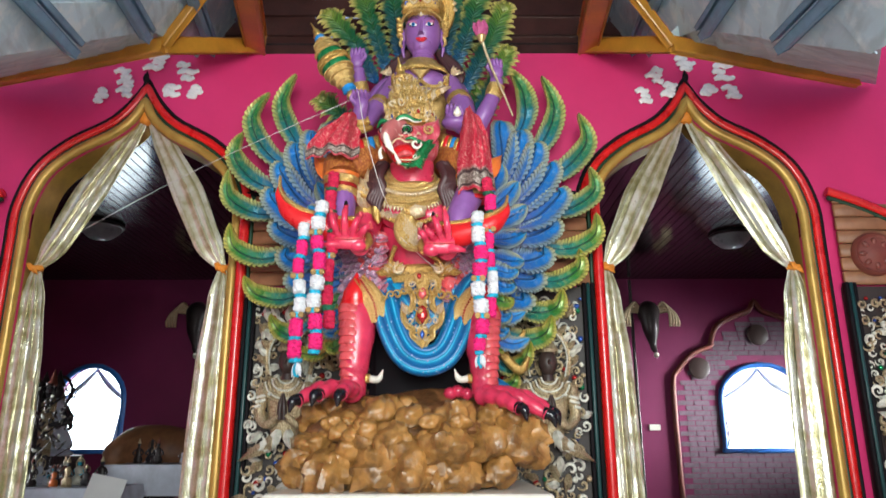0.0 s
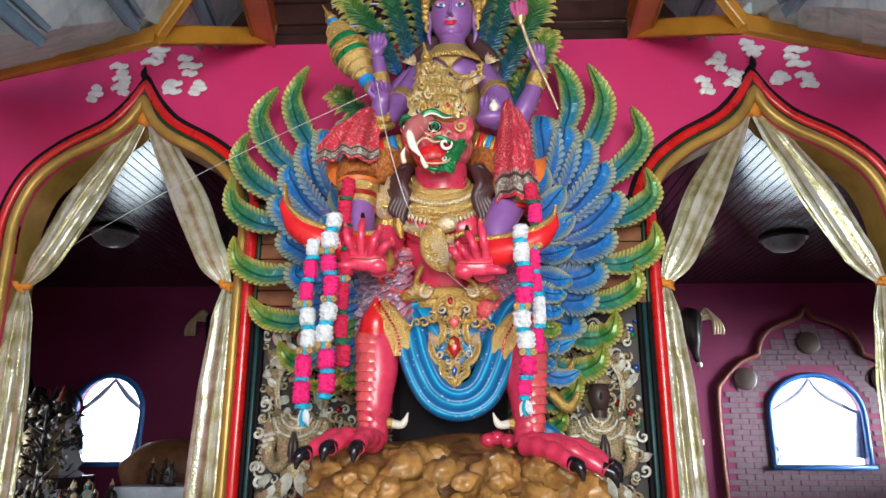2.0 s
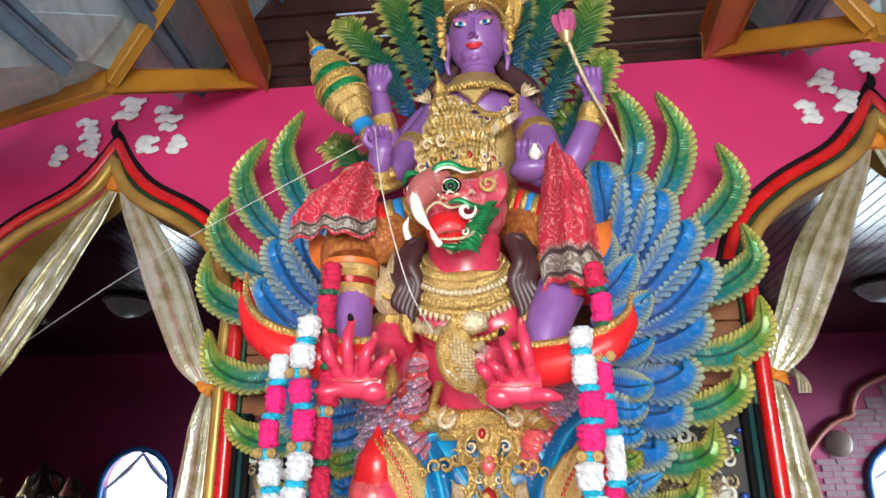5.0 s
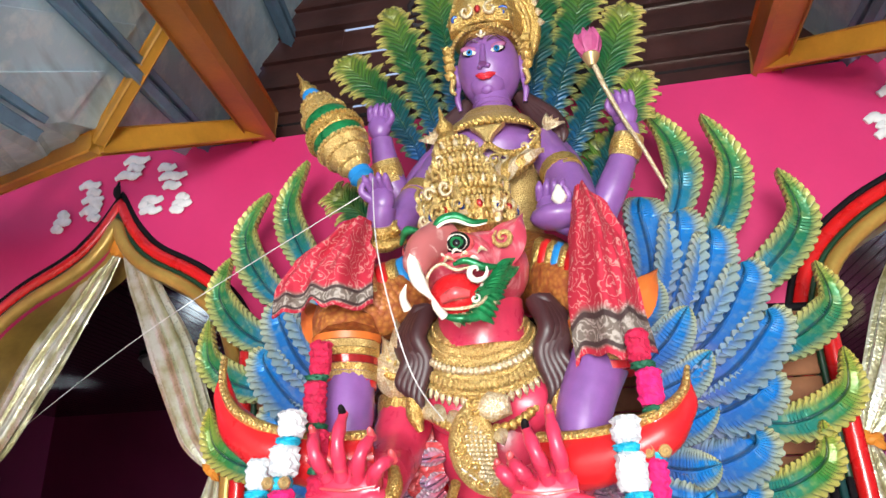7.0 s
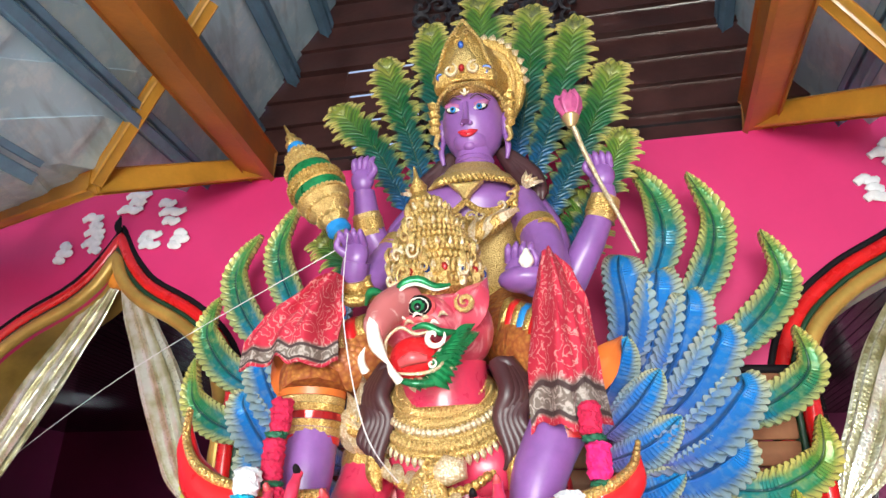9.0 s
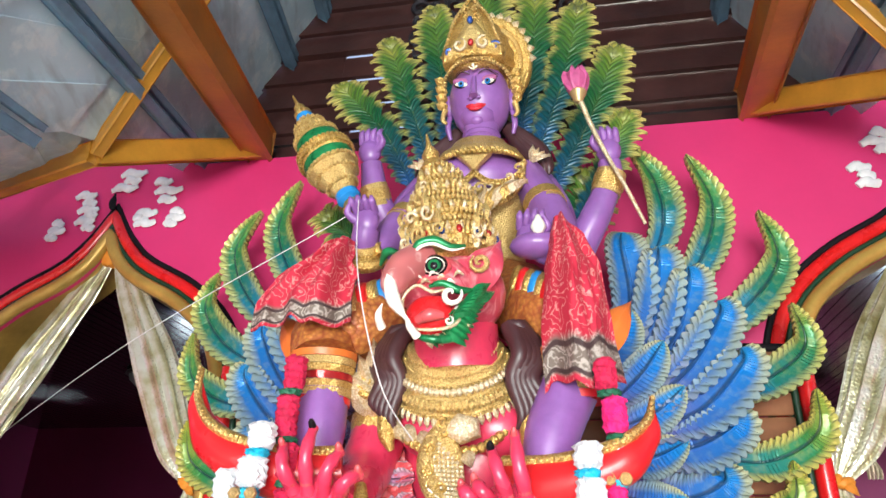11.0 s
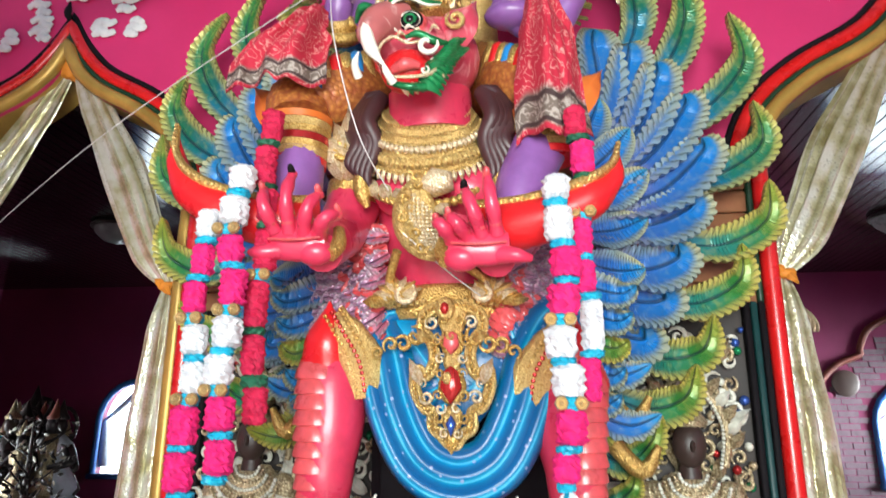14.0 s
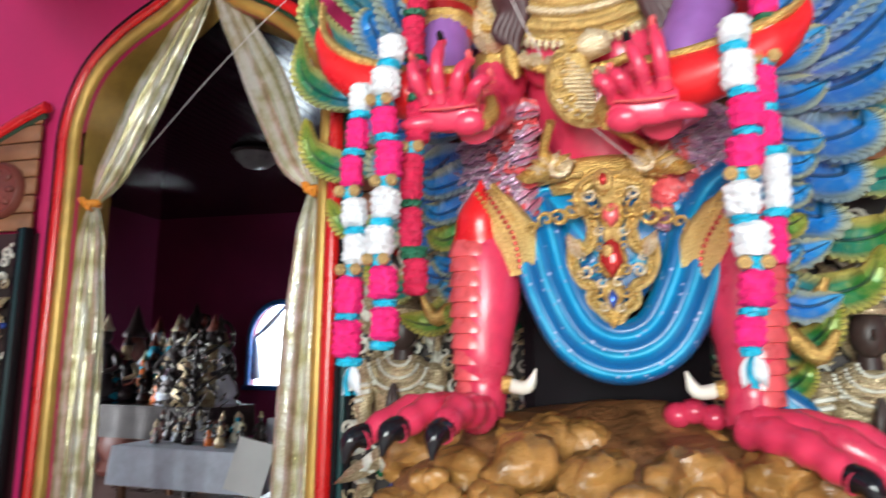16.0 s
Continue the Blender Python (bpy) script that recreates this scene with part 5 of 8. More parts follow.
    for p0, p1, p2 in toes:
        a.tube([p0, p1, p2], [0.050, 0.041, 0.031], PK, 14, 9, 1, ripple=lambda u, th: 1 + 0.10 * math.sin(u * 26) + 0.04 * math.sin(u * 60) * math.sin(2 * th))
        d = (Vector(p2) - Vector(p1)).normalized()
        q = Vector(p2)
        a.tube([q - d * 0.015, q + d * 0.03 + Vector((0, 0, 0.008)), q + d * 0.05 + Vector((0, 0, -0.04))], [0.032, 0.027, 0.005], BK, 12)
    for dx in (0, 0.05, -0.04):
        a.ball((0.08 + dx, 3.86, 1.27 - abs(dx) * 0.3), (0.04, 0.05, 0.035), PK, 12)
    # drape between the legs, blackened to carry the shadow there, and a blue tip of cloth behind the foot
    a.tube([(0.24, 3.92, 1.34), (0.33, 3.90, 1.29), (0.43, 3.87, 1.21)], [0.032, 0.036, 0.010], SA, 12, 5, 0.6)
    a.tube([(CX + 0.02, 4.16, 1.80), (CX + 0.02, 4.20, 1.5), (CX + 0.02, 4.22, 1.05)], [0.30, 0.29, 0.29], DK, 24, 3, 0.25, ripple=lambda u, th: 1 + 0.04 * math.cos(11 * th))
    # hanging blue sash with raised folds
    path = [(-0.50, 3.98, 1.93), (-0.40, 3.86, 1.885), (-0.325, 3.78, 1.77), (-0.275, 3.75, 1.60), (-0.20, 3.74, 1.465), (-0.095, 3.735, 1.42), (0.01, 3.74, 1.465), (0.08, 3.75, 1.60), (0.125, 3.78, 1.76), (0.19, 3.86, 1.87), (0.29, 3.98, 1.93)]
    pts, _ = smooth(path, [1] * len(path), 6)
    rows = []
    for i, p in enumerate(pts):
        d = (pts[min(i + 1, len(pts) - 1)] - pts[max(i - 1, 0)]).normalized()
        s = d.cross(Vector((0, -1, 0))).normalized()
        w = 0.084
        rows.append([p + s * (w * v) + Vector((0, -0.022 * abs(math.cos(v * 4.7)) - 0.02 * (1 - v * v) * (1 if abs(v) < 1 else -1), 0)) for v in [k / 8 - 1 for k in range(17)]]
                    + [p - s * w * 0.9 + Vector((0, 0.03, 0)), p + s * w * 0.9 + Vector((0, 0.03, 0))][::-1])
    a.grid(rows, SA, closed=True, caps=True)
    for s in (-1, 1):
        for k in range(3):
            a.tube([(CX + 0.02 + s * 0.06, 3.83, 1.86 - 0.02 * k), (CX + 0.02 + s * (0.17 + 0.03 * k), 3.80, 1.87 - 0.05 * k), (CX + 0.02 + s * (0.22 + 0.02 * k), 3.78, 1.74 - 0.08 * k)], [0.016, 0.026, 0.01], SA, 8)
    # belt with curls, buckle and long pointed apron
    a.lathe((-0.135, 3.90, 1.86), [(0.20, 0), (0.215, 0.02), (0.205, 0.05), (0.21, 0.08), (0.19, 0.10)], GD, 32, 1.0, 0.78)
    for s in (-1, 1):
        a.scroll((-0.135 + s * 0.115, 3.715, 1.925), 0.036, GP, 1.2, s, 1.3, 0.4, 8)
        for k in range(7):
            q = 0.2 + 0.42 * k
            c = Vector((-0.135 + s * 0.135, 3.735, 1.915))
            a.leaf(c, c + Vector((s * 0.075 * math.cos(q), -0.01, 0.062 * math.sin(q))), 0.034, GF if k % 2 else GP, 0.02)
        for k in range(5):
            a.leaf((-0.135 + s * (0.10 + 0.02 * k), 3.74, 1.90), (-0.135 + s * (0.16 + 0.02 * k), 3.73, 1.965 - 0.015 * k), 0.035, GD, 0.02)
        a.beads([(-0.135 + s * 0.06, 3.72, 1.90), (-0.135 + s * 0.15, 3.75, 1.895), (-0.135 + s * 0.2, 3.82, 1.90)], 0.010, GF)
        for k in range(4):
            a.scroll((-0.13 + s * (0.085 + 0.035 * k), 3.71, 1.80 - 0.022 * k + 0.02 * (k > 1)), 0.03 - 0.003 * k, GD, 2 + k, s, 1.2, 0.5)
    pl = Matrix.Translation((0, 3.715, 0))
    a.plate([(-0.10, 1.50), (0.02, 1.64), (0.06, 1.86), (-0.33, 1.86), (-0.26, 1.64)], 0.02, SA, Matrix.Translation((0, 3.80, 0)), 0.02)
    half = [(0.0, 1.485), (0.028, 1.53), (0.055, 1.55), (0.055, 1.59), (0.085, 1.61), (0.105, 1.66), (0.10, 1.71), (0.078, 1.69), (0.058, 1.71), (0.05, 1.75), (0.062, 1.79), (0.085, 1.82), (0.08, 1.86), (0.04, 1.885)]
    rim = [(x - 0.112, z) for x, z in half] + [(-x - 0.112, z) for x, z in half[:0:-1]]
    a.tube([(x, 3.722, z) for x, z in rim + rim[:1]], [0.017] * (len(rim) + 1), GF, 8, 4, 0.6)
    for z0, r, m in ((1.525, 0.020, GD), (1.575, 0.030, GF), (1.66, 0.040, GD), (1.73, 0.026, GF), (1.785, 0.036, GD), (1.85, 0.042, GF)):
        a.ball((-0.112, 3.722, z0), (r, 0.016, r * 1.25), m, 14)
    a.beads([(x, 3.710, z) for x, z in rim + rim[:1]], 0.007, GD, 1.7)
    for s in (-1, 1):
        for k, (x, z, r) in enumerate(((0.018, 1.535, 0.014), (0.036, 1.575, 0.017), (0.068, 1.63, 0.020), (0.035, 1.635, 0.016), (0.082, 1.67, 0.014), (0.03, 1.695, 0.014), (0.03, 1.735, 0.015), (0.042, 1.785, 0.017), (0.055, 1.835, 0.020), (0.022, 1.84, 0.015))):
            a.scroll((-0.112 + s * x, 3.695, z), r, GD if k % 2 else GP, 0.9 + k, s if k % 2 else -s, 1.3, 0.35, 7)
        a.leaf((-0.112 + s * 0.085, 3.70, 1.67), (-0.112 + s * 0.115, 3.69, 1.735), 0.03, GP, 0.015)
        a.leaf((-0.112 + s * 0.06, 3.70, 1.79), (-0.112 + s * 0.105, 3.69, 1.80), 0.03, GF, 0.015)
    a.plate([(-0.112, 1.61), (-0.082, 1.655), (-0.092, 1.70), (-0.112, 1.715), (-0.132, 1.70), (-0.142, 1.655)], 0.02, MR, Matrix.Translation((0, 3.694, 0)), 0.012)
    a.plate([(-0.112, 1.745), (-0.090, 1.77), (-0.094, 1.80), (-0.112, 1.815), (-0.130, 1.80), (-0.134, 1.77)], 0.02, SC, Matrix.Translation((0, 3.694, 0)), 0.012)
    a.plate([(-0.112, 1.525), (-0.098, 1.56), (-0.112, 1.585), (-0.126, 1.56)], 0.02, MB, Matrix.Translation((0, 3.698, 0)), 0.01)
    for s in (-1, 1):
        a.scroll((-0.118 + s * 0.022, 3.69, 1.60), 0.016, GP, 0.8, s, 1.1, 0.3, 6)
        a.scroll((-0.128 + s * 0.018, 3.672, 1.795), 0.016, GF, 0.8, s, 1.1, 0.3, 6)
    a.ball((-0.121, 3.675, 1.68), (0.014, 0.012, 0.018), GF, 10)
    a.ball((-0.13, 3.70, 1.875), (0.028, 0.02, 0.034), GF, 14)
    a.ball((-0.13, 3.685, 1.875), (0.013, 0.012, 0.018), MR, 12)
    # chest chain, crossed straps and hanging crescent
    a.beads([(-0.37, 3.78, 2.30), (-0.33, 3.68, 2.22), (-0.26, 3.625, 2.17), (-0.20, 3.62, 2.16), (-0.10, 3.63, 2.17), (-0.02, 3.70, 2.24), (0.03, 3.80, 2.33)], 0.015, GD, 1.5, 8)
    for k in range(6):
        a.leaf((-0.36 + 0.045 * k, 3.68 - 0.012 * k, 2.26 - 0.02 * k), (-0.32 + 0.04 * k, 3.66 - 0.012 * k, 2.19 - 0.015 * k), 0.04, GP, 0.02)
    a.t = Matrix.Translation((0.07, 0, 0.025))
    pts = []
    for k in range(13):
        u = k / 12
        q = 1.9 + u * 2.6
        pts.append((-0.205 + 0.085 * math.cos(q) + 0.03 * u, 3.60, 2.095 + 0.12 * math.sin(q)))
    a.tube(pts, [0.012 + 0.052 * math.sin(math.pi * k / 12) for k in range(13)], GF, 12, 2, 0.45)
    for k in range(12):
        a.scroll((pts[k][0] - 0.03 + 0.012 * (k % 3), 3.572, pts[k][2] - 0.004), 0.019, GF if k % 2 else GD, k * 1.3, 1 if k % 2 else -1, 1.2, 0.4, 6)
    a.plate([(-0.27, 2.18), (-0.225, 2.23), (-0.17, 2.215), (-0.165, 2.17), (-0.22, 2.15)], 0.03, GP, Matrix.Translation((0, 3.595, 0)), 0.02)
    for k in range(7):
        a.beads([(-0.285 + 0.012 * k, 3.575, 2.16 - 0.012 * k), (-0.28 + 0.012 * k, 3.57, 2.08 - 0.008 * k), (-0.25 + 0.010 * k, 3.575, 2.0 - 0.004 * k)], 0.006, GP, 1.9)
    a.t = None
    for s in (-1, 1):
        a.tube([(-0.2 + s * 0.06, 3.64, 2.03), (-0.16 + s * 0.13, 3.70, 1.97), (-0.135 + s * 0.16, 3.74, 1.92)], [0.014] * 3, GD, 8)
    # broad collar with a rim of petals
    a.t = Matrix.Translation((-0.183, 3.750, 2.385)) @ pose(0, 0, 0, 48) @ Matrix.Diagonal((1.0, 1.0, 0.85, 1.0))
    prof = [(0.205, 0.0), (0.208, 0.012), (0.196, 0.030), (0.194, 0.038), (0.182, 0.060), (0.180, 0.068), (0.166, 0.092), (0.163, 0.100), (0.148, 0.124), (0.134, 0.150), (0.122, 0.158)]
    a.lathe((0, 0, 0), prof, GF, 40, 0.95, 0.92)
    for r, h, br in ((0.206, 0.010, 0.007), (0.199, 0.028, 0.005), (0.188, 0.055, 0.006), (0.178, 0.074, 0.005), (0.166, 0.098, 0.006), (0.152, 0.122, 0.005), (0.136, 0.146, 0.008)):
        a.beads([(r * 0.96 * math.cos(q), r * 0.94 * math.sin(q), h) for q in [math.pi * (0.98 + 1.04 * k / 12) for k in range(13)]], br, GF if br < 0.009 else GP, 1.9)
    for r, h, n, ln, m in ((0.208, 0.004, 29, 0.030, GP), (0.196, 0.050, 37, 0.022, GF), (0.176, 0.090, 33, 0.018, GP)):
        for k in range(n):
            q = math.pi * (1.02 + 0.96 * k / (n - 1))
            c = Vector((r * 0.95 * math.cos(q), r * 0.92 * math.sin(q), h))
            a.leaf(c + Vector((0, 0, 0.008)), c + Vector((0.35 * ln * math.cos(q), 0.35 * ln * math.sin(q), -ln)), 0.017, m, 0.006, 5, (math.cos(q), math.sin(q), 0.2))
    a.t = None
    # arms, armbands, palms held up under the rider's shoes
    for s, sh, el, wr in ((-1, (-0.40, 3.86, 2.37), (-0.45, 3.74, 2.13), (-0.44, 3.52, 2.00)), (1, (0.06, 3.86, 2.36), (0.08, 3.76, 2.12), (0.02, 3.54, 1.98))):
        mid = Vector(sh).lerp(Vector(el), 0.45)
        a.tube([(sh[0] - s * 0.12, 3.88, 2.38), sh, mid, el, Vector(el).lerp(Vector(wr), 0.5), wr], [0.11, 0.10, 0.085, 0.08, 0.07, 0.055], PK, 16, 5)
        a.tube([mid + Vector((0, 0, 0.035)), mid, mid - Vector((-0.004 * s, 0, 0.035))], [0.094, 0.098, 0.093], GD, 18, 3)
        for k in range(3):
            a.leaf(mid + Vector((s * 0.02, -0.09, 0.02)), mid + Vector((s * (0.06 * k - 0.06), -0.10, 0.13 - 0.02 * abs(k - 1))), 0.06, GP, 0.03)
    for s, c, tips, thumb in ((-1, Vector((-0.49, 3.47, 2.015)), ((-0.585, 2.165), (-0.505, 2.215), (-0.425, 2.15), (-0.37, 2.09)), (-0.615, 1.99)),
                              (1, Vector((-0.015, 3.47, 1.99)), ((0.005, 2.185), (-0.055, 2.15), (-0.095, 2.07), (-0.125, 2.055)), (0.115, 1.955))):
        a.tube([c + Vector((-0.075, 0.0, 0.012)), c + Vector((-0.03, 0.0, 0.004)), c + Vector((0.03, 0.0, 0.002)), c + Vector((0.075, 0.0, 0.004))], [0.034, 0.052, 0.052, 0.032], PK, 16, 4, 0.55)
        a.ball(c + Vector((0, 0.008, 0.012)), (0.078, 0.034, 0.062), PK, 18)
        a.ball(c + Vector((-s * 0.045, 0.006, -0.025)), (0.05, 0.036, 0.036), PK, 14)
        a.tube([c + Vector((-0.07, -0.034, 0.004)), c + Vector((0.0, -0.046, -0.004)), c + Vector((0.07, -0.034, 0.004))], [0.003, 0.004, 0.003], SC, 6)
        for k, (tx, tz) in enumerate(tips):
            b0 = c + Vector((-0.06 + 0.04 * k if s < 0 else 0.045 - 0.038 * k, -0.015, 0.03 - 0.004 * k))
            tip = b0.lerp(Vector((tx, 3.42, tz)), 0.90)
            mid = b0.lerp(tip, 0.5) + Vector((0, -0.035, 0))
            a.tube([b0, mid, tip + Vector((0, 0.015, 0))], [0.0195, 0.0175, 0.0125], PK, 12, 6, 1, ripple=lambda u, th: 1 + 0.10 * math.cos(u * 18))
            for f in (0.12, 0.62):
                qk = b0.lerp(tip, f) + Vector((0, -0.07 * f * (1 - f) - 0.012, 0))
                a.ball(qk, (0.0165, 0.013, 0.010), SC, 10)
            a.tube([tip + Vector((0, 0.02, -0.008)), tip + Vector((0, -0.003, 0.008)), tip + Vector((0, -0.010, 0.017))], [0.0115, 0.0095, 0.004], DK if k == 1 else SC, 8)
            q = b0.lerp(mid, 0.55)
            a.tube([q - (mid - b0) * 0.06, q + (mid - b0) * 0.06], [0.0195, 0.0195], GF if k in (1, 2) else SC, 10, 2)
        a.tube([c + Vector((s * 0.05, 0, -0.02)), c + Vector((s * 0.09, -0.02, -0.028)), Vector((thumb[0], 3.46, thumb[1]))], [0.026, 0.020, 0.010], PK, 10)
        a.tube([c + Vector((-s * 0.085, 0.0, -0.035)), c + Vector((-s * 0.10, 0.03, 0.0)), c + Vector((-s * 0.09, 0.06, 0.05))], [0.02, 0.022, 0.016], GD, 8)
    # head, turned a little aside
    a.ball((-0.17, 3.62, 2.61), (0.15, 0.15, 0.135), FA, 24)
    a.tube([(-0.17, 3.68, 2.40), (-0.175, 3.66, 2.52)], [0.125, 0.125], PK, 20, 3)
    a.ball((-0.215, 3.51, 2.60), (0.115, 0.085, 0.085), FA, 22)
    a.tube([(-0.24, 3.47, 2.655), (-0.275, 3.415, 2.615), (-0.292, 3.375, 2.56), (-0.285, 3.36, 2.515)], [0.060, 0.052, 0.040, 0.016], BE, 18, 5)
    a.tube([(-0.278, 3.395, 2.625), (-0.298, 3.352, 2.57), (-0.285, 3.338, 2.50), (-0.245, 3.340, 2.44)], [0.008, 0.016, 0.019, 0.003], WH, 12, 6, 0.8)
    a.ball((-0.308, 3.362, 2.585), (0.010, 0.009, 0.008), BK, 8)
    a.ball((-0.205, 3.455, 2.485), (0.075, 0.060, 0.062), RD, 20)
    a.tube([(-0.235, 3.40, 2.46), (-0.20, 3.388, 2.47), (-0.165, 3.40, 2.47)], [0.012, 0.018, 0.010], SC, 8)
    a.tube([(-0.262, 3.372, 2.455), (-0.268, 3.375, 2.515), (-0.235, 3.385, 2.552), (-0.195, 3.392, 2.535), (-0.15, 3.40, 2.545)], [0.003, 0.005, 0.005, 0.005, 0.003], GP, 8)
    # green and white lower jaw
    a.tube([(-0.245, 3.385, 2.418), (-0.185, 3.385, 2.402), (-0.135, 3.415, 2.420), (-0.10, 3.445, 2.480)], [0.006, 0.011, 0.013, 0.010], GN, 12)
    a.tube([(-0.245, 3.375, 2.430), (-0.185, 3.372, 2.424), (-0.135, 3.395, 2.442), (-0.11, 3.42, 2.49)], [0.003, 0.005, 0.005, 0.003], GP, 8)
    a.tube([(-0.20, 3.38, 2.545), (-0.165, 3.378, 2.552), (-0.125, 3.39, 2.535), (-0.095, 3.42, 2.545)], [0.005, 0.010, 0.012, 0.006], GN, 10)
    a.scroll((-0.142, 3.385, 2.520), 0.030, WH, 0.5, -1, 1.1, 0.4, 8)
    # beard of green leaves with pale curls between them
    for k in range(10):
        u = k / 9
        p = Vector((-0.205 + 0.085 * u, 3.392 + 0.035 * u, 2.418 + 0.05 * u * u))
        a.leaf(p, p + Vector((0.012 + 0.03 * u, 0.012, -0.034 + 0.03 * u)), 0.022, GN if k % 2 else GP, 0.010, 5, (0.1, -0.97, -0.2))
    for k in range(8):
        u = k / 7
        a.scroll((-0.150 + 0.052 * u, 3.398 + 0.035 * u, 2.455 + 0.075 * u), 0.013, WH if k % 3 == 0 else GN, 1.5 + k, -1, 1.2, 0.4, 6)
        p = Vector((-0.140 + 0.045 * u, 3.40 + 0.03 * u, 2.47 + 0.07 * u))
        a.leaf(p, p + Vector((0.048, 0.02, 0.012 + 0.02 * u)), 0.024, GN, 0.010, 5, (0.2, -0.97, 0))
    for k in range(13):
        u = k / 12
        p = Vector((-0.165 + 0.075 * u, 3.405 + 0.05 * u, 2.435 + 0.085 * u + 0.02 * math.sin(u * 3)))
        a.leaf(p, p + Vector((0.056 - 0.005 * u, 0.02, -0.042 + 0.075 * u)), 0.034, GN, 0.014, 6, (0.2, -0.97, 0))
        a.tube([p + Vector((0.01, -0.012, 0.004)), p + Vector((0.050, 0.006, -0.036 + 0.066 * u))], [0.0028, 0.0015], GP, 5, 2)
    a.tube([(-0.225, 3.365, 2.405), (-0.240, 3.345, 2.425), (-0.25, 3.335, 2.455)], [0.012, 0.010, 0.002], WH, 8)
    a.tube([(-0.325, 3.39, 2.44), (-0.330, 3.365, 2.465), (-0.318, 3.355, 2.495)], [0.012, 0.010, 0.002], WH, 8)
    for ex, ey, ez, sz in ((-0.198, 3.428, 2.625, 0.95), (-0.318, 3.44, 2.625, 0.7)):
        a.ball((ex, ey + 0.012, ez), (0.050 * sz, 0.024, 0.038 * sz), SC, 18)
        a.ball((ex, ey, ez), (0.041 * sz, 0.022, 0.033 * sz), BK, 18)
        a.ball((ex + 0.001, ey - 0.007, ez - 0.003), (0.034 * sz, 0.020, 0.027 * sz), WH, 18)
        a.ball((ex + 0.003, ey - 0.016, ez - 0.007), (0.028 * sz, 0.014, 0.024 * sz), DK, 14)
        a.ball((ex + 0.0035, ey - 0.0185, ez - 0.008), (0.023 * sz, 0.014, 0.020 * sz), GN, 14)
        a.ball((ex + 0.0045, ey - 0.0255, ez - 0.011), (0.013 * sz, 0.009, 0.013 * sz), BK, 12)
    a.tube([(-0.262, 3.415, 2.650), (-0.235, 3.405, 2.682), (-0.195, 3.41, 2.692), (-0.15, 3.425, 2.676), (-0.115, 3.45, 2.690)], [0.006, 0.013, 0.014, 0.011, 0.004], GN, 10)
    a.tube([(-0.258, 3.405, 2.640), (-0.233, 3.396, 2.668), (-0.195, 3.40, 2.677), (-0.15, 3.415, 2.663), (-0.115, 3.44, 2.678)], [0.002, 0.005, 0.005, 0.004, 0.002], WH, 8)
    a.tube([(-0.355, 3.45, 2.645), (-0.33, 3.415, 2.668), (-0.295, 3.405, 2.660)], [0.005, 0.013, 0.007], GN, 10)
    for k in range(3):
        a.tube([(-0.255 + 0.03 * k, 3.43, 2.575 - 0.006 * k), (-0.225 + 0.03 * k, 3.42, 2.585), (-0.20 + 0.03 * k, 3.425, 2.572)], [0.004, 0.008, 0.003], SC, 6)
    for k in range(7):
        p = Vector((-0.275 + 0.022 * k, 3.405 + 0.004 * k, 2.59 - 0.012 * (k % 3)))
        a.tube([p, p + Vector((0.012, -0.008, 0.010)), p + Vector((0.026, 0.0, 0.004))], [0.002, 0.006, 0.002], WH if k % 2 else GP, 6)
    # ear with its curl
    a.leaf((-0.110, 3.52, 2.575), (-0.025, 3.54, 2.725), 0.105, FA, 0.04, 10, (0.15, -0.98, 0.1))
    a.scroll((-0.075, 3.458, 2.638), 0.030, GF, 2.2, 1, 1.5, 0.3, 8)
    # lower beard tuft and locks of hair
    for s, x0 in ((-1, -0.325), (1, -0.015)):
        for k in range(5):
            dx = 0.014 * k
            a.tube([(x0 + s * (0.0 + dx * 0.4), 3.66, 2.52), (x0 + s * (0.03 + dx), 3.63 + 0.01 * k, 2.43), (x0 + s * (0.005 + dx), 3.64, 2.36), (x0 + s * (0.03 + dx), 3.64, 2.26 + 0.012 * k), (x0 + s * (0.012 + dx), 3.65, 2.22 + 0.012 * k)], [0.03, 0.028, 0.024, 0.016, 0.004], HR, 8)
        a.tube([(x0 + s * 0.05, 3.66, 2.30), (x0 + s * 0.045, 3.65, 2.22), (x0 + s * 0.03, 3.66, 2.17)], [0.022, 0.026, 0.01], GD, 8)
        # gilt flames on the shoulders
        for k in range(4):
            a.leaf((x0 + s * 0.09, 3.70, 2.34), (x0 + s * (0.10 + 0.045 * k), 3.68, 2.50 - 0.05 * k), 0.055, GP, 0.03)
        a.scroll((x0 + s * 0.11, 3.67, 2.36), 0.045, GD, 1.0, s, 1.2, 0.4, 8)
    # tiered crown
    cr = (-0.205, 3.64, 2.715)
    a.t = Matrix.Translation((-0.178, 3.625, 2.695)) @ pose(0, 0, 0, 4, -7, 0) @ Matrix.Diagonal((0.79, 0.86, 1.04, 1)) @ Matrix.Translation((0.205, -3.64, -2.715))
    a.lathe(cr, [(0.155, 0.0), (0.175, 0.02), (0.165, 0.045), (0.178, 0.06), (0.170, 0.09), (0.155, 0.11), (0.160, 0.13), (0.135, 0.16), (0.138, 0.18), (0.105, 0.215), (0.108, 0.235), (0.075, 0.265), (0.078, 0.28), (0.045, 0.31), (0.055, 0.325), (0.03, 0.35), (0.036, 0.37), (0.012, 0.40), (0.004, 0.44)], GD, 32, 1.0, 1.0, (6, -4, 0))
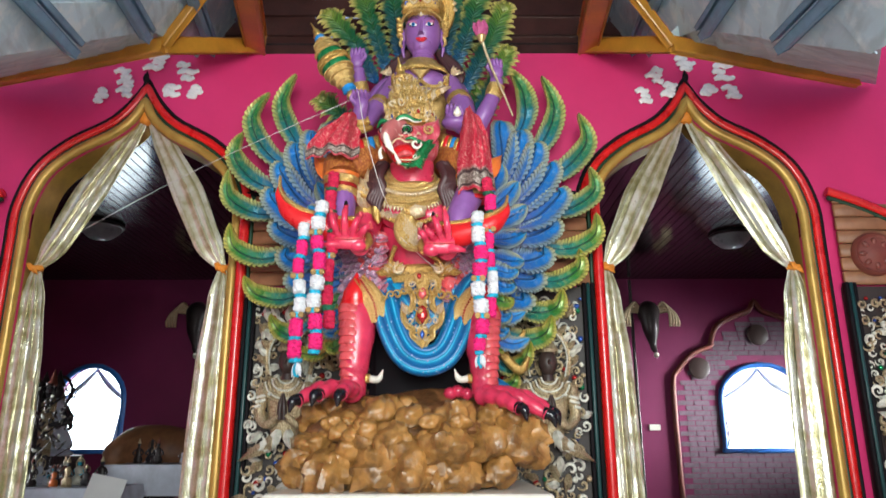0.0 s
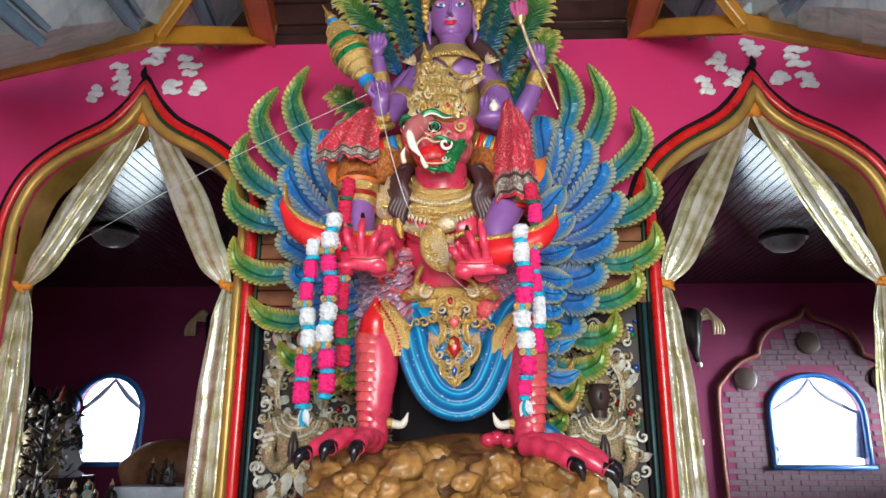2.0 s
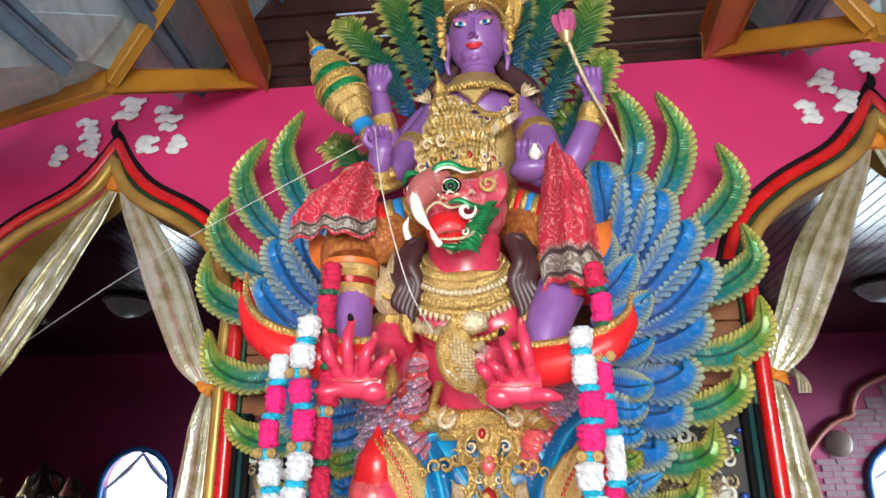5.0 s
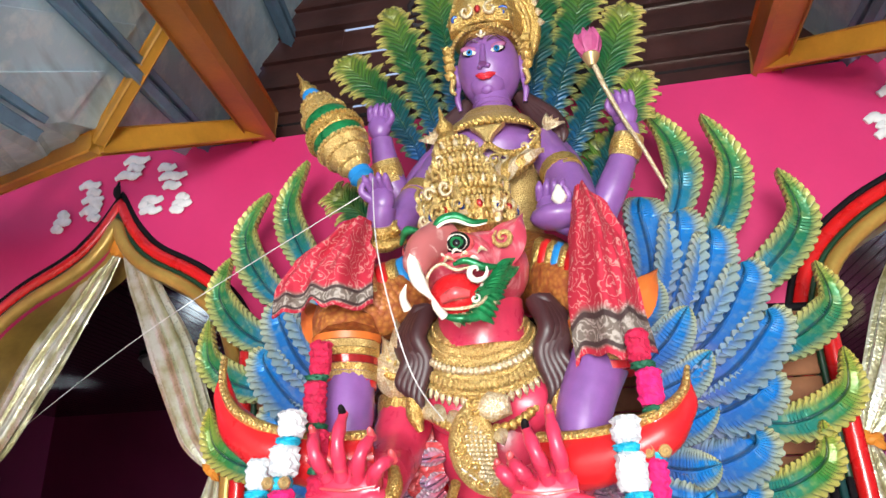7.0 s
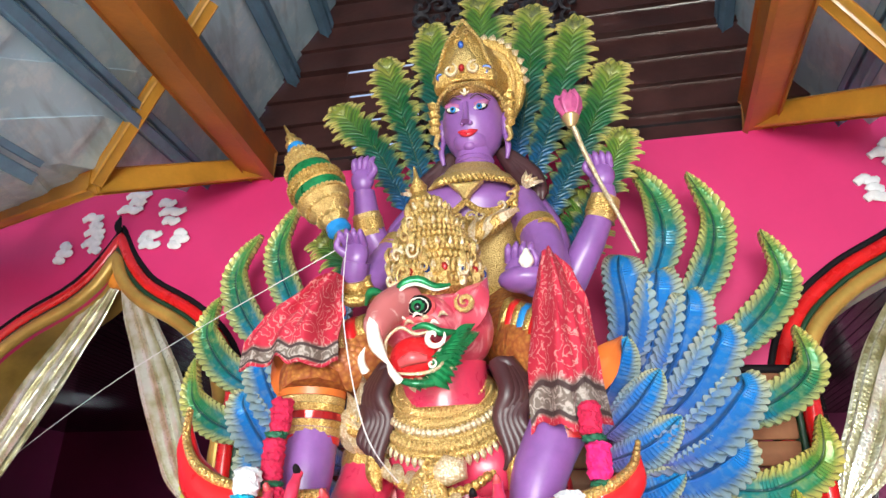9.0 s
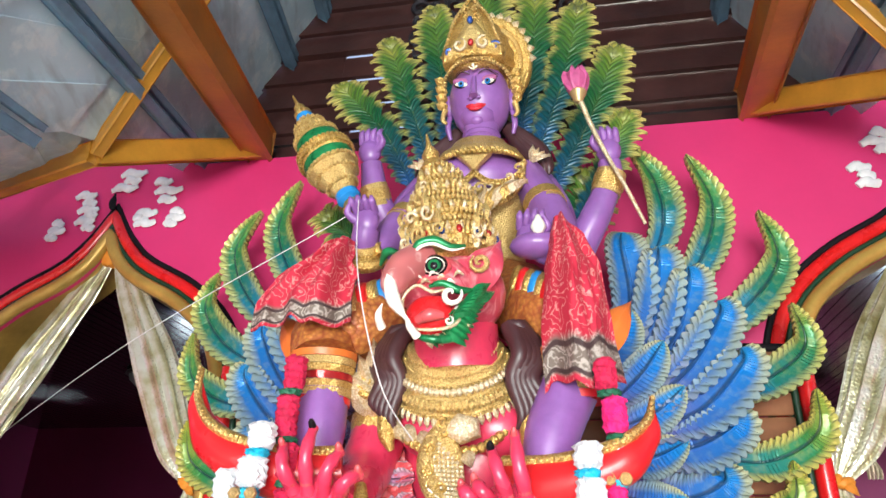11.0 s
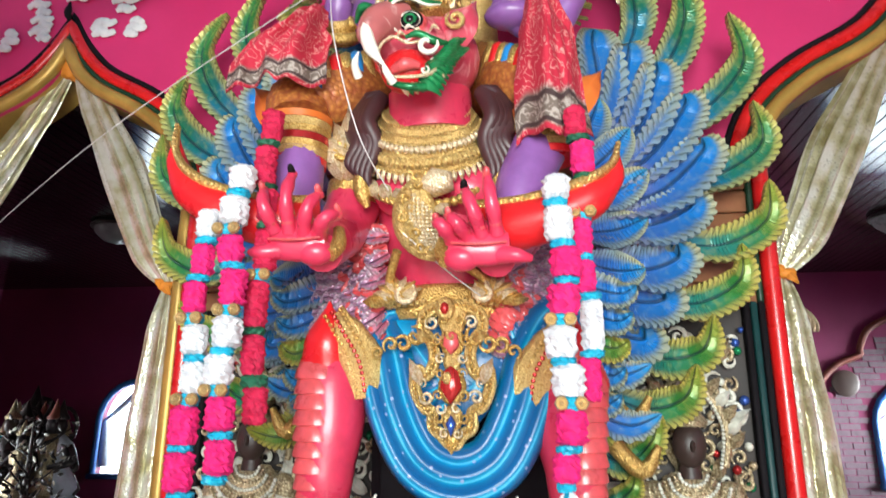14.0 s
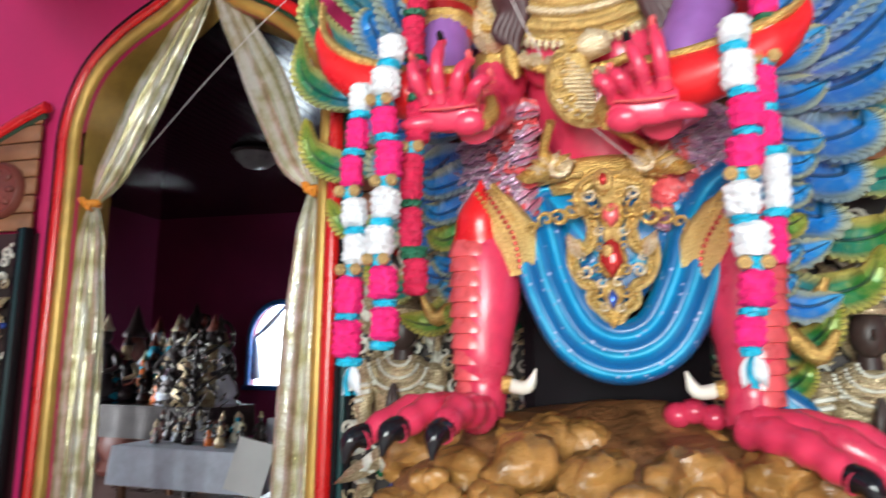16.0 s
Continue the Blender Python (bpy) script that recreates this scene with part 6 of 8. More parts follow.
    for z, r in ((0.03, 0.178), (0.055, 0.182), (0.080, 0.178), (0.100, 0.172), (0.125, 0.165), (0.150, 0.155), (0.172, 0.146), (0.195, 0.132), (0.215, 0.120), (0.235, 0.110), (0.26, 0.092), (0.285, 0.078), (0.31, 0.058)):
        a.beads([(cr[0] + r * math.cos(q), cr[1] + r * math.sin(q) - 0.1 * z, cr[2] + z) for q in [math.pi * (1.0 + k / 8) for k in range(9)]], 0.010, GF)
    for k in range(9):
        q = math.pi * (1.05 + 0.9 * k / 8)
        b0 = Vector((cr[0] + 0.172 * math.cos(q), cr[1] + 0.172 * math.sin(q), cr[2] + 0.01))
        hgt = 0.08 + 0.07 * math.sin(math.pi * k / 8)
        a.leaf(b0, b0 + Vector((-0.02 * math.cos(q), -0.10 * math.sin(q) * 0.4, hgt * 0.7)), 0.045, GP if k % 2 == 0 else GF, 0.02, 8, (math.cos(q), math.sin(q), 0))
        a.ball(b0 + Vector((0.01 * math.cos(q), 0.02 * math.sin(q), 0.05)), 0.013, MR if k % 2 else MB, 8)
    for z, r, n, h in ((0.055, 0.176, 27, 0.03), (0.125, 0.160, 25, 0.028), (0.205, 0.115, 18, 0.026), (0.27, 0.075, 12, 0.026)):
        for k in range(n):
            q = math.pi * (0.95 + 1.1 * k / (n - 1))
            b0 = Vector((cr[0] + r * math.cos(q), cr[1] + r * math.sin(q) - 0.1 * z, cr[2] + z))
            a.leaf(b0, b0 + Vector((0.010 * math.cos(q), 0.010 * math.sin(q), h)), 0.017, GF if k % 2 else GP, 0.008, 5, (math.cos(q), math.sin(q), 0))
    for s in (-1,):
        for k in range(3):
            a.leaf((cr[0] + s * 0.15, cr[1] - 0.05, cr[2] + 0.0), (cr[0] + s * (0.185 - 0.012 * k), cr[1] - 0.05, cr[2] + 0.05 + 0.03 * k), 0.04, GP, 0.02)
    # pale openwork plaque on the front of the crown
    for k, (q, z, r, sz) in enumerate(((4.25, 0.055, 0.19, 0.042), (4.05, 0.12, 0.178, 0.036), (4.45, 0.12, 0.178, 0.036), (4.25, 0.175, 0.158, 0.032), (3.8, 0.06, 0.188, 0.034), (3.65, 0.11, 0.178, 0.028), (4.68, 0.06, 0.188, 0.03), (4.25, 0.225, 0.128, 0.026), (5.45, 0.05, 0.188, 0.03), (5.75, 0.09, 0.184, 0.026))):
        a.scroll((cr[0] + r * math.cos(q), cr[1] + r * math.sin(q) - 0.02, cr[2] + z), sz * 0.72, GP if k % 3 else GF, q + k, 1 if k % 2 else -1, 1.3, 0.35, 8)
        a.leaf((cr[0] + r * math.cos(q), cr[1] + r * math.sin(q) - 0.015, cr[2] + z + 0.01), (cr[0] + r * 0.97 * math.cos(q), cr[1] + r * 0.97 * math.sin(q), cr[2] + z + 0.065), 0.03, GF, 0.014, 6, (math.cos(q), math.sin(q), 0))
    a.t = None
    make("bird_statue", a, M, None, "large painted winged bird-headed statue with gilt crown, collar and blue sash", True, "", "statue")


def build_rider_statue():
    """The purple four-armed crowned figure seated above: one plain mesh."""
    M = [PURPLE, GOLD, GOLD_FINE, GOLD_PALE, HAIR, LIPS, WHITE, BLACK, SKYBLUE, ORANGE, BODY_RED, FEATHER_FAN, MIRROR_BLUE, MIRROR_RED, GREEN, LID, THIGH_CLOTH]
    PU, GD, GF, GP, HR, LI, WH, BK, SB, OR, RD, FF, MB, MR, GN, LD, TC = range(17)
    a = Acc()
    a.tube([(-0.15, 4.0, 2.68), (-0.15, 4.0, 2.88), (-0.15, 3.99, 3.06), (-0.145, 3.98, 3.20), (-0.135, 3.96, 3.29), (-0.125, 3.94, 3.33)], [0.19, 0.155, 0.165, 0.20, 0.14, 0.075], PU, 24, 5, 0.72)
    a.tube([(-0.125, 3.94, 3.30), (-0.125, 3.93, 3.42)], [0.07, 0.068], PU, 18, 3)
    for z in (3.345, 3.365):
        a.tube([(-0.125 + 0.071 * math.cos(q), 3.935 + 0.071 * math.sin(q), z) for q in [math.pi * k / 8 for k in range(17)]], [0.004] * 17, PU, 6, 1)
    a.t = Matrix.Translation((-0.125, 3.975, 3.385)) @ pose(0, 0, 0, 18, 0, -2) @ Matrix.Translation((0.125, -3.93, -3.38))
    # head
    a.ball((-0.125, 3.92, 3.525), (0.118, 0.115, 0.155), PU, 26)
    a.ball((-0.127, 3.872, 3.455), (0.072, 0.064, 0.062), PU, 20)
    a.ball((-0.128, 3.832, 3.426), (0.027, 0.022, 0.021), PU, 14)
    a.tube([(-0.128, 3.812, 3.585), (-0.130, 3.795, 3.535), (-0.130, 3.783, 3.505)], [0.009, 0.012, 0.016], PU, 12)
    for s in (-1, 1):
        a.ball((-0.130 + s * 0.015, 3.80, 3.503), (0.010, 0.012, 0.009), PU, 10)
        a.tube([(-0.128 + s * 0.036, 3.816, 3.477), (-0.129 + s * 0.014, 3.799, 3.473), (-0.129, 3.796, 3.469)], [0.003, 0.007, 0.006], LI, 8)
        a.tube([(-0.128 + s * 0.034, 3.815, 3.474), (-0.129 + s * 0.014, 3.799, 3.461), (-0.129, 3.796, 3.459)], [0.002, 0.0075, 0.008], LI, 8)
        ex = -0.128 + s * 0.050
        a.ball((ex, 3.822, 3.563), (0.030, 0.014, 0.0135), BK, 14, (0, -s * 8, 0))
        a.ball((ex, 3.818, 3.563), (0.0265, 0.013, 0.0108), WH, 14, (0, -s * 8, 0))
        a.ball((ex, 3.808, 3.563), (0.012, 0.007, 0.012), SB, 12)
        a.ball((ex, 3.803, 3.563), (0.006, 0.004, 0.006), BK, 10)
        a.tube([(-0.128 + s * 0.016, 3.812, 3.597), (-0.128 + s * 0.048, 3.814, 3.611), (-0.128 + s * 0.086, 3.847, 3.590)], [0.0015, 0.0034, 0.001], HR, 6)
        a.tube([(-0.128 + s * 0.014, 3.815, 3.607), (-0.128 + s * 0.048, 3.817, 3.620), (-0.128 + s * 0.088, 3.852, 3.599)], [0.001, 0.0014, 0.001], HR, 6)
        a.ball((ex + s * 0.002, 3.824, 3.577), (0.034, 0.013, 0.014), LD, 14, (0, -s * 10, 0))
        a.ball((-0.125 + s * 0.122, 3.93, 3.515), (0.018, 0.03, 0.052), PU, 12)
        a.tube([(-0.125 + s * 0.122, 3.92, 3.47), (-0.125 + s * 0.13, 3.91, 3.43), (-0.125 + s * 0.122, 3.91, 3.38)], [0.010, 0.012, 0.008], PU, 8)
        a.tube([(-0.125 + s * 0.135, 3.90, 3.50), (-0.125 + s * 0.145, 3.89, 3.46), (-0.125 + s * 0.13, 3.885, 3.44)], [0.012, 0.01, 0.006], GF, 8)
        # hair over the shoulders
        for k in range(4):
            a.tube([(-0.125 + s * 0.10, 3.97, 3.42), (-0.125 + s * (0.15 + 0.02 * k), 3.93, 3.32), (-0.125 + s * (0.20 + 0.015 * k), 3.88, 3.24), (-0.125 + s * (0.185 + 0.02 * k), 3.86, 3.14 + 0.02 * k)], [0.03, 0.03, 0.022, 0.005], HR, 8)
    a.tube([(-0.145, 3.803, 3.625), (-0.128, 3.80, 3.612), (-0.111, 3.803, 3.625)], [0.003, 0.005, 0.003], GP, 6)
    a.ball((-0.128, 3.803, 3.628), (0.006, 0.004, 0.010), WH, 8)
    # crown: low domed cap, front leaf and a round gilt fan behind
    a.lathe((-0.122, 3.945, 3.640), [(0.124, -0.015), (0.136, 0.0), (0.130, 0.02), (0.140, 0.035), (0.132, 0.06), (0.138, 0.075), (0.118, 0.115), (0.120, 0.13), (0.092, 0.165), (0.09, 0.18), (0.055, 0.21), (0.05, 0.225), (0.006, 0.26)], GD, 30, 1.0, 1.0)
    pl = Matrix.Translation((-0.128, 3.822, 3.640)) @ pose(0, 0, 0, -16)
    a.plate([(-0.115, 0.0), (-0.12, 0.05), (-0.095, 0.09), (-0.085, 0.14), (-0.06, 0.20), (0.0, 0.29), (0.06, 0.20), (0.085, 0.14), (0.095, 0.09), (0.12, 0.05), (0.115, 0.0), (0.06, 0.012), (0.0, 0.02), (-0.06, 0.012)], 0.04, GD, pl, 0.03)
    a.plate([(-0.05, 0.04), (-0.055, 0.10), (0.0, 0.20), (0.055, 0.10), (0.05, 0.04)], 0.03, GF, Matrix.Translation((-0.128, 3.795, 3.645)) @ pose(0, 0, 0, -16), 0.02)
    for s in (-1, 1):
        a.scroll((-0.128 + s * 0.045, 3.785, 3.705), 0.028, GP, 1.2, s, 1.2, 0.3, 8)
        a.scroll((-0.128 + s * 0.085, 3.80, 3.69), 0.022, MB, 0.4, s, 1.1, 0.3, 8)
        a.beads([(-0.128 + s * 0.004, 3.80, 3.652), (-0.128 + s * 0.06, 3.81, 3.642), (-0.128 + s * 0.110, 3.855, 3.62), (-0.128 + s * 0.132, 3.90, 3.575), (-0.128 + s * 0.138, 3.93, 3.49)], 0.010, GF, 1.6)
        a.beads([(-0.128 + s * 0.118, 3.82, 3.68), (-0.128 + s * 0.090, 3.82, 3.75), (-0.128 + s * 0.062, 3.835, 3.83), (-0.128, 3.86, 3.925)], 0.009, GF, 1.6)
        for k in range(4):
            a.leaf((-0.125 + s * 0.128, 3.90, 3.60 - 0.03 * k), (-0.125 + s * 0.165, 3.90, 3.63 - 0.035 * k), 0.035, GD, 0.015, 6, (s * 0.5, -0.85, 0))
    for k in range(6):
        zz = 0.03 + 0.038 * k
        for s in (-1, 1):
            for q in range(3 - k // 2):
                a.scroll((-0.128 + s * (0.016 + 0.030 * q), 3.782 + 0.26 * zz + 0.010 * q, 3.645 + zz), 0.016, GF if (k + q) % 2 else GD, 1.0 + k + q, s, 1.3, 0.4, 6)
    for zz, w in ((0.012, 0.112), (0.026, 0.114)):
        a.beads([(-0.128 + w * v, 3.792 + 0.05 * v * v, 3.640 + zz) for v in (-1, -0.5, 0, 0.5, 1)], 0.006, GF, 1.7)
    a.ball((-0.128, 3.772, 3.705), (0.012, 0.01, 0.015), MR, 10)
    a.ball((-0.128, 3.79, 3.80), (0.012, 0.01, 0.015), MB, 10)
    for rr, tr, m in ((1.0, 0.024, GD), (0.86, 0.016, GF), (0.72, 0.018, GD), (0.56, 0.016, GF)):
        nim = [Vector((-0.085 + 0.145 * rr * math.cos(q), 3.99, 3.695 + 0.175 * rr * math.sin(q))) for q in [2 * math.pi * k / 24 for k in range(25)]]
        a.tube(nim, [tr] * 25, m, 8, 1)
    a.plate([(0.14 * math.cos(2 * math.pi * k / 24), 0.17 * math.sin(2 * math.pi * k / 24)) for k in range(24)], 0.03, GD, Matrix.Translation((-0.085, 4.01, 3.695)), 0.01)
    for k in range(16):
        q = math.pi * k / 15
        c = Vector((-0.085 + 0.15 * math.cos(q), 3.985, 3.695 + 0.18 * math.sin(q)))
        a.leaf(c, c + Vector((0.035 * math.cos(q), 0, 0.035 * math.sin(q))), 0.03, GP, 0.012, 5)
    a.t = None
    # collar, breast ornament, belt
    a.lathe((-0.135, 3.975, 3.225), [(0.172, 0.048), (0.176, 0.054), (0.166, 0.066), (0.155, 0.08), (0.12, 0.10), (0.105, 0.12), (0.09, 0.13)], GF, 36, 0.94, 0.84, (14, 0, 0))
    for z, r in ((3.262, 0.190), (3.271, 0.181), (3.281, 0.170), (3.290, 0.158), (3.300, 0.145), (3.312, 0.130), (3.324, 0.114)):
        a.beads([(-0.135 + r * 0.86 * math.cos(q), 3.965 + r * 0.84 * math.sin(q), z + 0.22 * r * math.sin(q)) for q in [math.pi * (1.02 + 0.96 * k / 10) for k in range(11)]], 0.010, GD)
    a.plate([(-0.137, 3.125), (-0.115, 3.17), (-0.075, 3.21), (-0.20, 3.21), (-0.16, 3.17)], 0.02, GF, Matrix.Translation((0, 3.815, 0)), 0.012)
    for s in (-1, 1):
        rim = [(-0.137, 3.806, 3.135), (-0.137 + s * 0.045, 3.812, 3.10), (-0.137 + s * 0.10, 3.835, 3.105), (-0.137 + s * 0.15, 3.868, 3.15), (-0.137 + s * 0.172, 3.90, 3.22)]
        a.tube(rim, [0.012] * 5, GF, 8)
        a.beads([(x, y - 0.012, z) for x, y, z in rim], 0.007, GD, 1.7)
        for k in range(5):
            a.scroll((-0.137 + s * (0.02 + 0.033 * k), 3.803 + 0.012 * k, 3.07 + 0.006 * k * k), 0.022, GP if k % 2 else GF, k * 1.1, s, 1.2, 0.4, 7)
    for s in (-1, 1):
        a.beads([(-0.14 + s * 0.02, 3.80, 2.98), (-0.14 + s * 0.10, 3.815, 3.02), (-0.14 + s * 0.16, 3.85, 3.10), (-0.14 + s * 0.17, 3.875, 3.20)], 0.014, GD, 1.5, 8)
        for k in range(6):
            a.leaf((-0.14 + s * 0.018 * k, 3.80, 2.92 + 0.022 * k), (-0.14 + s * (0.036 * k + 0.01), 3.80, 3.06 + 0.004 * k), 0.045, GP if k % 2 else GD, 0.025)
    a.tube([(-0.15, 4.0, 2.84), (-0.15, 3.995, 2.96), (-0.148, 3.988, 3.05), (-0.146, 3.985, 3.105)], [0.172, 0.168, 0.176, 0.186], GF, 30, 4, 0.74)
    a.ball((-0.14, 3.80, 2.955), (0.022, 0.015, 0.03), MR, 10)
    a.lathe((-0.15, 4.0, 2.74), [(0.17, 0), (0.18, 0.03), (0.17, 0.07), (0.175, 0.1), (0.16, 0.12)], GD, 28, 1, 0.75)
    # arms: two raised behind, two forward
    def arm(pts, rads, bands):
        a.tube(pts, rads, PU, 16, 5)
        q, _ = smooth(pts, [1] * len(pts), 8)
        for f, r in bands:
            i = int(f * (len(q) - 1))
            d = (q[min(i + 1, len(q) - 1)] - q[i - 1]).normalized()
            for o, m, k in ((-0.03, GF, 0.94), (-0.01, GD, 1.0), (0.012, GD, 1.0), (0.032, GF, 0.94)):
                a.tube([q[i] + d * (o - 0.011), q[i] + d * (o + 0.011)], [r * k, r * k], m, 16, 2)

    def hand_form(c, up, curl, s):
        c = Vector(c)
        a.ball(c, (0.045, 0.032, 0.052), PU, 14)
        for k in range(4):
            b0 = c + Vector((-0.03 + 0.02 * k, -0.005, 0.03))
            t = b0 + Vector((0.004 * (k - 1.5) + s * 0.01, -0.02 * curl, up * (0.062 - 0.006 * abs(k - 1.5))))
            a.tube([b0, b0.lerp(t, 0.55) + Vector((0, -0.015, 0)), t + Vector((0, 0.0, 0))], [0.013, 0.012, 0.006], PU, 8)
        a.tube([c + Vector((s * 0.03, -0.01, 0.0)), c + Vector((s * 0.055, -0.03, 0.02)), c + Vector((s * 0.045, -0.045, 0.05))], [0.016, 0.013, 0.006], PU, 8)

    arm([(-0.30, 4.00, 3.24), (-0.40, 4.02, 3.14), (-0.46, 3.97, 3.02), (-0.51, 3.90, 3.10), (-0.53, 3.86, 3.24)], [0.07, 0.068, 0.062, 0.052, 0.04], ((0.80, 0.056),))
    hand_form((-0.535, 3.85, 3.285), 1, 0.6, 1)
    arm([(-0.29, 3.98, 3.20), (-0.37, 3.90, 3.04), (-0.45, 3.78, 2.86), (-0.49, 3.74, 2.80)], [0.075, 0.068, 0.060, 0.050], ((0.45, 0.07),))
    arm([(-0.49, 3.74, 2.80), (-0.485, 3.70, 2.84), (-0.475, 3.68, 2.88)], [0.05, 0.046, 0.045], ((0.15, 0.058),))
    hand_form((-0.475, 3.67, 2.90), 0.7, 2.2, -1)
    a.tube([(-0.55, 3.71, 2.79), (-0.51, 3.68, 2.75), (-0.45, 3.69, 2.75), (-0.42, 3.73, 2.78)], [0.016, 0.018, 0.018, 0.016], GD, 8)
    arm([(0.03, 4.00, 3.24), (0.13, 4.02, 3.08), (0.17, 3.98, 2.86), (0.25, 3.93, 2.95), (0.325, 3.91, 3.11), (0.335, 3.90, 3.19)], [0.07, 0.068, 0.062, 0.054, 0.046, 0.04], ((0.80, 0.056),))
    hand_form((0.335, 3.895, 3.235), 1, 0.6, -1)
    arm([(0.03, 3.98, 3.20), (0.10, 3.90, 3.04), (0.15, 3.78, 2.84), (0.12, 3.70, 2.78), (0.07, 3.67, 2.79)], [0.075, 0.07, 0.062, 0.058, 0.05], ((0.28, 0.074),))
    hand_form((0.055, 3.66, 2.80), 0.9, 1.2, 1)
    a.ball((0.075, 3.655, 2.77), (0.085, 0.06, 0.04), PU, 16)
    for s, x in ((-1, -0.33), (1, 0.06)):
        for k in range(4):
            a.leaf((x, 3.92, 3.23), (x + s * (0.01 + 0.02 * k), 3.90, 3.285 - 0.016 * k), 0.024, GP, 0.014)
    # lap cloth, knees with gilt cuffs, legs hanging into pointed shoes
    for s, hx, kn, an in ((-1, -0.27, (-0.57, 3.66, 2.50), (-0.55, 3.60, 2.13)), (1, -0.03, (0.17, 3.68, 2.50), (0.07, 3.60, 2.10))):
        a.tube([(hx, 3.98, 2.72), Vector((hx, 3.9, 2.70)).lerp(Vector(kn), 0.55), Vector(kn) + Vector((0, 0.01, 0.02)), (kn[0], kn[1] - 0.02, kn[2] - 0.06)], [0.14, 0.115, 0.10, 0.098], TC, 18, 5, ripple=lambda u, th: 1 + 0.03 * math.cos(9 * th))
        for k in range(7):
            z0 = kn[2] - 0.055 - 0.022 * k
            a.tube([(kn[0], kn[1] - 0.02, z0), (kn[0], kn[1] - 0.02, z0 - 0.02)], [0.102 - 0.002 * k, 0.10 - 0.002 * k], (OR, GF, GD, MR, GD, GF, RD)[k], 22, 2, 0.92)
        a.tube([(kn[0], kn[1] - 0.01, kn[2] - 0.12), (Vector(kn).lerp(Vector(an), 0.7)), an], [0.083, 0.075, 0.06], PU, 18, 4)
        for k in range(9):
            q = Vector((hx, 3.84, 2.74)).lerp(Vector(kn) + Vector((0, -0.02, 0.09)), 0.2 + 0.095 * k)
            a.tube([q + Vector((0.0, 0.02, 0.05)), q + Vector((0.0, -0.06, 0.0)), q + Vector((-s * 0.03, -0.05, -0.09))], [0.02, 0.024, 0.016], (GD, RD, GD, SB, GD, RD, GF, SB, GD)[k], 8)
        # flared orange cape edge
        a.leaf((kn[0] + s * 0.04, kn[1], kn[2] - 0.08), (kn[0] + s * 0.17, kn[1] + 0.05, kn[2] + 0.10), 0.10, OR, 0.03, 8, (s * 0.2, -0.97, 0))
    SH = [[(-0.875, 3.50, 2.35), (-0.865, 3.50, 2.26), (-0.80, 3.49, 2.17), (-0.70, 3.50, 2.115), (-0.58, 3.53, 2.09), (-0.46, 3.56, 2.10)],
          [(0.345, 3.50, 2.235), (0.325, 3.50, 2.17), (0.26, 3.49, 2.11), (0.17, 3.50, 2.075), (0.07, 3.53, 2.06), (-0.03, 3.56, 2.07)]]
    for pts in SH:
        a.tube(pts, [0.005, 0.03, 0.052, 0.062, 0.068, 0.06], RD, 16, 6)
        rim = [Vector(p) + Vector((0, -0.035 * min(1, i / 2), (0.028, 0.035, 0.045, 0.052, 0.056, 0.05)[i])) for i, p in enumerate(pts)]
        a.tube(rim, [0.007, 0.012, 0.015, 0.016, 0.016, 0.016], GD, 8, 5)
        a.beads([p + Vector((0, -0.012, 0.0)) for p in rim], 0.008, GF, 1.8)
    # fan of feathers behind the head
    FAN = [((-0.44, 4.14, 3.30), (-0.60, 4.18, 3.62), (-0.79, 4.20, 3.86), 0.085), ((-0.36, 4.15, 3.36), (-0.48, 4.19, 3.75), (-0.585, 4.21, 4.10), 0.085),
           ((-0.28, 4.16, 3.45), (-0.34, 4.20, 3.9), (-0.375, 4.22, 4.27), 0.09), ((-0.14, 4.18, 3.6), (-0.14, 4.22, 4.05), (-0.145, 4.24, 4.42), 0.11),
           ((0.0, 4.16, 3.45), (0.07, 4.20, 3.9), (0.10, 4.22, 4.30), 0.095), ((0.06, 4.15, 3.36), (0.20, 4.19, 3.8), (0.29, 4.21, 4.19), 0.09),
           ((0.12, 4.14, 3.20), (0.30, 4.18, 3.58), (0.43, 4.20, 3.91), 0.09), ((0.18, 4.13, 3.0), (0.34, 4.16, 3.32), (0.44, 4.18, 3.56), 0.075),
           ((-0.50, 4.10, 2.95), (-0.66, 4.14, 3.06), (-0.80, 4.16, 3.19), 0.075), ((0.16, 4.14, 2.9), (0.24, 4.18, 3.1), (0.26, 4.2, 3.3), 0.10)]
    for p0, p1, p2, w in FAN:
        a.plume([p0, p1, p2], w * 1.08, FF, (0, -1, 0.15), 17, int(900 * p2[2] + 77 * p2[0]))
    make("rider_statue", a, M, None, "purple four-armed crowned seated statue with a green feather fan", True, "", "statue")


build_bird_statue()
build_rider_statue()


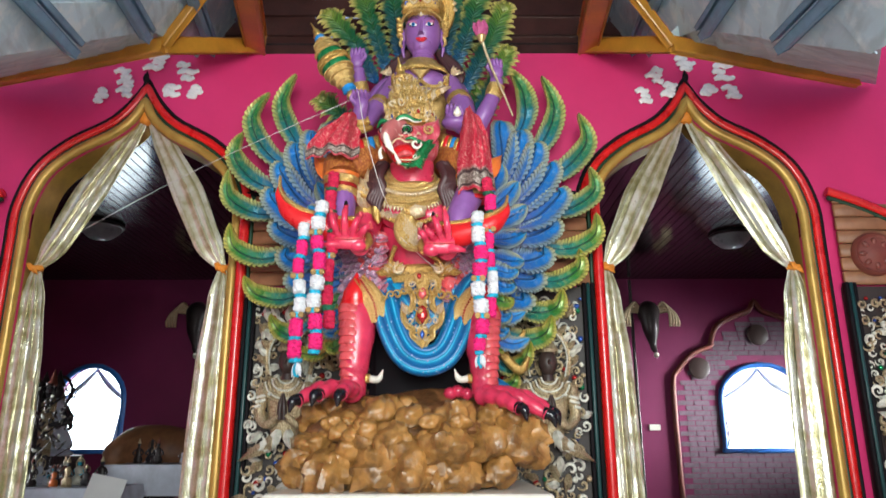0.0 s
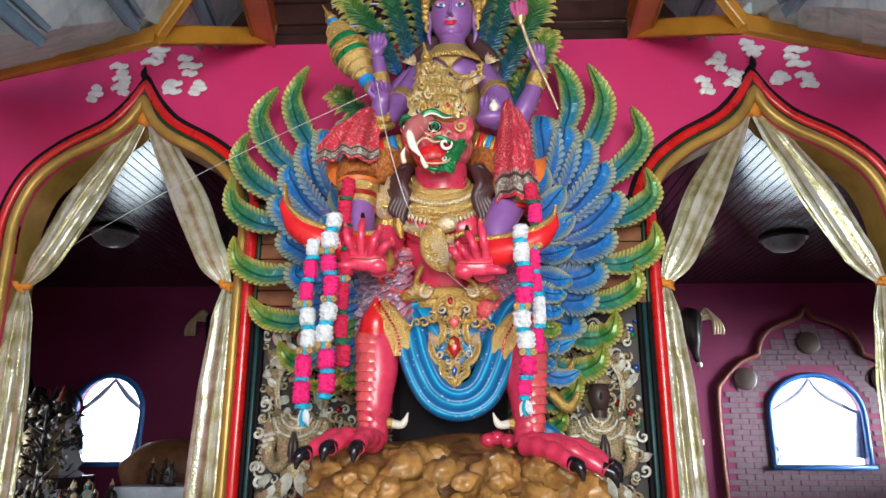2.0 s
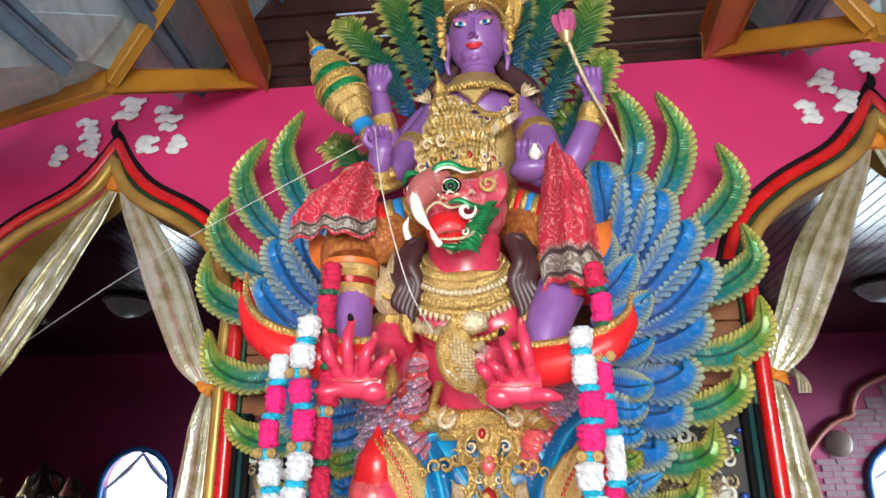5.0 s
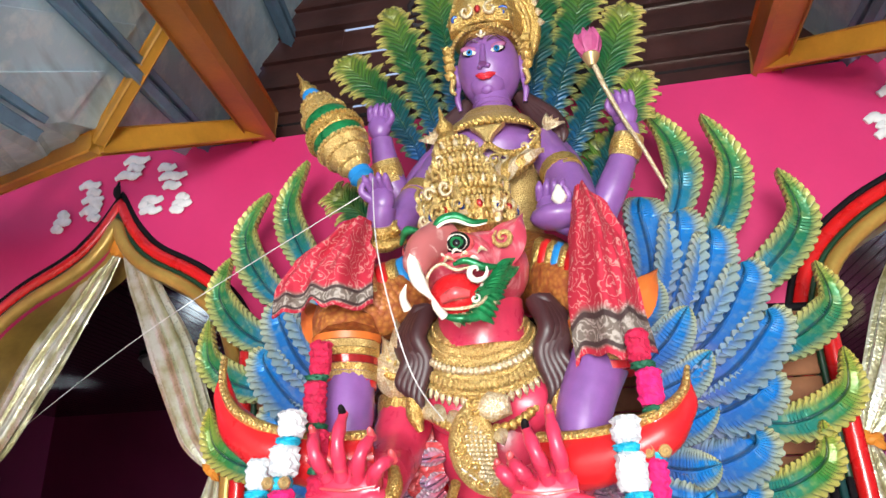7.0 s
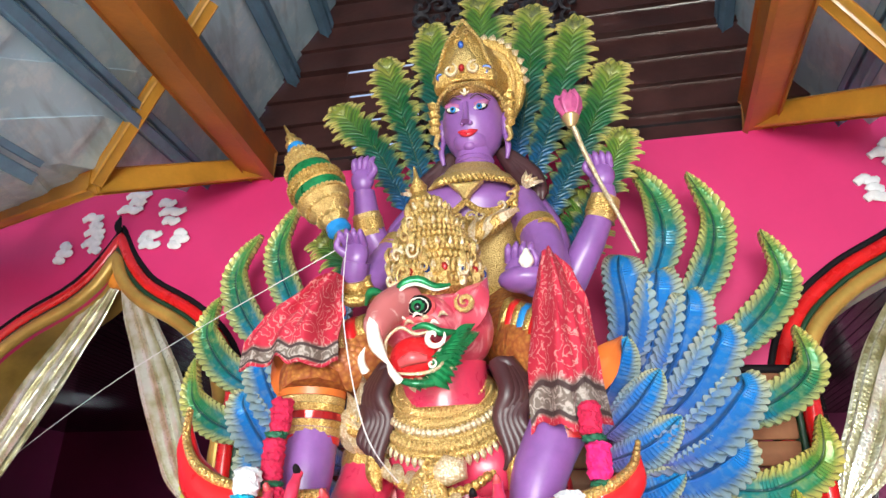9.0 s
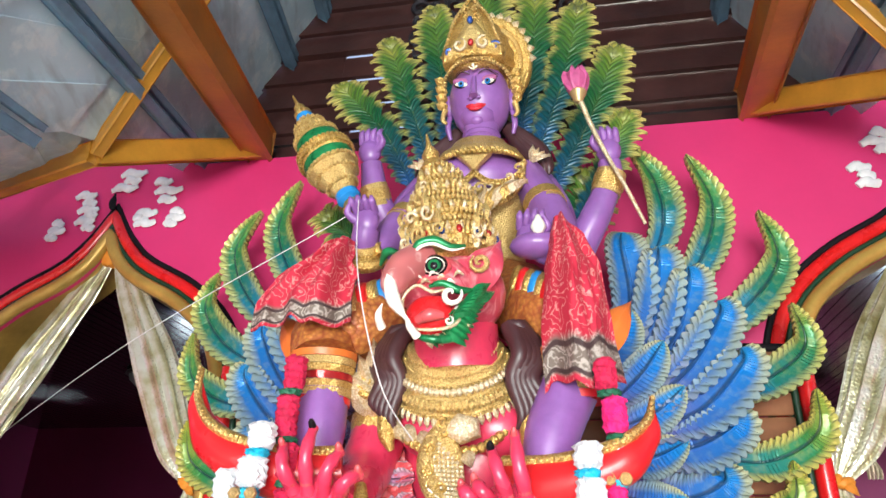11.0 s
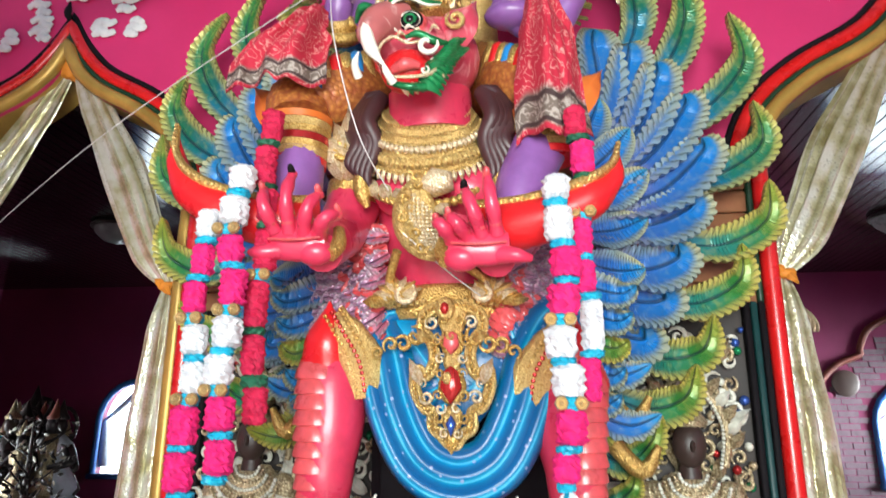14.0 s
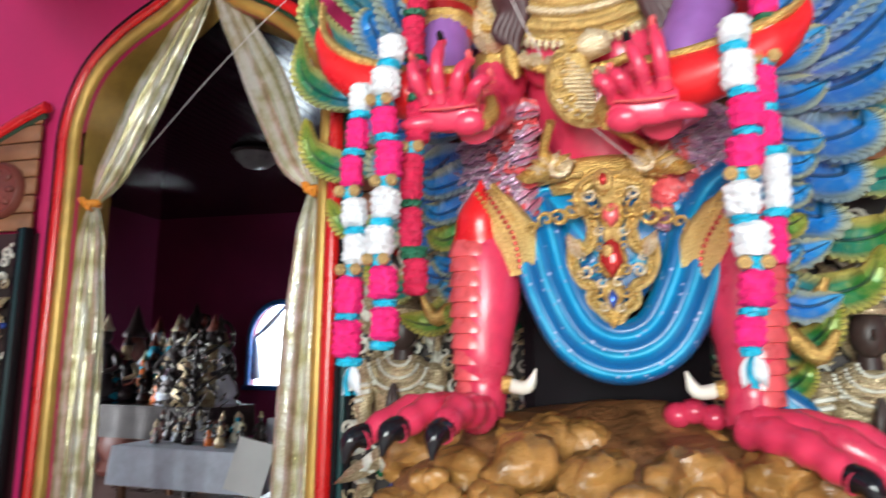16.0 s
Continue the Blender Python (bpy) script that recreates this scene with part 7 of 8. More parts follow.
# ---- what stands and hangs round the statue ----
def build_rock():
    base = empty("rock_base", "gilded brown boulder mound carrying the winged statue", "rock mound")
    core = Acc()
    core.ball((CX, 3.95, 1.02), (0.56, 0.42, 0.235), 0, 48, None, 0.25)
    make("core", core, ROCK_CORE, base, "dark brown rock core")
    rnd = random.Random(12)
    spots = []
    for row, (z, n, r, yb) in enumerate(((0.86, 6, 0.150, 3.50), (1.00, 6, 0.135, 3.50), (1.115, 6, 0.105, 3.57))):
        for k in range(n):
            u = (k + 0.55 * (row % 2) + 0.15) / n
            x = CX - 0.59 + 1.20 * u
            y = yb + 0.25 * (2 * u - 1) ** 2
            spots.append((x + rnd.uniform(-0.04, 0.04), y + rnd.uniform(-0.04, 0.04), z + rnd.uniform(-0.03, 0.03), r * rnd.uniform(0.72, 1.15)))
    for k in range(26):
        u = rnd.random()
        spots.append((CX - 0.58 + 1.16 * u, 3.45 + 0.25 * (2 * u - 1) ** 2, rnd.uniform(0.84, 1.12), rnd.uniform(0.03, 0.06)))
    for k in range(14):
        spots.append((CX + rnd.uniform(-0.5, 0.5), rnd.uniform(3.72, 4.1), 1.17, rnd.uniform(0.06, 0.09)))
    for x, y, z, r in spots:
        s = Acc()
        s.ball((0, 0, 0), (r * rnd.uniform(0.95, 1.25), r * 0.95, r * rnd.uniform(0.7, 0.9)), 0, 36, (rnd.uniform(-20, 20), rnd.uniform(-25, 25), rnd.uniform(0, 180)), 0.0)
        off = Vector((x * 7, y * 5, z * 9))
        s.v = [tuple(Vector(p) * (1 + 0.34 * noise.noise(Vector(p) * 7 + off) - 0.55 * abs(noise.noise(Vector(p) * 12 + off)) + 0.22 * noise.noise(Vector(p) * 24 + off) + 0.09 * noise.noise(Vector(p) * 50 + off) + 0.10)) for p in s.v]
        ob = make("stone", s, ROCK, base)
        ob.location = (x, y, z)
    # stepped plinth under the mound
    th = empty("plinth", "wooden stepped plinth with a pale cloth edge", "plinth")
    for nm, lo, hi, m, lab in (("cap", (CX - 0.66, 3.30, 0.735), (CX + 0.66, 4.5, 0.775), WHITE, "pale cloth-covered cap"), ("lip", (CX - 0.72, 3.26, 0.66), (CX + 0.72, 4.55, 0.73), PLANK, "brown wooden lip"),
                               ("body", (CX - 0.62, 3.36, 0.08), (CX + 0.62, 4.5, 0.66), PLANK, "brown wooden body"), ("foot", (CX - 0.72, 3.26, 0.0), (CX + 0.72, 4.55, 0.08), MEDAL, "red-brown foot")):
        b = Acc()
        b.box(lo, hi, 0, 0.01)
        make(nm, b, m, th, lab, False)


def build_mace():
    th = empty("mace", "gilded tiered mace with green and blue bands held by the rider", "mace")
    b0, b1 = Vector((-0.48, 3.70, 2.88)), Vector((-0.795, 3.70, 3.45))
    d = (b1 - b0).normalized()
    m = Matrix.Translation(b0) @ d.to_track_quat("Z", "Y").to_matrix().to_4x4()
    L = (b1 - b0).length
    prof = [("grip", [(0.02, -0.1), (0.025, 0.0), (0.045, 0.08 * L), (0.03, 0.11 * L), (0.06, 0.16 * L), (0.04, 0.20 * L)], GOLD, ""),
            ("blue_ring", [(0.045, 0.20 * L), (0.065, 0.22 * L), (0.06, 0.26 * L)], SKYBLUE, "blue band"),
            ("bowl", [(0.05, 0.26 * L), (0.08, 0.31 * L), (0.115, 0.38 * L), (0.135, 0.44 * L)], GOLD_FINE, ""),
            ("green_band", [(0.130, 0.44 * L), (0.140, 0.47 * L), (0.138, 0.50 * L)], GREEN, "green band"),
            ("waist", [(0.138, 0.50 * L), (0.15, 0.52 * L), (0.145, 0.56 * L)], GOLD, ""),
            ("upper_green_band", [(0.132, 0.56 * L), (0.138, 0.59 * L), (0.122, 0.64 * L)], GREEN, "green band"),
            ("dome", [(0.125, 0.64 * L), (0.12, 0.67 * L), (0.09, 0.72 * L), (0.085, 0.76 * L), (0.05, 0.80 * L)], GOLD_FINE, ""),
            ("upper_blue_ring", [(0.048, 0.80 * L), (0.055, 0.82 * L), (0.045, 0.85 * L)], SKYBLUE, "blue band"),
            ("finial", [(0.045, 0.85 * L), (0.05, 0.87 * L), (0.028, 0.90 * L), (0.032, 0.92 * L), (0.012, 0.95 * L), (0.004, 1.02 * L)], GOLD, "")]
    for nm, pr, mt, lab in prof:
        pr = [(r * 0.66, h) for r, h in pr]
        a = Acc()
        a.t = m
        a.lathe((0, 0, 0), pr, 0, 28)
        if nm in ("bowl", "waist", "dome"):
            for r, h in pr[1:]:
                a.beads([(r * math.cos(q), r * math.sin(q), h) for q in [2 * math.pi * k / 12 for k in range(13)]], 0.009, 0, 1.8)
        make(nm, a, mt, th, lab)


def build_lotus():
    th = empty("lotus", "pink lotus bud on a gilt stalk held by the rider", "lotus")
    a = Acc()
    a.tube([(0.425, 3.84, 2.91), (0.37, 3.82, 3.05), (0.325, 3.83, 3.17), (0.28, 3.83, 3.30), (0.25, 3.82, 3.40)], [0.006, 0.007, 0.008, 0.009, 0.010], 0, 8)
    make("stalk", a, GOLD_PALE, th)
    a = Acc()
    a.lathe((0.242, 3.82, 3.40), [(0.012, 0), (0.022, 0.02), (0.032, 0.04), (0.024, 0.055)], 0, 14)
    make("cup", a, ROSETTE, th)
    for k in range(9):
        a = Acc()
        q = 2 * math.pi * k / 9
        r = 0.036 if k % 2 else 0.016
        p = Vector((0.240, 3.82, 3.445))
        a.leaf(p + Vector((0.02 * math.cos(q), 0.02 * math.sin(q), 0)), p + Vector((r * math.cos(q), r * math.sin(q), 0.105 - 0.02 * (k % 2))), 0.042, 0, 0.016, 7, (math.cos(q), math.sin(q), 0.2))
        make("petal", a, LOTUS_PINK, th)
    a = Acc()
    a.lathe((0.083, 3.605, 2.785), [(0.0, 0), (0.014, 0.006), (0.024, 0.022), (0.019, 0.038), (0.012, 0.050), (0.008, 0.060), (0.003, 0.066)], 0, 18)
    make("conch", a, WHITE, None, "small white conch shell in the rider's hand", True, "", "conch")


def cloth(name, spine, label, folds=7, seed=1, hem=0.05):
    """A draped scarf: rows of (centre, half width, depth of folds) from its top to its hem."""
    rnd = random.Random(seed)
    ph = rnd.uniform(0, 6)
    cs, _ = smooth([s[0] for s in spine], [1] * len(spine), 6)
    _, ws = smooth([s[0] for s in spine], [s[1] for s in spine], 6)
    _, ds = smooth([s[0] for s in spine], [s[2] for s in spine], 6)
    n = 44
    fr, bk = [], []
    for i, (c, w, dp) in enumerate(zip(cs, ws, ds)):
        u = i / (len(cs) - 1)
        row = []
        for j in range(n + 1):
            v = j / n * 2 - 1
            f = math.sin(v * folds + ph + 0.8 * math.sin(2 * u + ph)) + 0.4 * math.sin(v * folds * 2.3 + 3 * u)
            drop = hem * u * (math.sin(v * 5 + ph) + 0.5 * math.sin(v * 11)) * (u > 0.5)
            wr = noise.noise(Vector((c.x * 9 + v * 2.2, u * 4.0, seed * 3.1))) + 0.5 * noise.noise(Vector((v * 6, u * 9.0, seed * 1.7)))
            row.append(c + Vector((v * w + 0.012 * wr * u, -dp * f - 0.05 * (1 - v * v) - 0.022 * wr, -drop)))
        fr.append(row)
        bk.append([p + Vector((0, 0.007, 0)) for p in row])
    a = Acc()
    rows = [f + b[::-1] for f, b in zip(fr, bk)]
    nv = len(rows[0])
    verts = [p for r in rows for p in r]
    uvs = [(i / (len(rows) - 1), (j if j <= n else 2 * n + 1 - j) / n) for i in range(len(rows)) for j in range(nv)]
    faces = [(i * nv + j, i * nv + (j + 1) % nv, (i + 1) * nv + (j + 1) % nv, (i + 1) * nv + j) for i in range(len(rows) - 1) for j in range(nv)]
    a.add(verts, faces, 0, uvs)
    make(name, a, SCARF, None, label, True, "", "scarf", "red scarves on the statue")


def ruffle(name, c0, c1, r, mat, parent, label="", seed=0, tufts=5.0):
    """A short fluffy length of garland."""
    r *= 0.84
    rnd = random.Random(seed)
    c0, c1 = Vector(c0), Vector(c1)
    L = (c1 - c0).length
    nh, n = max(5, int(L / 0.009)), 22
    rows = []
    for i in range(nh + 1):
        u = i / nh
        p = c0.lerp(c1, u)
        ring = 0.90 + 0.12 * (i % 2) - 0.22 * (u < 0.02 or u > 0.98)
        rows.append([p + Vector((math.cos(q), math.sin(q), 0)) * (r * ring * rnd.uniform(0.88, 1.1)) + Vector((0, 0, rnd.uniform(-0.003, 0.003))) for q in [2 * math.pi * (j + 0.5 * (i % 2)) / n for j in range(n)]])
    a = Acc()
    a.grid(rows, 0, closed=True, caps=True)
    return make(name, a, mat, parent, label, False)


def garland(x, y, top, plan, label, seed):
    """plan: (kind, length, radius) from the top down; w white, p pink, c crimson, b turquoise, g green, r rosettes, t tassel."""
    th = empty("garland", label, "garland", "flower garlands on the statue")
    z = top
    rnd = random.Random(seed)
    names = {"w": ("white_band", WHITE_FLOWER), "p": ("pink_band", PINK_FLOWER), "c": ("crimson_band", CRIMSON_FLOWER), "b": ("turquoise_band", BLUE_FLOWER), "g": ("green_band", GREEN_FLOWER)}
    for i, (k, L, r) in enumerate(plan):
        xo = x + 0.01 * math.sin(i * 0.9 + seed)
        if k == "r":
            for dx in (-0.6, 0.5):
                a = Acc()
                a.t = Matrix.Translation((xo + dx * r, y - r * 0.75, z - L / 2)) @ pose(0, 0, 0, 90)
                a.lathe((0, 0, 0), [(0.001, 0.004), (0.004, 0.007), (0.009, 0.002), (0.014, 0.006), (0.016, -0.003), (0.001, -0.007)], 0, 14, lobes=6, lobe=0.06)
                make("rosette", a, ROSETTE, th)
            ruffle("turquoise_band", (xo, y, z), (xo, y, z - L), r * 0.85, BLUE_FLOWER, th, "", seed * 50 + i)
        elif k == "t":
            for q in range(4):
                a = Acc()
                a.leaf((xo, y, z), (xo + 0.022 * math.cos(q * 1.6), y + 0.022 * math.sin(q * 1.6), z - L), 0.03, 0, 0.01, 5, (math.sin(q * 1.6), -math.cos(q * 1.6), 0))
                make("tassel", a, BLUE_FLOWER if q % 2 else WHITE_FLOWER, th)
        else:
            nm, m = names[k]
            ruffle(nm, (xo, y, z), (xo, y, z - L), r, m, th, "", seed * 50 + i)
        z -= L


def build_garlands():
    b = ("b", 0.018, 0.036)
    garland(-0.725, 3.42, 2.095, [("w", 0.075, 0.036), b, ("p", 0.08, 0.035), b, ("p", 0.08, 0.035), ("r", 0.03, 0.036), ("w", 0.075, 0.040), b, ("w", 0.075, 0.040), ("r", 0.03, 0.036), ("p", 0.09, 0.042), b, ("p", 0.09, 0.042), ("b", 0.02, 0.04), ("t", 0.07, 0.03)],
            "white, pink and turquoise fluffy flower garland hanging from the shoe", 1)
    garland(-0.635, 3.40, 2.205, [("w", 0.065, 0.042), b, ("w", 0.075, 0.044), ("r", 0.03, 0.038), ("p", 0.07, 0.040), b, ("p", 0.09, 0.040), ("r", 0.03, 0.038), ("w", 0.075, 0.044), b, ("w", 0.07, 0.044), ("r", 0.03, 0.038), ("p", 0.08, 0.042), b, ("p", 0.08, 0.042), ("b", 0.02, 0.036)],
            "white, pink and turquoise fluffy flower garland hanging from the shoe", 2)
    garland(-0.585, 3.47, 2.395, [("c", 0.09, 0.036), ("g", 0.016, 0.037), ("c", 0.11, 0.036), ("g", 0.016, 0.037), ("c", 0.09, 0.034), ("g", 0.02, 0.036), ("c", 0.11, 0.036), ("r", 0.03, 0.034), ("c", 0.12, 0.036), ("g", 0.02, 0.038), ("c", 0.10, 0.036), ("g", 0.03, 0.04), ("c", 0.09, 0.036)],
            "crimson flower garland with dark green leaf bands", 3)
    garland(0.185, 3.40, 2.145, [("w", 0.06, 0.040), b, ("w", 0.085, 0.042), ("b", 0.02, 0.036), ("p", 0.07, 0.046), b, ("p", 0.07, 0.046), ("r", 0.03, 0.04), ("w", 0.07, 0.046), b, ("w", 0.07, 0.046), ("r", 0.03, 0.04), ("p", 0.075, 0.042), b, ("p", 0.06, 0.036), ("b", 0.02, 0.026), ("t", 0.065, 0.02)],
            "white, pink and turquoise fluffy flower garland hanging from the shoe", 4)
    garland(0.245, 3.47, 2.36, [("c", 0.08, 0.034), ("g", 0.016, 0.036), ("p", 0.09, 0.036), ("g", 0.02, 0.036), ("w", 0.07, 0.03), ("r", 0.03, 0.034), ("p", 0.09, 0.034), b, ("p", 0.08, 0.034), b, ("w", 0.12, 0.034), b, ("p", 0.10, 0.032)],
            "pink and white flower garland behind another one", 5)


def curtain(cx, side, label):
    """One half of a pair: a swag from the arch's tip to the tie, and the drape below it."""
    th = empty("curtain", label, "curtain", "curtains in the arches")
    y = WY + 0.07
    tx = cx + side * 0.66
    top = Vector((cx + side * 0.035, y, 3.36))
    tie = Vector((tx, y - 0.01, 2.19))
    rnd = random.Random(int(cx * 10) + side)
    ph = rnd.uniform(0, 6)

    def fold(u, t):
        return 1 + 0.40 * (abs(math.cos(5.0 * t + ph + 0.9 * u)) - 0.62) * (0.55 + 0.45 * math.sin(math.pi * u)) + 0.10 * math.cos(17 * t + 2 * ph + 2 * u)

    a = Acc()
    mid = top.lerp(tie, 0.5) + Vector((side * 0.02, 0, -0.03))
    a.tube([top, top.lerp(tie, 0.22), mid, top.lerp(tie, 0.8) + Vector((0, 0, -0.03)), tie], [0.04, 0.072, 0.098, 0.085, 0.028], 0, 64, 9, 0.45, (0, -1, 0.01), fold)
    make("swag", a, CURTAIN, th)
    a = Acc()
    a.tube([tie + Vector((0, 0, 0.0)), tie + Vector((-side * 0.005, 0, -0.25)), tie + Vector((-side * 0.02, 0, -0.7)), tie + Vector((-side * 0.03, 0, -1.3)), tie + Vector((-side * 0.04, 0, -2.17))], [0.03, 0.075, 0.098, 0.105, 0.11], 0, 64, 9, 0.5, (0, -1, 0.01), fold)
    make("drape", a, CURTAIN, th)
    a = Acc()
    a.tube([tie + Vector((-0.03, -0.01, 0.006)), tie + Vector((0, -0.04, -0.004)), tie + Vector((0.035, -0.01, 0.004)), tie + Vector((0, 0.03, 0)), tie + Vector((-0.03, -0.01, 0.006))], [0.022] * 5, 0, 10)
    for s in (-1, 1):
        a.leaf(tie + Vector((0, -0.04, 0)), tie + Vector((s * 0.045, -0.05, -0.05 if s > 0 else 0.03)), 0.035, 0, 0.015)
    make("tie", a, ORANGE_TIE, th, "orange cloth tie")
    if side > 0:
        return
    a = Acc()
    a.ball((cx, y - 0.02, 3.36), (0.07, 0.05, 0.06), 0, 14, None, 0.3)
    make("knot", a, ORANGE_TIE, th, "orange gathered knot at the arch tip")


def glyph(x, z, w, h, seed):
    """White raised strokes, worn past reading: plain rounded bars."""
    rnd = random.Random(seed)
    th = empty("sign_bar", "worn white plaster lettering bars on the pink wall", "lettering", "white lettering over the arches")
    n = 3
    for k in range(n):
        a = Acc()
        zc = z + h * (k / (n - 1) - 0.5) * 0.75
        ww = w * (0.30 + 0.18 * ((k + seed) % 2))
        off = w * 0.12 * (1 if (k + seed) % 3 else -1)
        a.tube([(x - ww + off, WY - 0.012, zc - 0.008), (x - ww * 0.3 + off, WY - 0.016, zc + 0.010), (x + ww * 0.4 + off, WY - 0.016, zc - 0.004), (x + ww + off, WY - 0.012, zc + 0.012)], [0.016, 0.026, 0.024, 0.014], 0, 10, 5, 0.5, (0, -1, 0.01), lambda u, t: 1 + 0.12 * math.sin(u * 17 + seed))
        make("bar", a, LETTER, th)


def build_letters():
    k = 0
    for row in (((-2.57, 3.51, 0.10, 0.11), (-2.41, 3.67, 0.13, 0.12), (-2.385, 3.555, 0.12, 0.10), (-2.18, 3.79, 0.16, 0.12), (-1.95, 3.71, 0.17, 0.15), (-2.05, 3.55, 0.13, 0.08), (-1.87, 3.54, 0.11, 0.09)),
                ((1.51, 3.50, 0.10, 0.11), (1.61, 3.67, 0.13, 0.12), (1.70, 3.55, 0.11, 0.10), (1.83, 3.77, 0.15, 0.11), (2.11, 3.70, 0.16, 0.14), (1.99, 3.545, 0.13, 0.07), (2.17, 3.53, 0.12, 0.09))):
        for x, z, w, h in row:
            glyph(x, z, w, h, k)
            k += 1


def thread(pts, r, label):
    a = Acc()
    a.tube(pts, [r] * len(pts), 0, 6, 8)
    make("thread", a, THREAD, None, label, True, "", "thread", "white sacred threads")


def build_threads():
    thread([(-0.52, 3.66, 2.93), (-1.5, 4.15, 2.73), (-2.45, 4.75, 2.55), (-3.4, 5.4, 2.36)], 0.0018, "thin white thread running from the rider into the hall")
    thread([(-0.49, 3.62, 2.96), (-0.42, 3.45, 2.62), (-0.33, 3.42, 2.30), (-0.27, 3.55, 2.18)], 0.0018, "thin white thread hanging from the rider to the breast ornament")
    thread([(-0.23, 3.56, 2.06), (-0.12, 3.62, 1.97), (-0.03, 3.70, 1.91)], 0.002, "thin white thread crossing the statue's belly")


def sconce(x, z, y):
    """Gilded animal-head wall bracket with drooping plumes."""
    th = empty("wall_sconce", "dark wall bracket with gilded drooping plumes", "sconce", "gilded wall sconces")
    a = Acc()
    a.tube([(x, y, z + 0.25), (x, y - 0.12, z + 0.12), (x, y - 0.18, z - 0.15), (x + 0.03, y - 0.16, z - 0.5), (x + 0.06, y - 0.2, z - 0.62)], [0.12, 0.2, 0.15, 0.06, 0.03], 0, 14)
    make("bracket", a, DARK_THING, th)
    for s in (-1, 1):
        for k in range(4):
            a = Acc()
            a.tube([(x + s * 0.12, y - 0.12, z + 0.1), (x + s * (0.25 + 0.05 * k), y - 0.16, z + 0.28 - 0.05 * k), (x + s * (0.36 + 0.05 * k), y - 0.18, z + 0.12 - 0.05 * k), (x + s * (0.36 + 0.05 * k), y - 0.18, z - 0.15)], [0.02, 0.035, 0.03, 0.02], 0, 8)
            make("plume", a, GOLD_PALE, th)
    a = Acc()
    a.ball((x + 0.06, y - 0.2, z - 0.66), 0.05, 0, 12)
    make("bulb", a, WHITE, th, "white bulb")


def build_hall():
    sconce(3.72, 3.15, 12.55)
    sconce(-4.45, 3.15, 12.55)
    for nm, x, z in (("socket_plate", 3.72, 1.25),):
        a = Acc()
        a.box((x - 0.1, 12.59, z - 0.05), (x + 0.1, 12.62, z + 0.05), 0, 0.008)
        make(nm, a, WHITE, None, "small white wall switch plate", False, "", "switch")
    # dark tube drawn for the corner line of the wall's step beside the niche
    a = Acc()
    a.tube([(3.45, 12.56, 0.0), (3.45, 12.56, 2.0), (3.45, 12.56, 3.9)], [0.03] * 3, 0, 8)
    make("pipe", a, DARK_THING, None, "thin dark tube in place of the corner line on the magenta wall", True, "", "pipe")
    # domed ceiling lamps
    for x, y in ((-4.75, 9.2), (4.2, 9.7)):
        th = empty("ceiling_lamp", "round white ceiling lamp, switched off", "ceiling lamp", "ceiling lamps in the hall")
        a = Acc()
        a.lathe((x, y, 3.80), [(0.02, -0.10), (0.16, -0.06), (0.25, 0.02), (0.27, 0.08)], 0, 24)
        make("shade", a, LAMP_GLASS, th)
        a = Acc()
        a.lathe((x, y, 3.88), [(0.30, 0), (0.31, 0.02), (0.29, 0.045)], 0, 24)
        make("rim", a, DARK_THING, th)
    # offering tables with cloths and figures
    for tx, ty, w, h, m in ((-4.1, 7.7, 0.75, 0.56, TABLE_CLOTH), (-5.3, 8.6, 0.8, 0.85, DARK_THING), (-3.35, 8.9, 0.6, 0.75, TABLE_CLOTH)):
        th = empty("offering_table", "low offering table crowded with figures", "table", "offering tables")
        a = Acc()
        a.box((tx - w, ty - 0.4, h - 0.04), (tx + w, ty + 0.4, h), 0, 0.01)
        make("tabletop", a, PLANK, th)
        for sx in (-1, 1):
            for sy in (-1, 1):
                a = Acc()
                a.beam((tx + sx * (w - 0.06), ty + sy * 0.34, 0), (tx + sx * (w - 0.06), ty + sy * 0.34, h - 0.04), 0.06, 0.06, 0, (0, 1, 0))
                make("leg", a, PLANK, th)
        a = Acc()
        rows = []
        for z, o in ((h + 0.006, 0.0), (h + 0.004, 0.02), (h - 0.12, 0.03), (h - 0.34, 0.045)):
            ring = []
            for k in range(48):
                q = 2 * math.pi * k / 48
                cxx, cyy = math.cos(q), math.sin(q)
                sc = 1 / max(abs(cxx), abs(cyy))
                rip = 1 + (0.02 * math.sin(k * 2.1) if z < h - 0.05 else 0)
                ring.append((tx + (w + o) * cxx * sc * rip, ty + (0.4 + o) * cyy * sc * rip, z))
            rows.append(ring)
        a.grid(rows, 0, closed=True, caps=True)
        make("tablecloth", a, m, None, "cloth hanging over the edge of an offering table", True, "", "tablecloth", "tablecloths")
    rnd = random.Random(21)
    cols = [DARK_THING, CARVED, DARK_THING, CARVED_WHITE, MEDAL, DARK_THING, BLUE_FLOWER, ORANGE, TABLE_CLOTH, DARK_THING, FRET, FRET]
    def figure(x, y, z, h, m):
        a = Acc()
        w = rnd.uniform(0.85, 1.25)
        a.lathe((x, y, z), [(0.20 * h * w, 0.0), (0.23 * h * w, 0.03 * h), (0.17 * h * w, 0.08 * h), (0.21 * h * w, 0.14 * h), (0.19 * h * w, 0.22 * h), (0.10 * h * w, 0.38 * h), (0.14 * h * w, 0.56 * h), (0.05 * h, 0.66 * h)], 0, 14, 1, 0.7)
        a.ball((x, y - 0.01 * h, z + 0.74 * h), (0.07 * h, 0.07 * h, 0.09 * h), 1, 12)
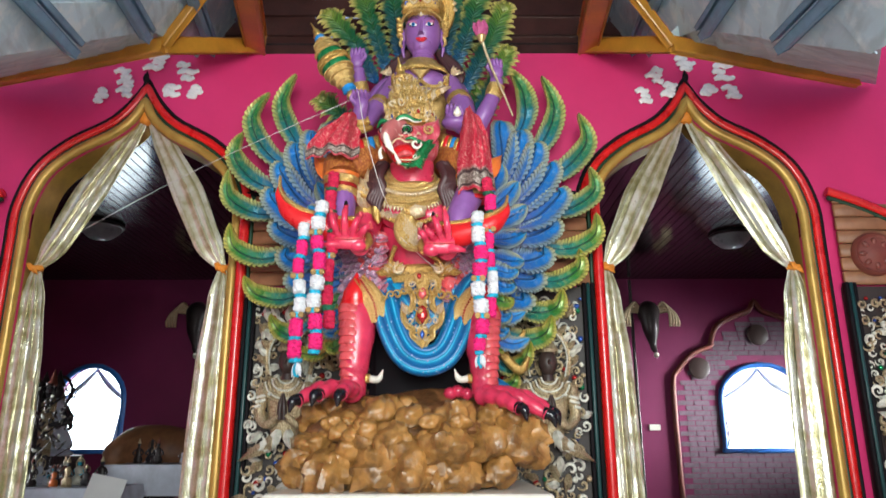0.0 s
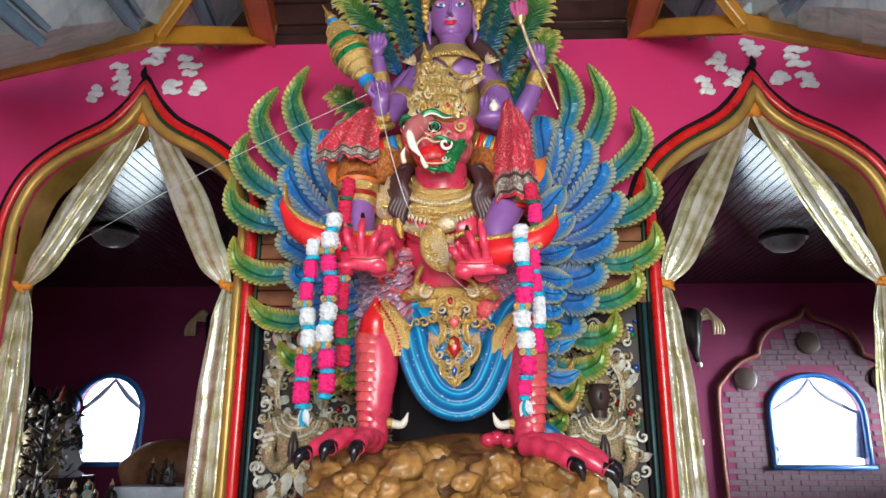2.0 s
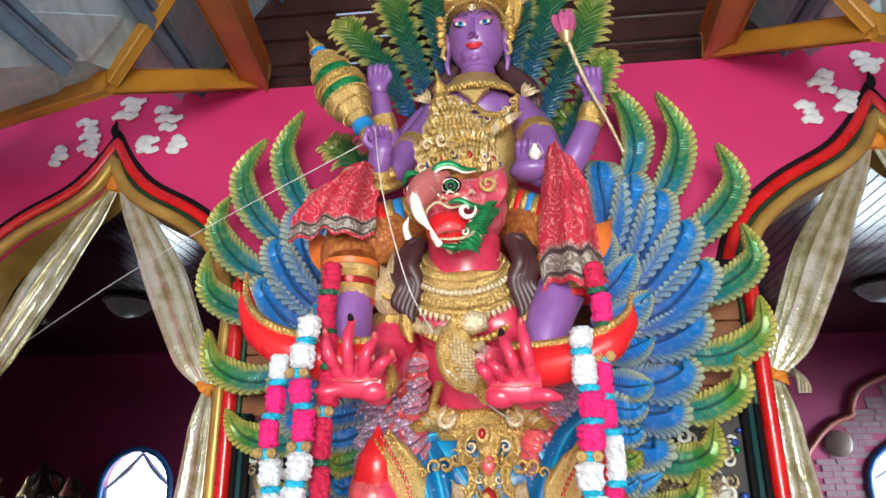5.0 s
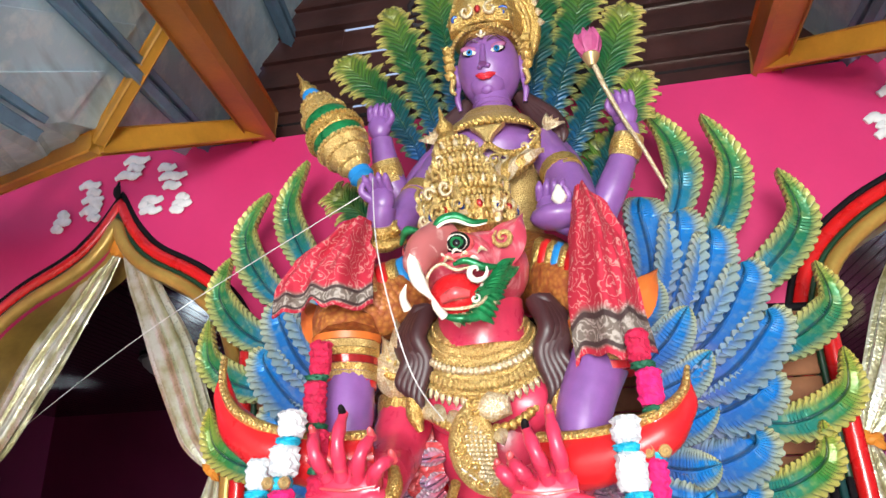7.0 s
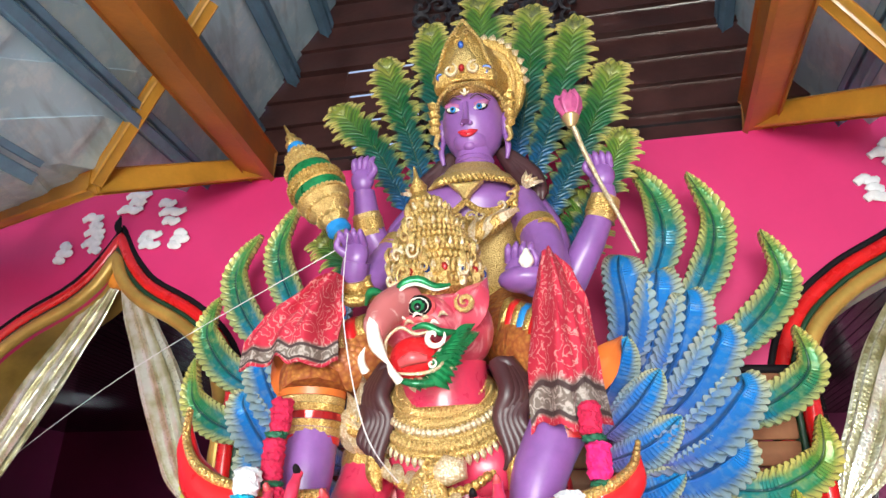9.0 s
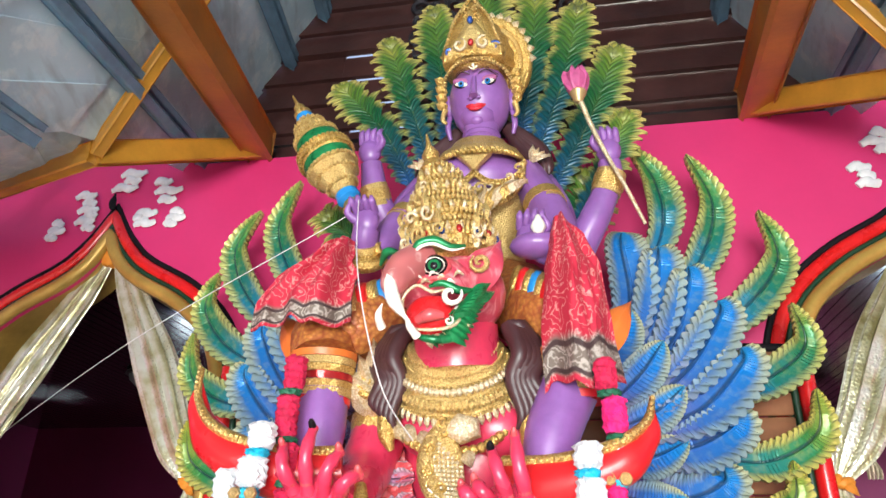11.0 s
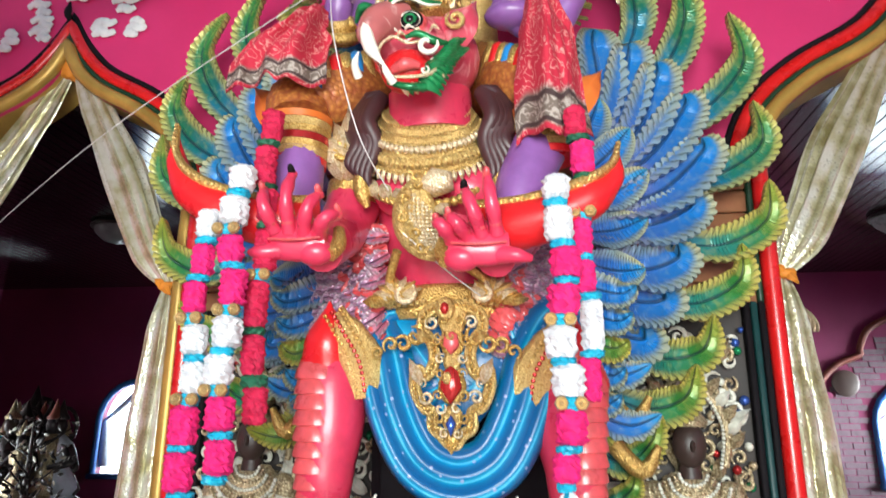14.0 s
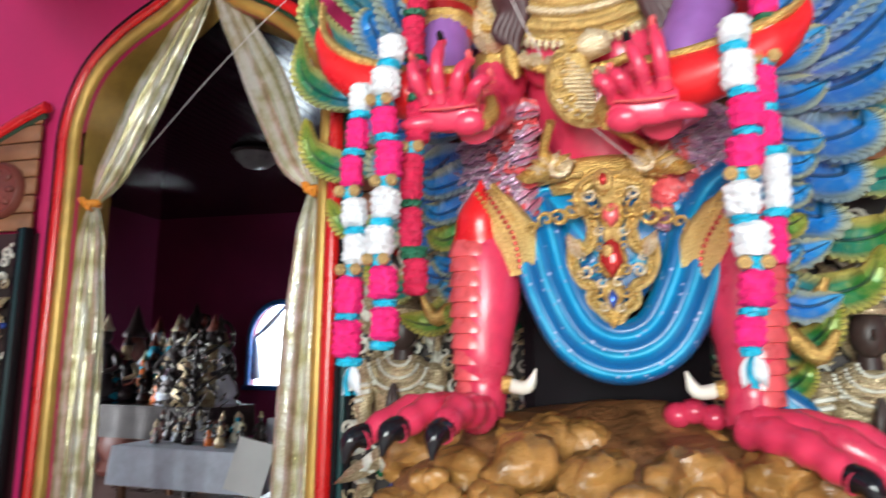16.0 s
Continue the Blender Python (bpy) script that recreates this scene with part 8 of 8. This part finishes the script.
        a.lathe((x, y, z + 0.80 * h), [(0.075 * h, 0), (0.08 * h, 0.02 * h), (0.05 * h, 0.06 * h), (0.03 * h, 0.12 * h), (0.004, 0.2 * h)], 2, 12)
        for s in (-1, 1):
            a.tube([(x + s * 0.13 * h, y, z + 0.54 * h), (x + s * 0.22 * h, y - 0.05 * h, z + 0.40 * h), (x + s * 0.08 * h, y - 0.13 * h, z + 0.34 * h)], [0.04 * h, 0.035 * h, 0.025 * h], 1, 8)
        if rnd.random() < 0.4:
            ring = [(x + 0.15 * h * math.cos(q), y + 0.04 * h, z + 0.74 * h + 0.18 * h * math.sin(q)) for q in [2 * math.pi * k / 16 for k in range(17)]]
            a.tube(ring, [0.02 * h] * 17, 2, 6, 1)
        m = [m, rnd.choice(cols) if h < 1.2 else m, rnd.choice((GOLD_PALE, CARVED, DARK_THING, MEDAL)) if h < 1.2 else DARK_THING]
        make("figurine", a, m, None, "small dark gilded figurine among offerings on the table", True, "", "figurine", "figurines on the offering tables")
    for k in range(38):
        figure(-5.3 + rnd.uniform(-0.72, 0.72), 8.6 + rnd.uniform(-0.3, 0.3), 0.856, rnd.choice((0.35, 0.45, 0.6, 0.8, 1.0)), rnd.choice(cols))
    for k in range(26):
        figure(-4.1 + rnd.uniform(-0.7, 0.35), 7.75 + rnd.uniform(-0.25, 0.3), 0.566, rnd.choice((0.15, 0.22, 0.3)), rnd.choice(cols))
    for k in range(10):
        figure(-3.35 + rnd.uniform(-0.5, 0.5), 8.9 + rnd.uniform(-0.25, 0.25), 0.756, rnd.choice((0.2, 0.3, 0.4)), rnd.choice(cols))
    for x, y, h, m in ((-5.5, 9.3, 1.9, DARK_THING), (-6.1, 8.9, 2.0, MEDAL), (-6.5, 9.6, 1.7, DARK_THING), (-6.0, 9.9, 2.1, MEDAL)):
        figure(x, y, 0.0, h, m)
    # bushy metallic ornament tree in front of the window
    th = empty("ornament_tree", "dark glittering ornament tree with small metal leaves", "ornament tree")
    a = Acc()
    a.tube([(-4.55, 8.0, 0.0), (-4.55, 8.0, 0.8), (-4.56, 8.0, 1.6)], [0.05, 0.035, 0.01], 0, 8)
    for k in range(22):
        q, z = rnd.uniform(0, 6.28), rnd.uniform(0.5, 1.4)
        a.tube([(-4.55, 8.0, z), (-4.55 + 0.2 * math.cos(q), 8 + 0.2 * math.sin(q), z + 0.12), (-4.55 + 0.34 * math.cos(q), 8 + 0.34 * math.sin(q), z + 0.22)], [0.012, 0.008, 0.004], 0, 5, 3)
    make("trunk", a, DARK_THING, th)
    a = Acc()
    for k in range(260):
        q, z, r = rnd.uniform(0, 6.28), rnd.uniform(0.5, 1.65), rnd.uniform(0.05, 0.38)
        p = Vector((-4.55 + r * math.cos(q), 8 + r * math.sin(q), z))
        a.leaf(p, p + Vector((rnd.uniform(-0.07, 0.07), rnd.uniform(-0.05, 0.05), rnd.uniform(-0.06, 0.08))), 0.03, 0 if rnd.random() < 0.85 else 1, 0.006, 4)
    make("foliage", a, [DARK_THING, CARVED_WHITE], th, "small dark metal leaves", True, "stuff")
    # sheet of paper leaning at the table's edge
    a = Acc()
    a.t = Matrix.Translation((-3.34, 7.18, 0.47)) @ pose(0, 0, 0, -12, 12, 8)
    a.box((-0.17, -0.004, -0.22), (0.17, 0.004, 0.22))
    make("notice", a, PAPER, None, "blank white paper notice hung on the table cloth", False, "", "notice")
    # rounded brown cushion mound on the floor
    a = Acc()
    a.ball((-4.2, 10.6, 0.85), (0.75, 0.5, 0.42), 0, 24, None, 0.08)
    make("drum", a, PLANK, None, "large rounded brown drum beneath the window", True, "", "drum")
    a = Acc()
    a.lathe((-4.2, 10.6, 0.0), [(0.4, 0), (0.38, 0.05), (0.3, 0.3), (0.45, 0.52)], 0, 20)
    make("drum_stand", a, DARK_THING, None, "dark round stand under the drum", True, "", "stand")


LAMP_GLASS = paint("dim_lamp_glass", (0.30, 0.32, 0.33), 0.3)
LOTUS_PINK = paint("lotus_pink_paint", (0.55, 0.10, 0.26), 0.4, vary=0.3, scale=20)
build_rock()
build_mace()
build_lotus()
cloth("scarf", [((-0.525, 3.63, 2.81), 0.030, 0.01), ((-0.55, 3.585, 2.74), 0.06, 0.022), ((-0.575, 3.545, 2.66), 0.115, 0.03), ((-0.60, 3.52, 2.58), 0.140, 0.020), ((-0.605, 3.525, 2.50), 0.145, 0.022)], "red printed scarf with a grey hem bunched over the knee", 5, 2, 0.012)
cloth("scarf", [((0.150, 3.62, 2.83), 0.025, 0.01), ((0.165, 3.585, 2.75), 0.055, 0.02), ((0.175, 3.56, 2.65), 0.080, 0.028), ((0.18, 3.545, 2.48), 0.098, 0.03), ((0.185, 3.545, 2.31), 0.105, 0.032)], "red printed scarf with a grey hem hanging from the arm", 3.4, 3, 0.015)
build_garlands()
for acx, _ in ARCHES:
    for sd in (-1, 1):
        curtain(acx, sd, "cream and gold curtain gathered with an orange tie in the arch")
build_letters()
build_threads()
build_hall()
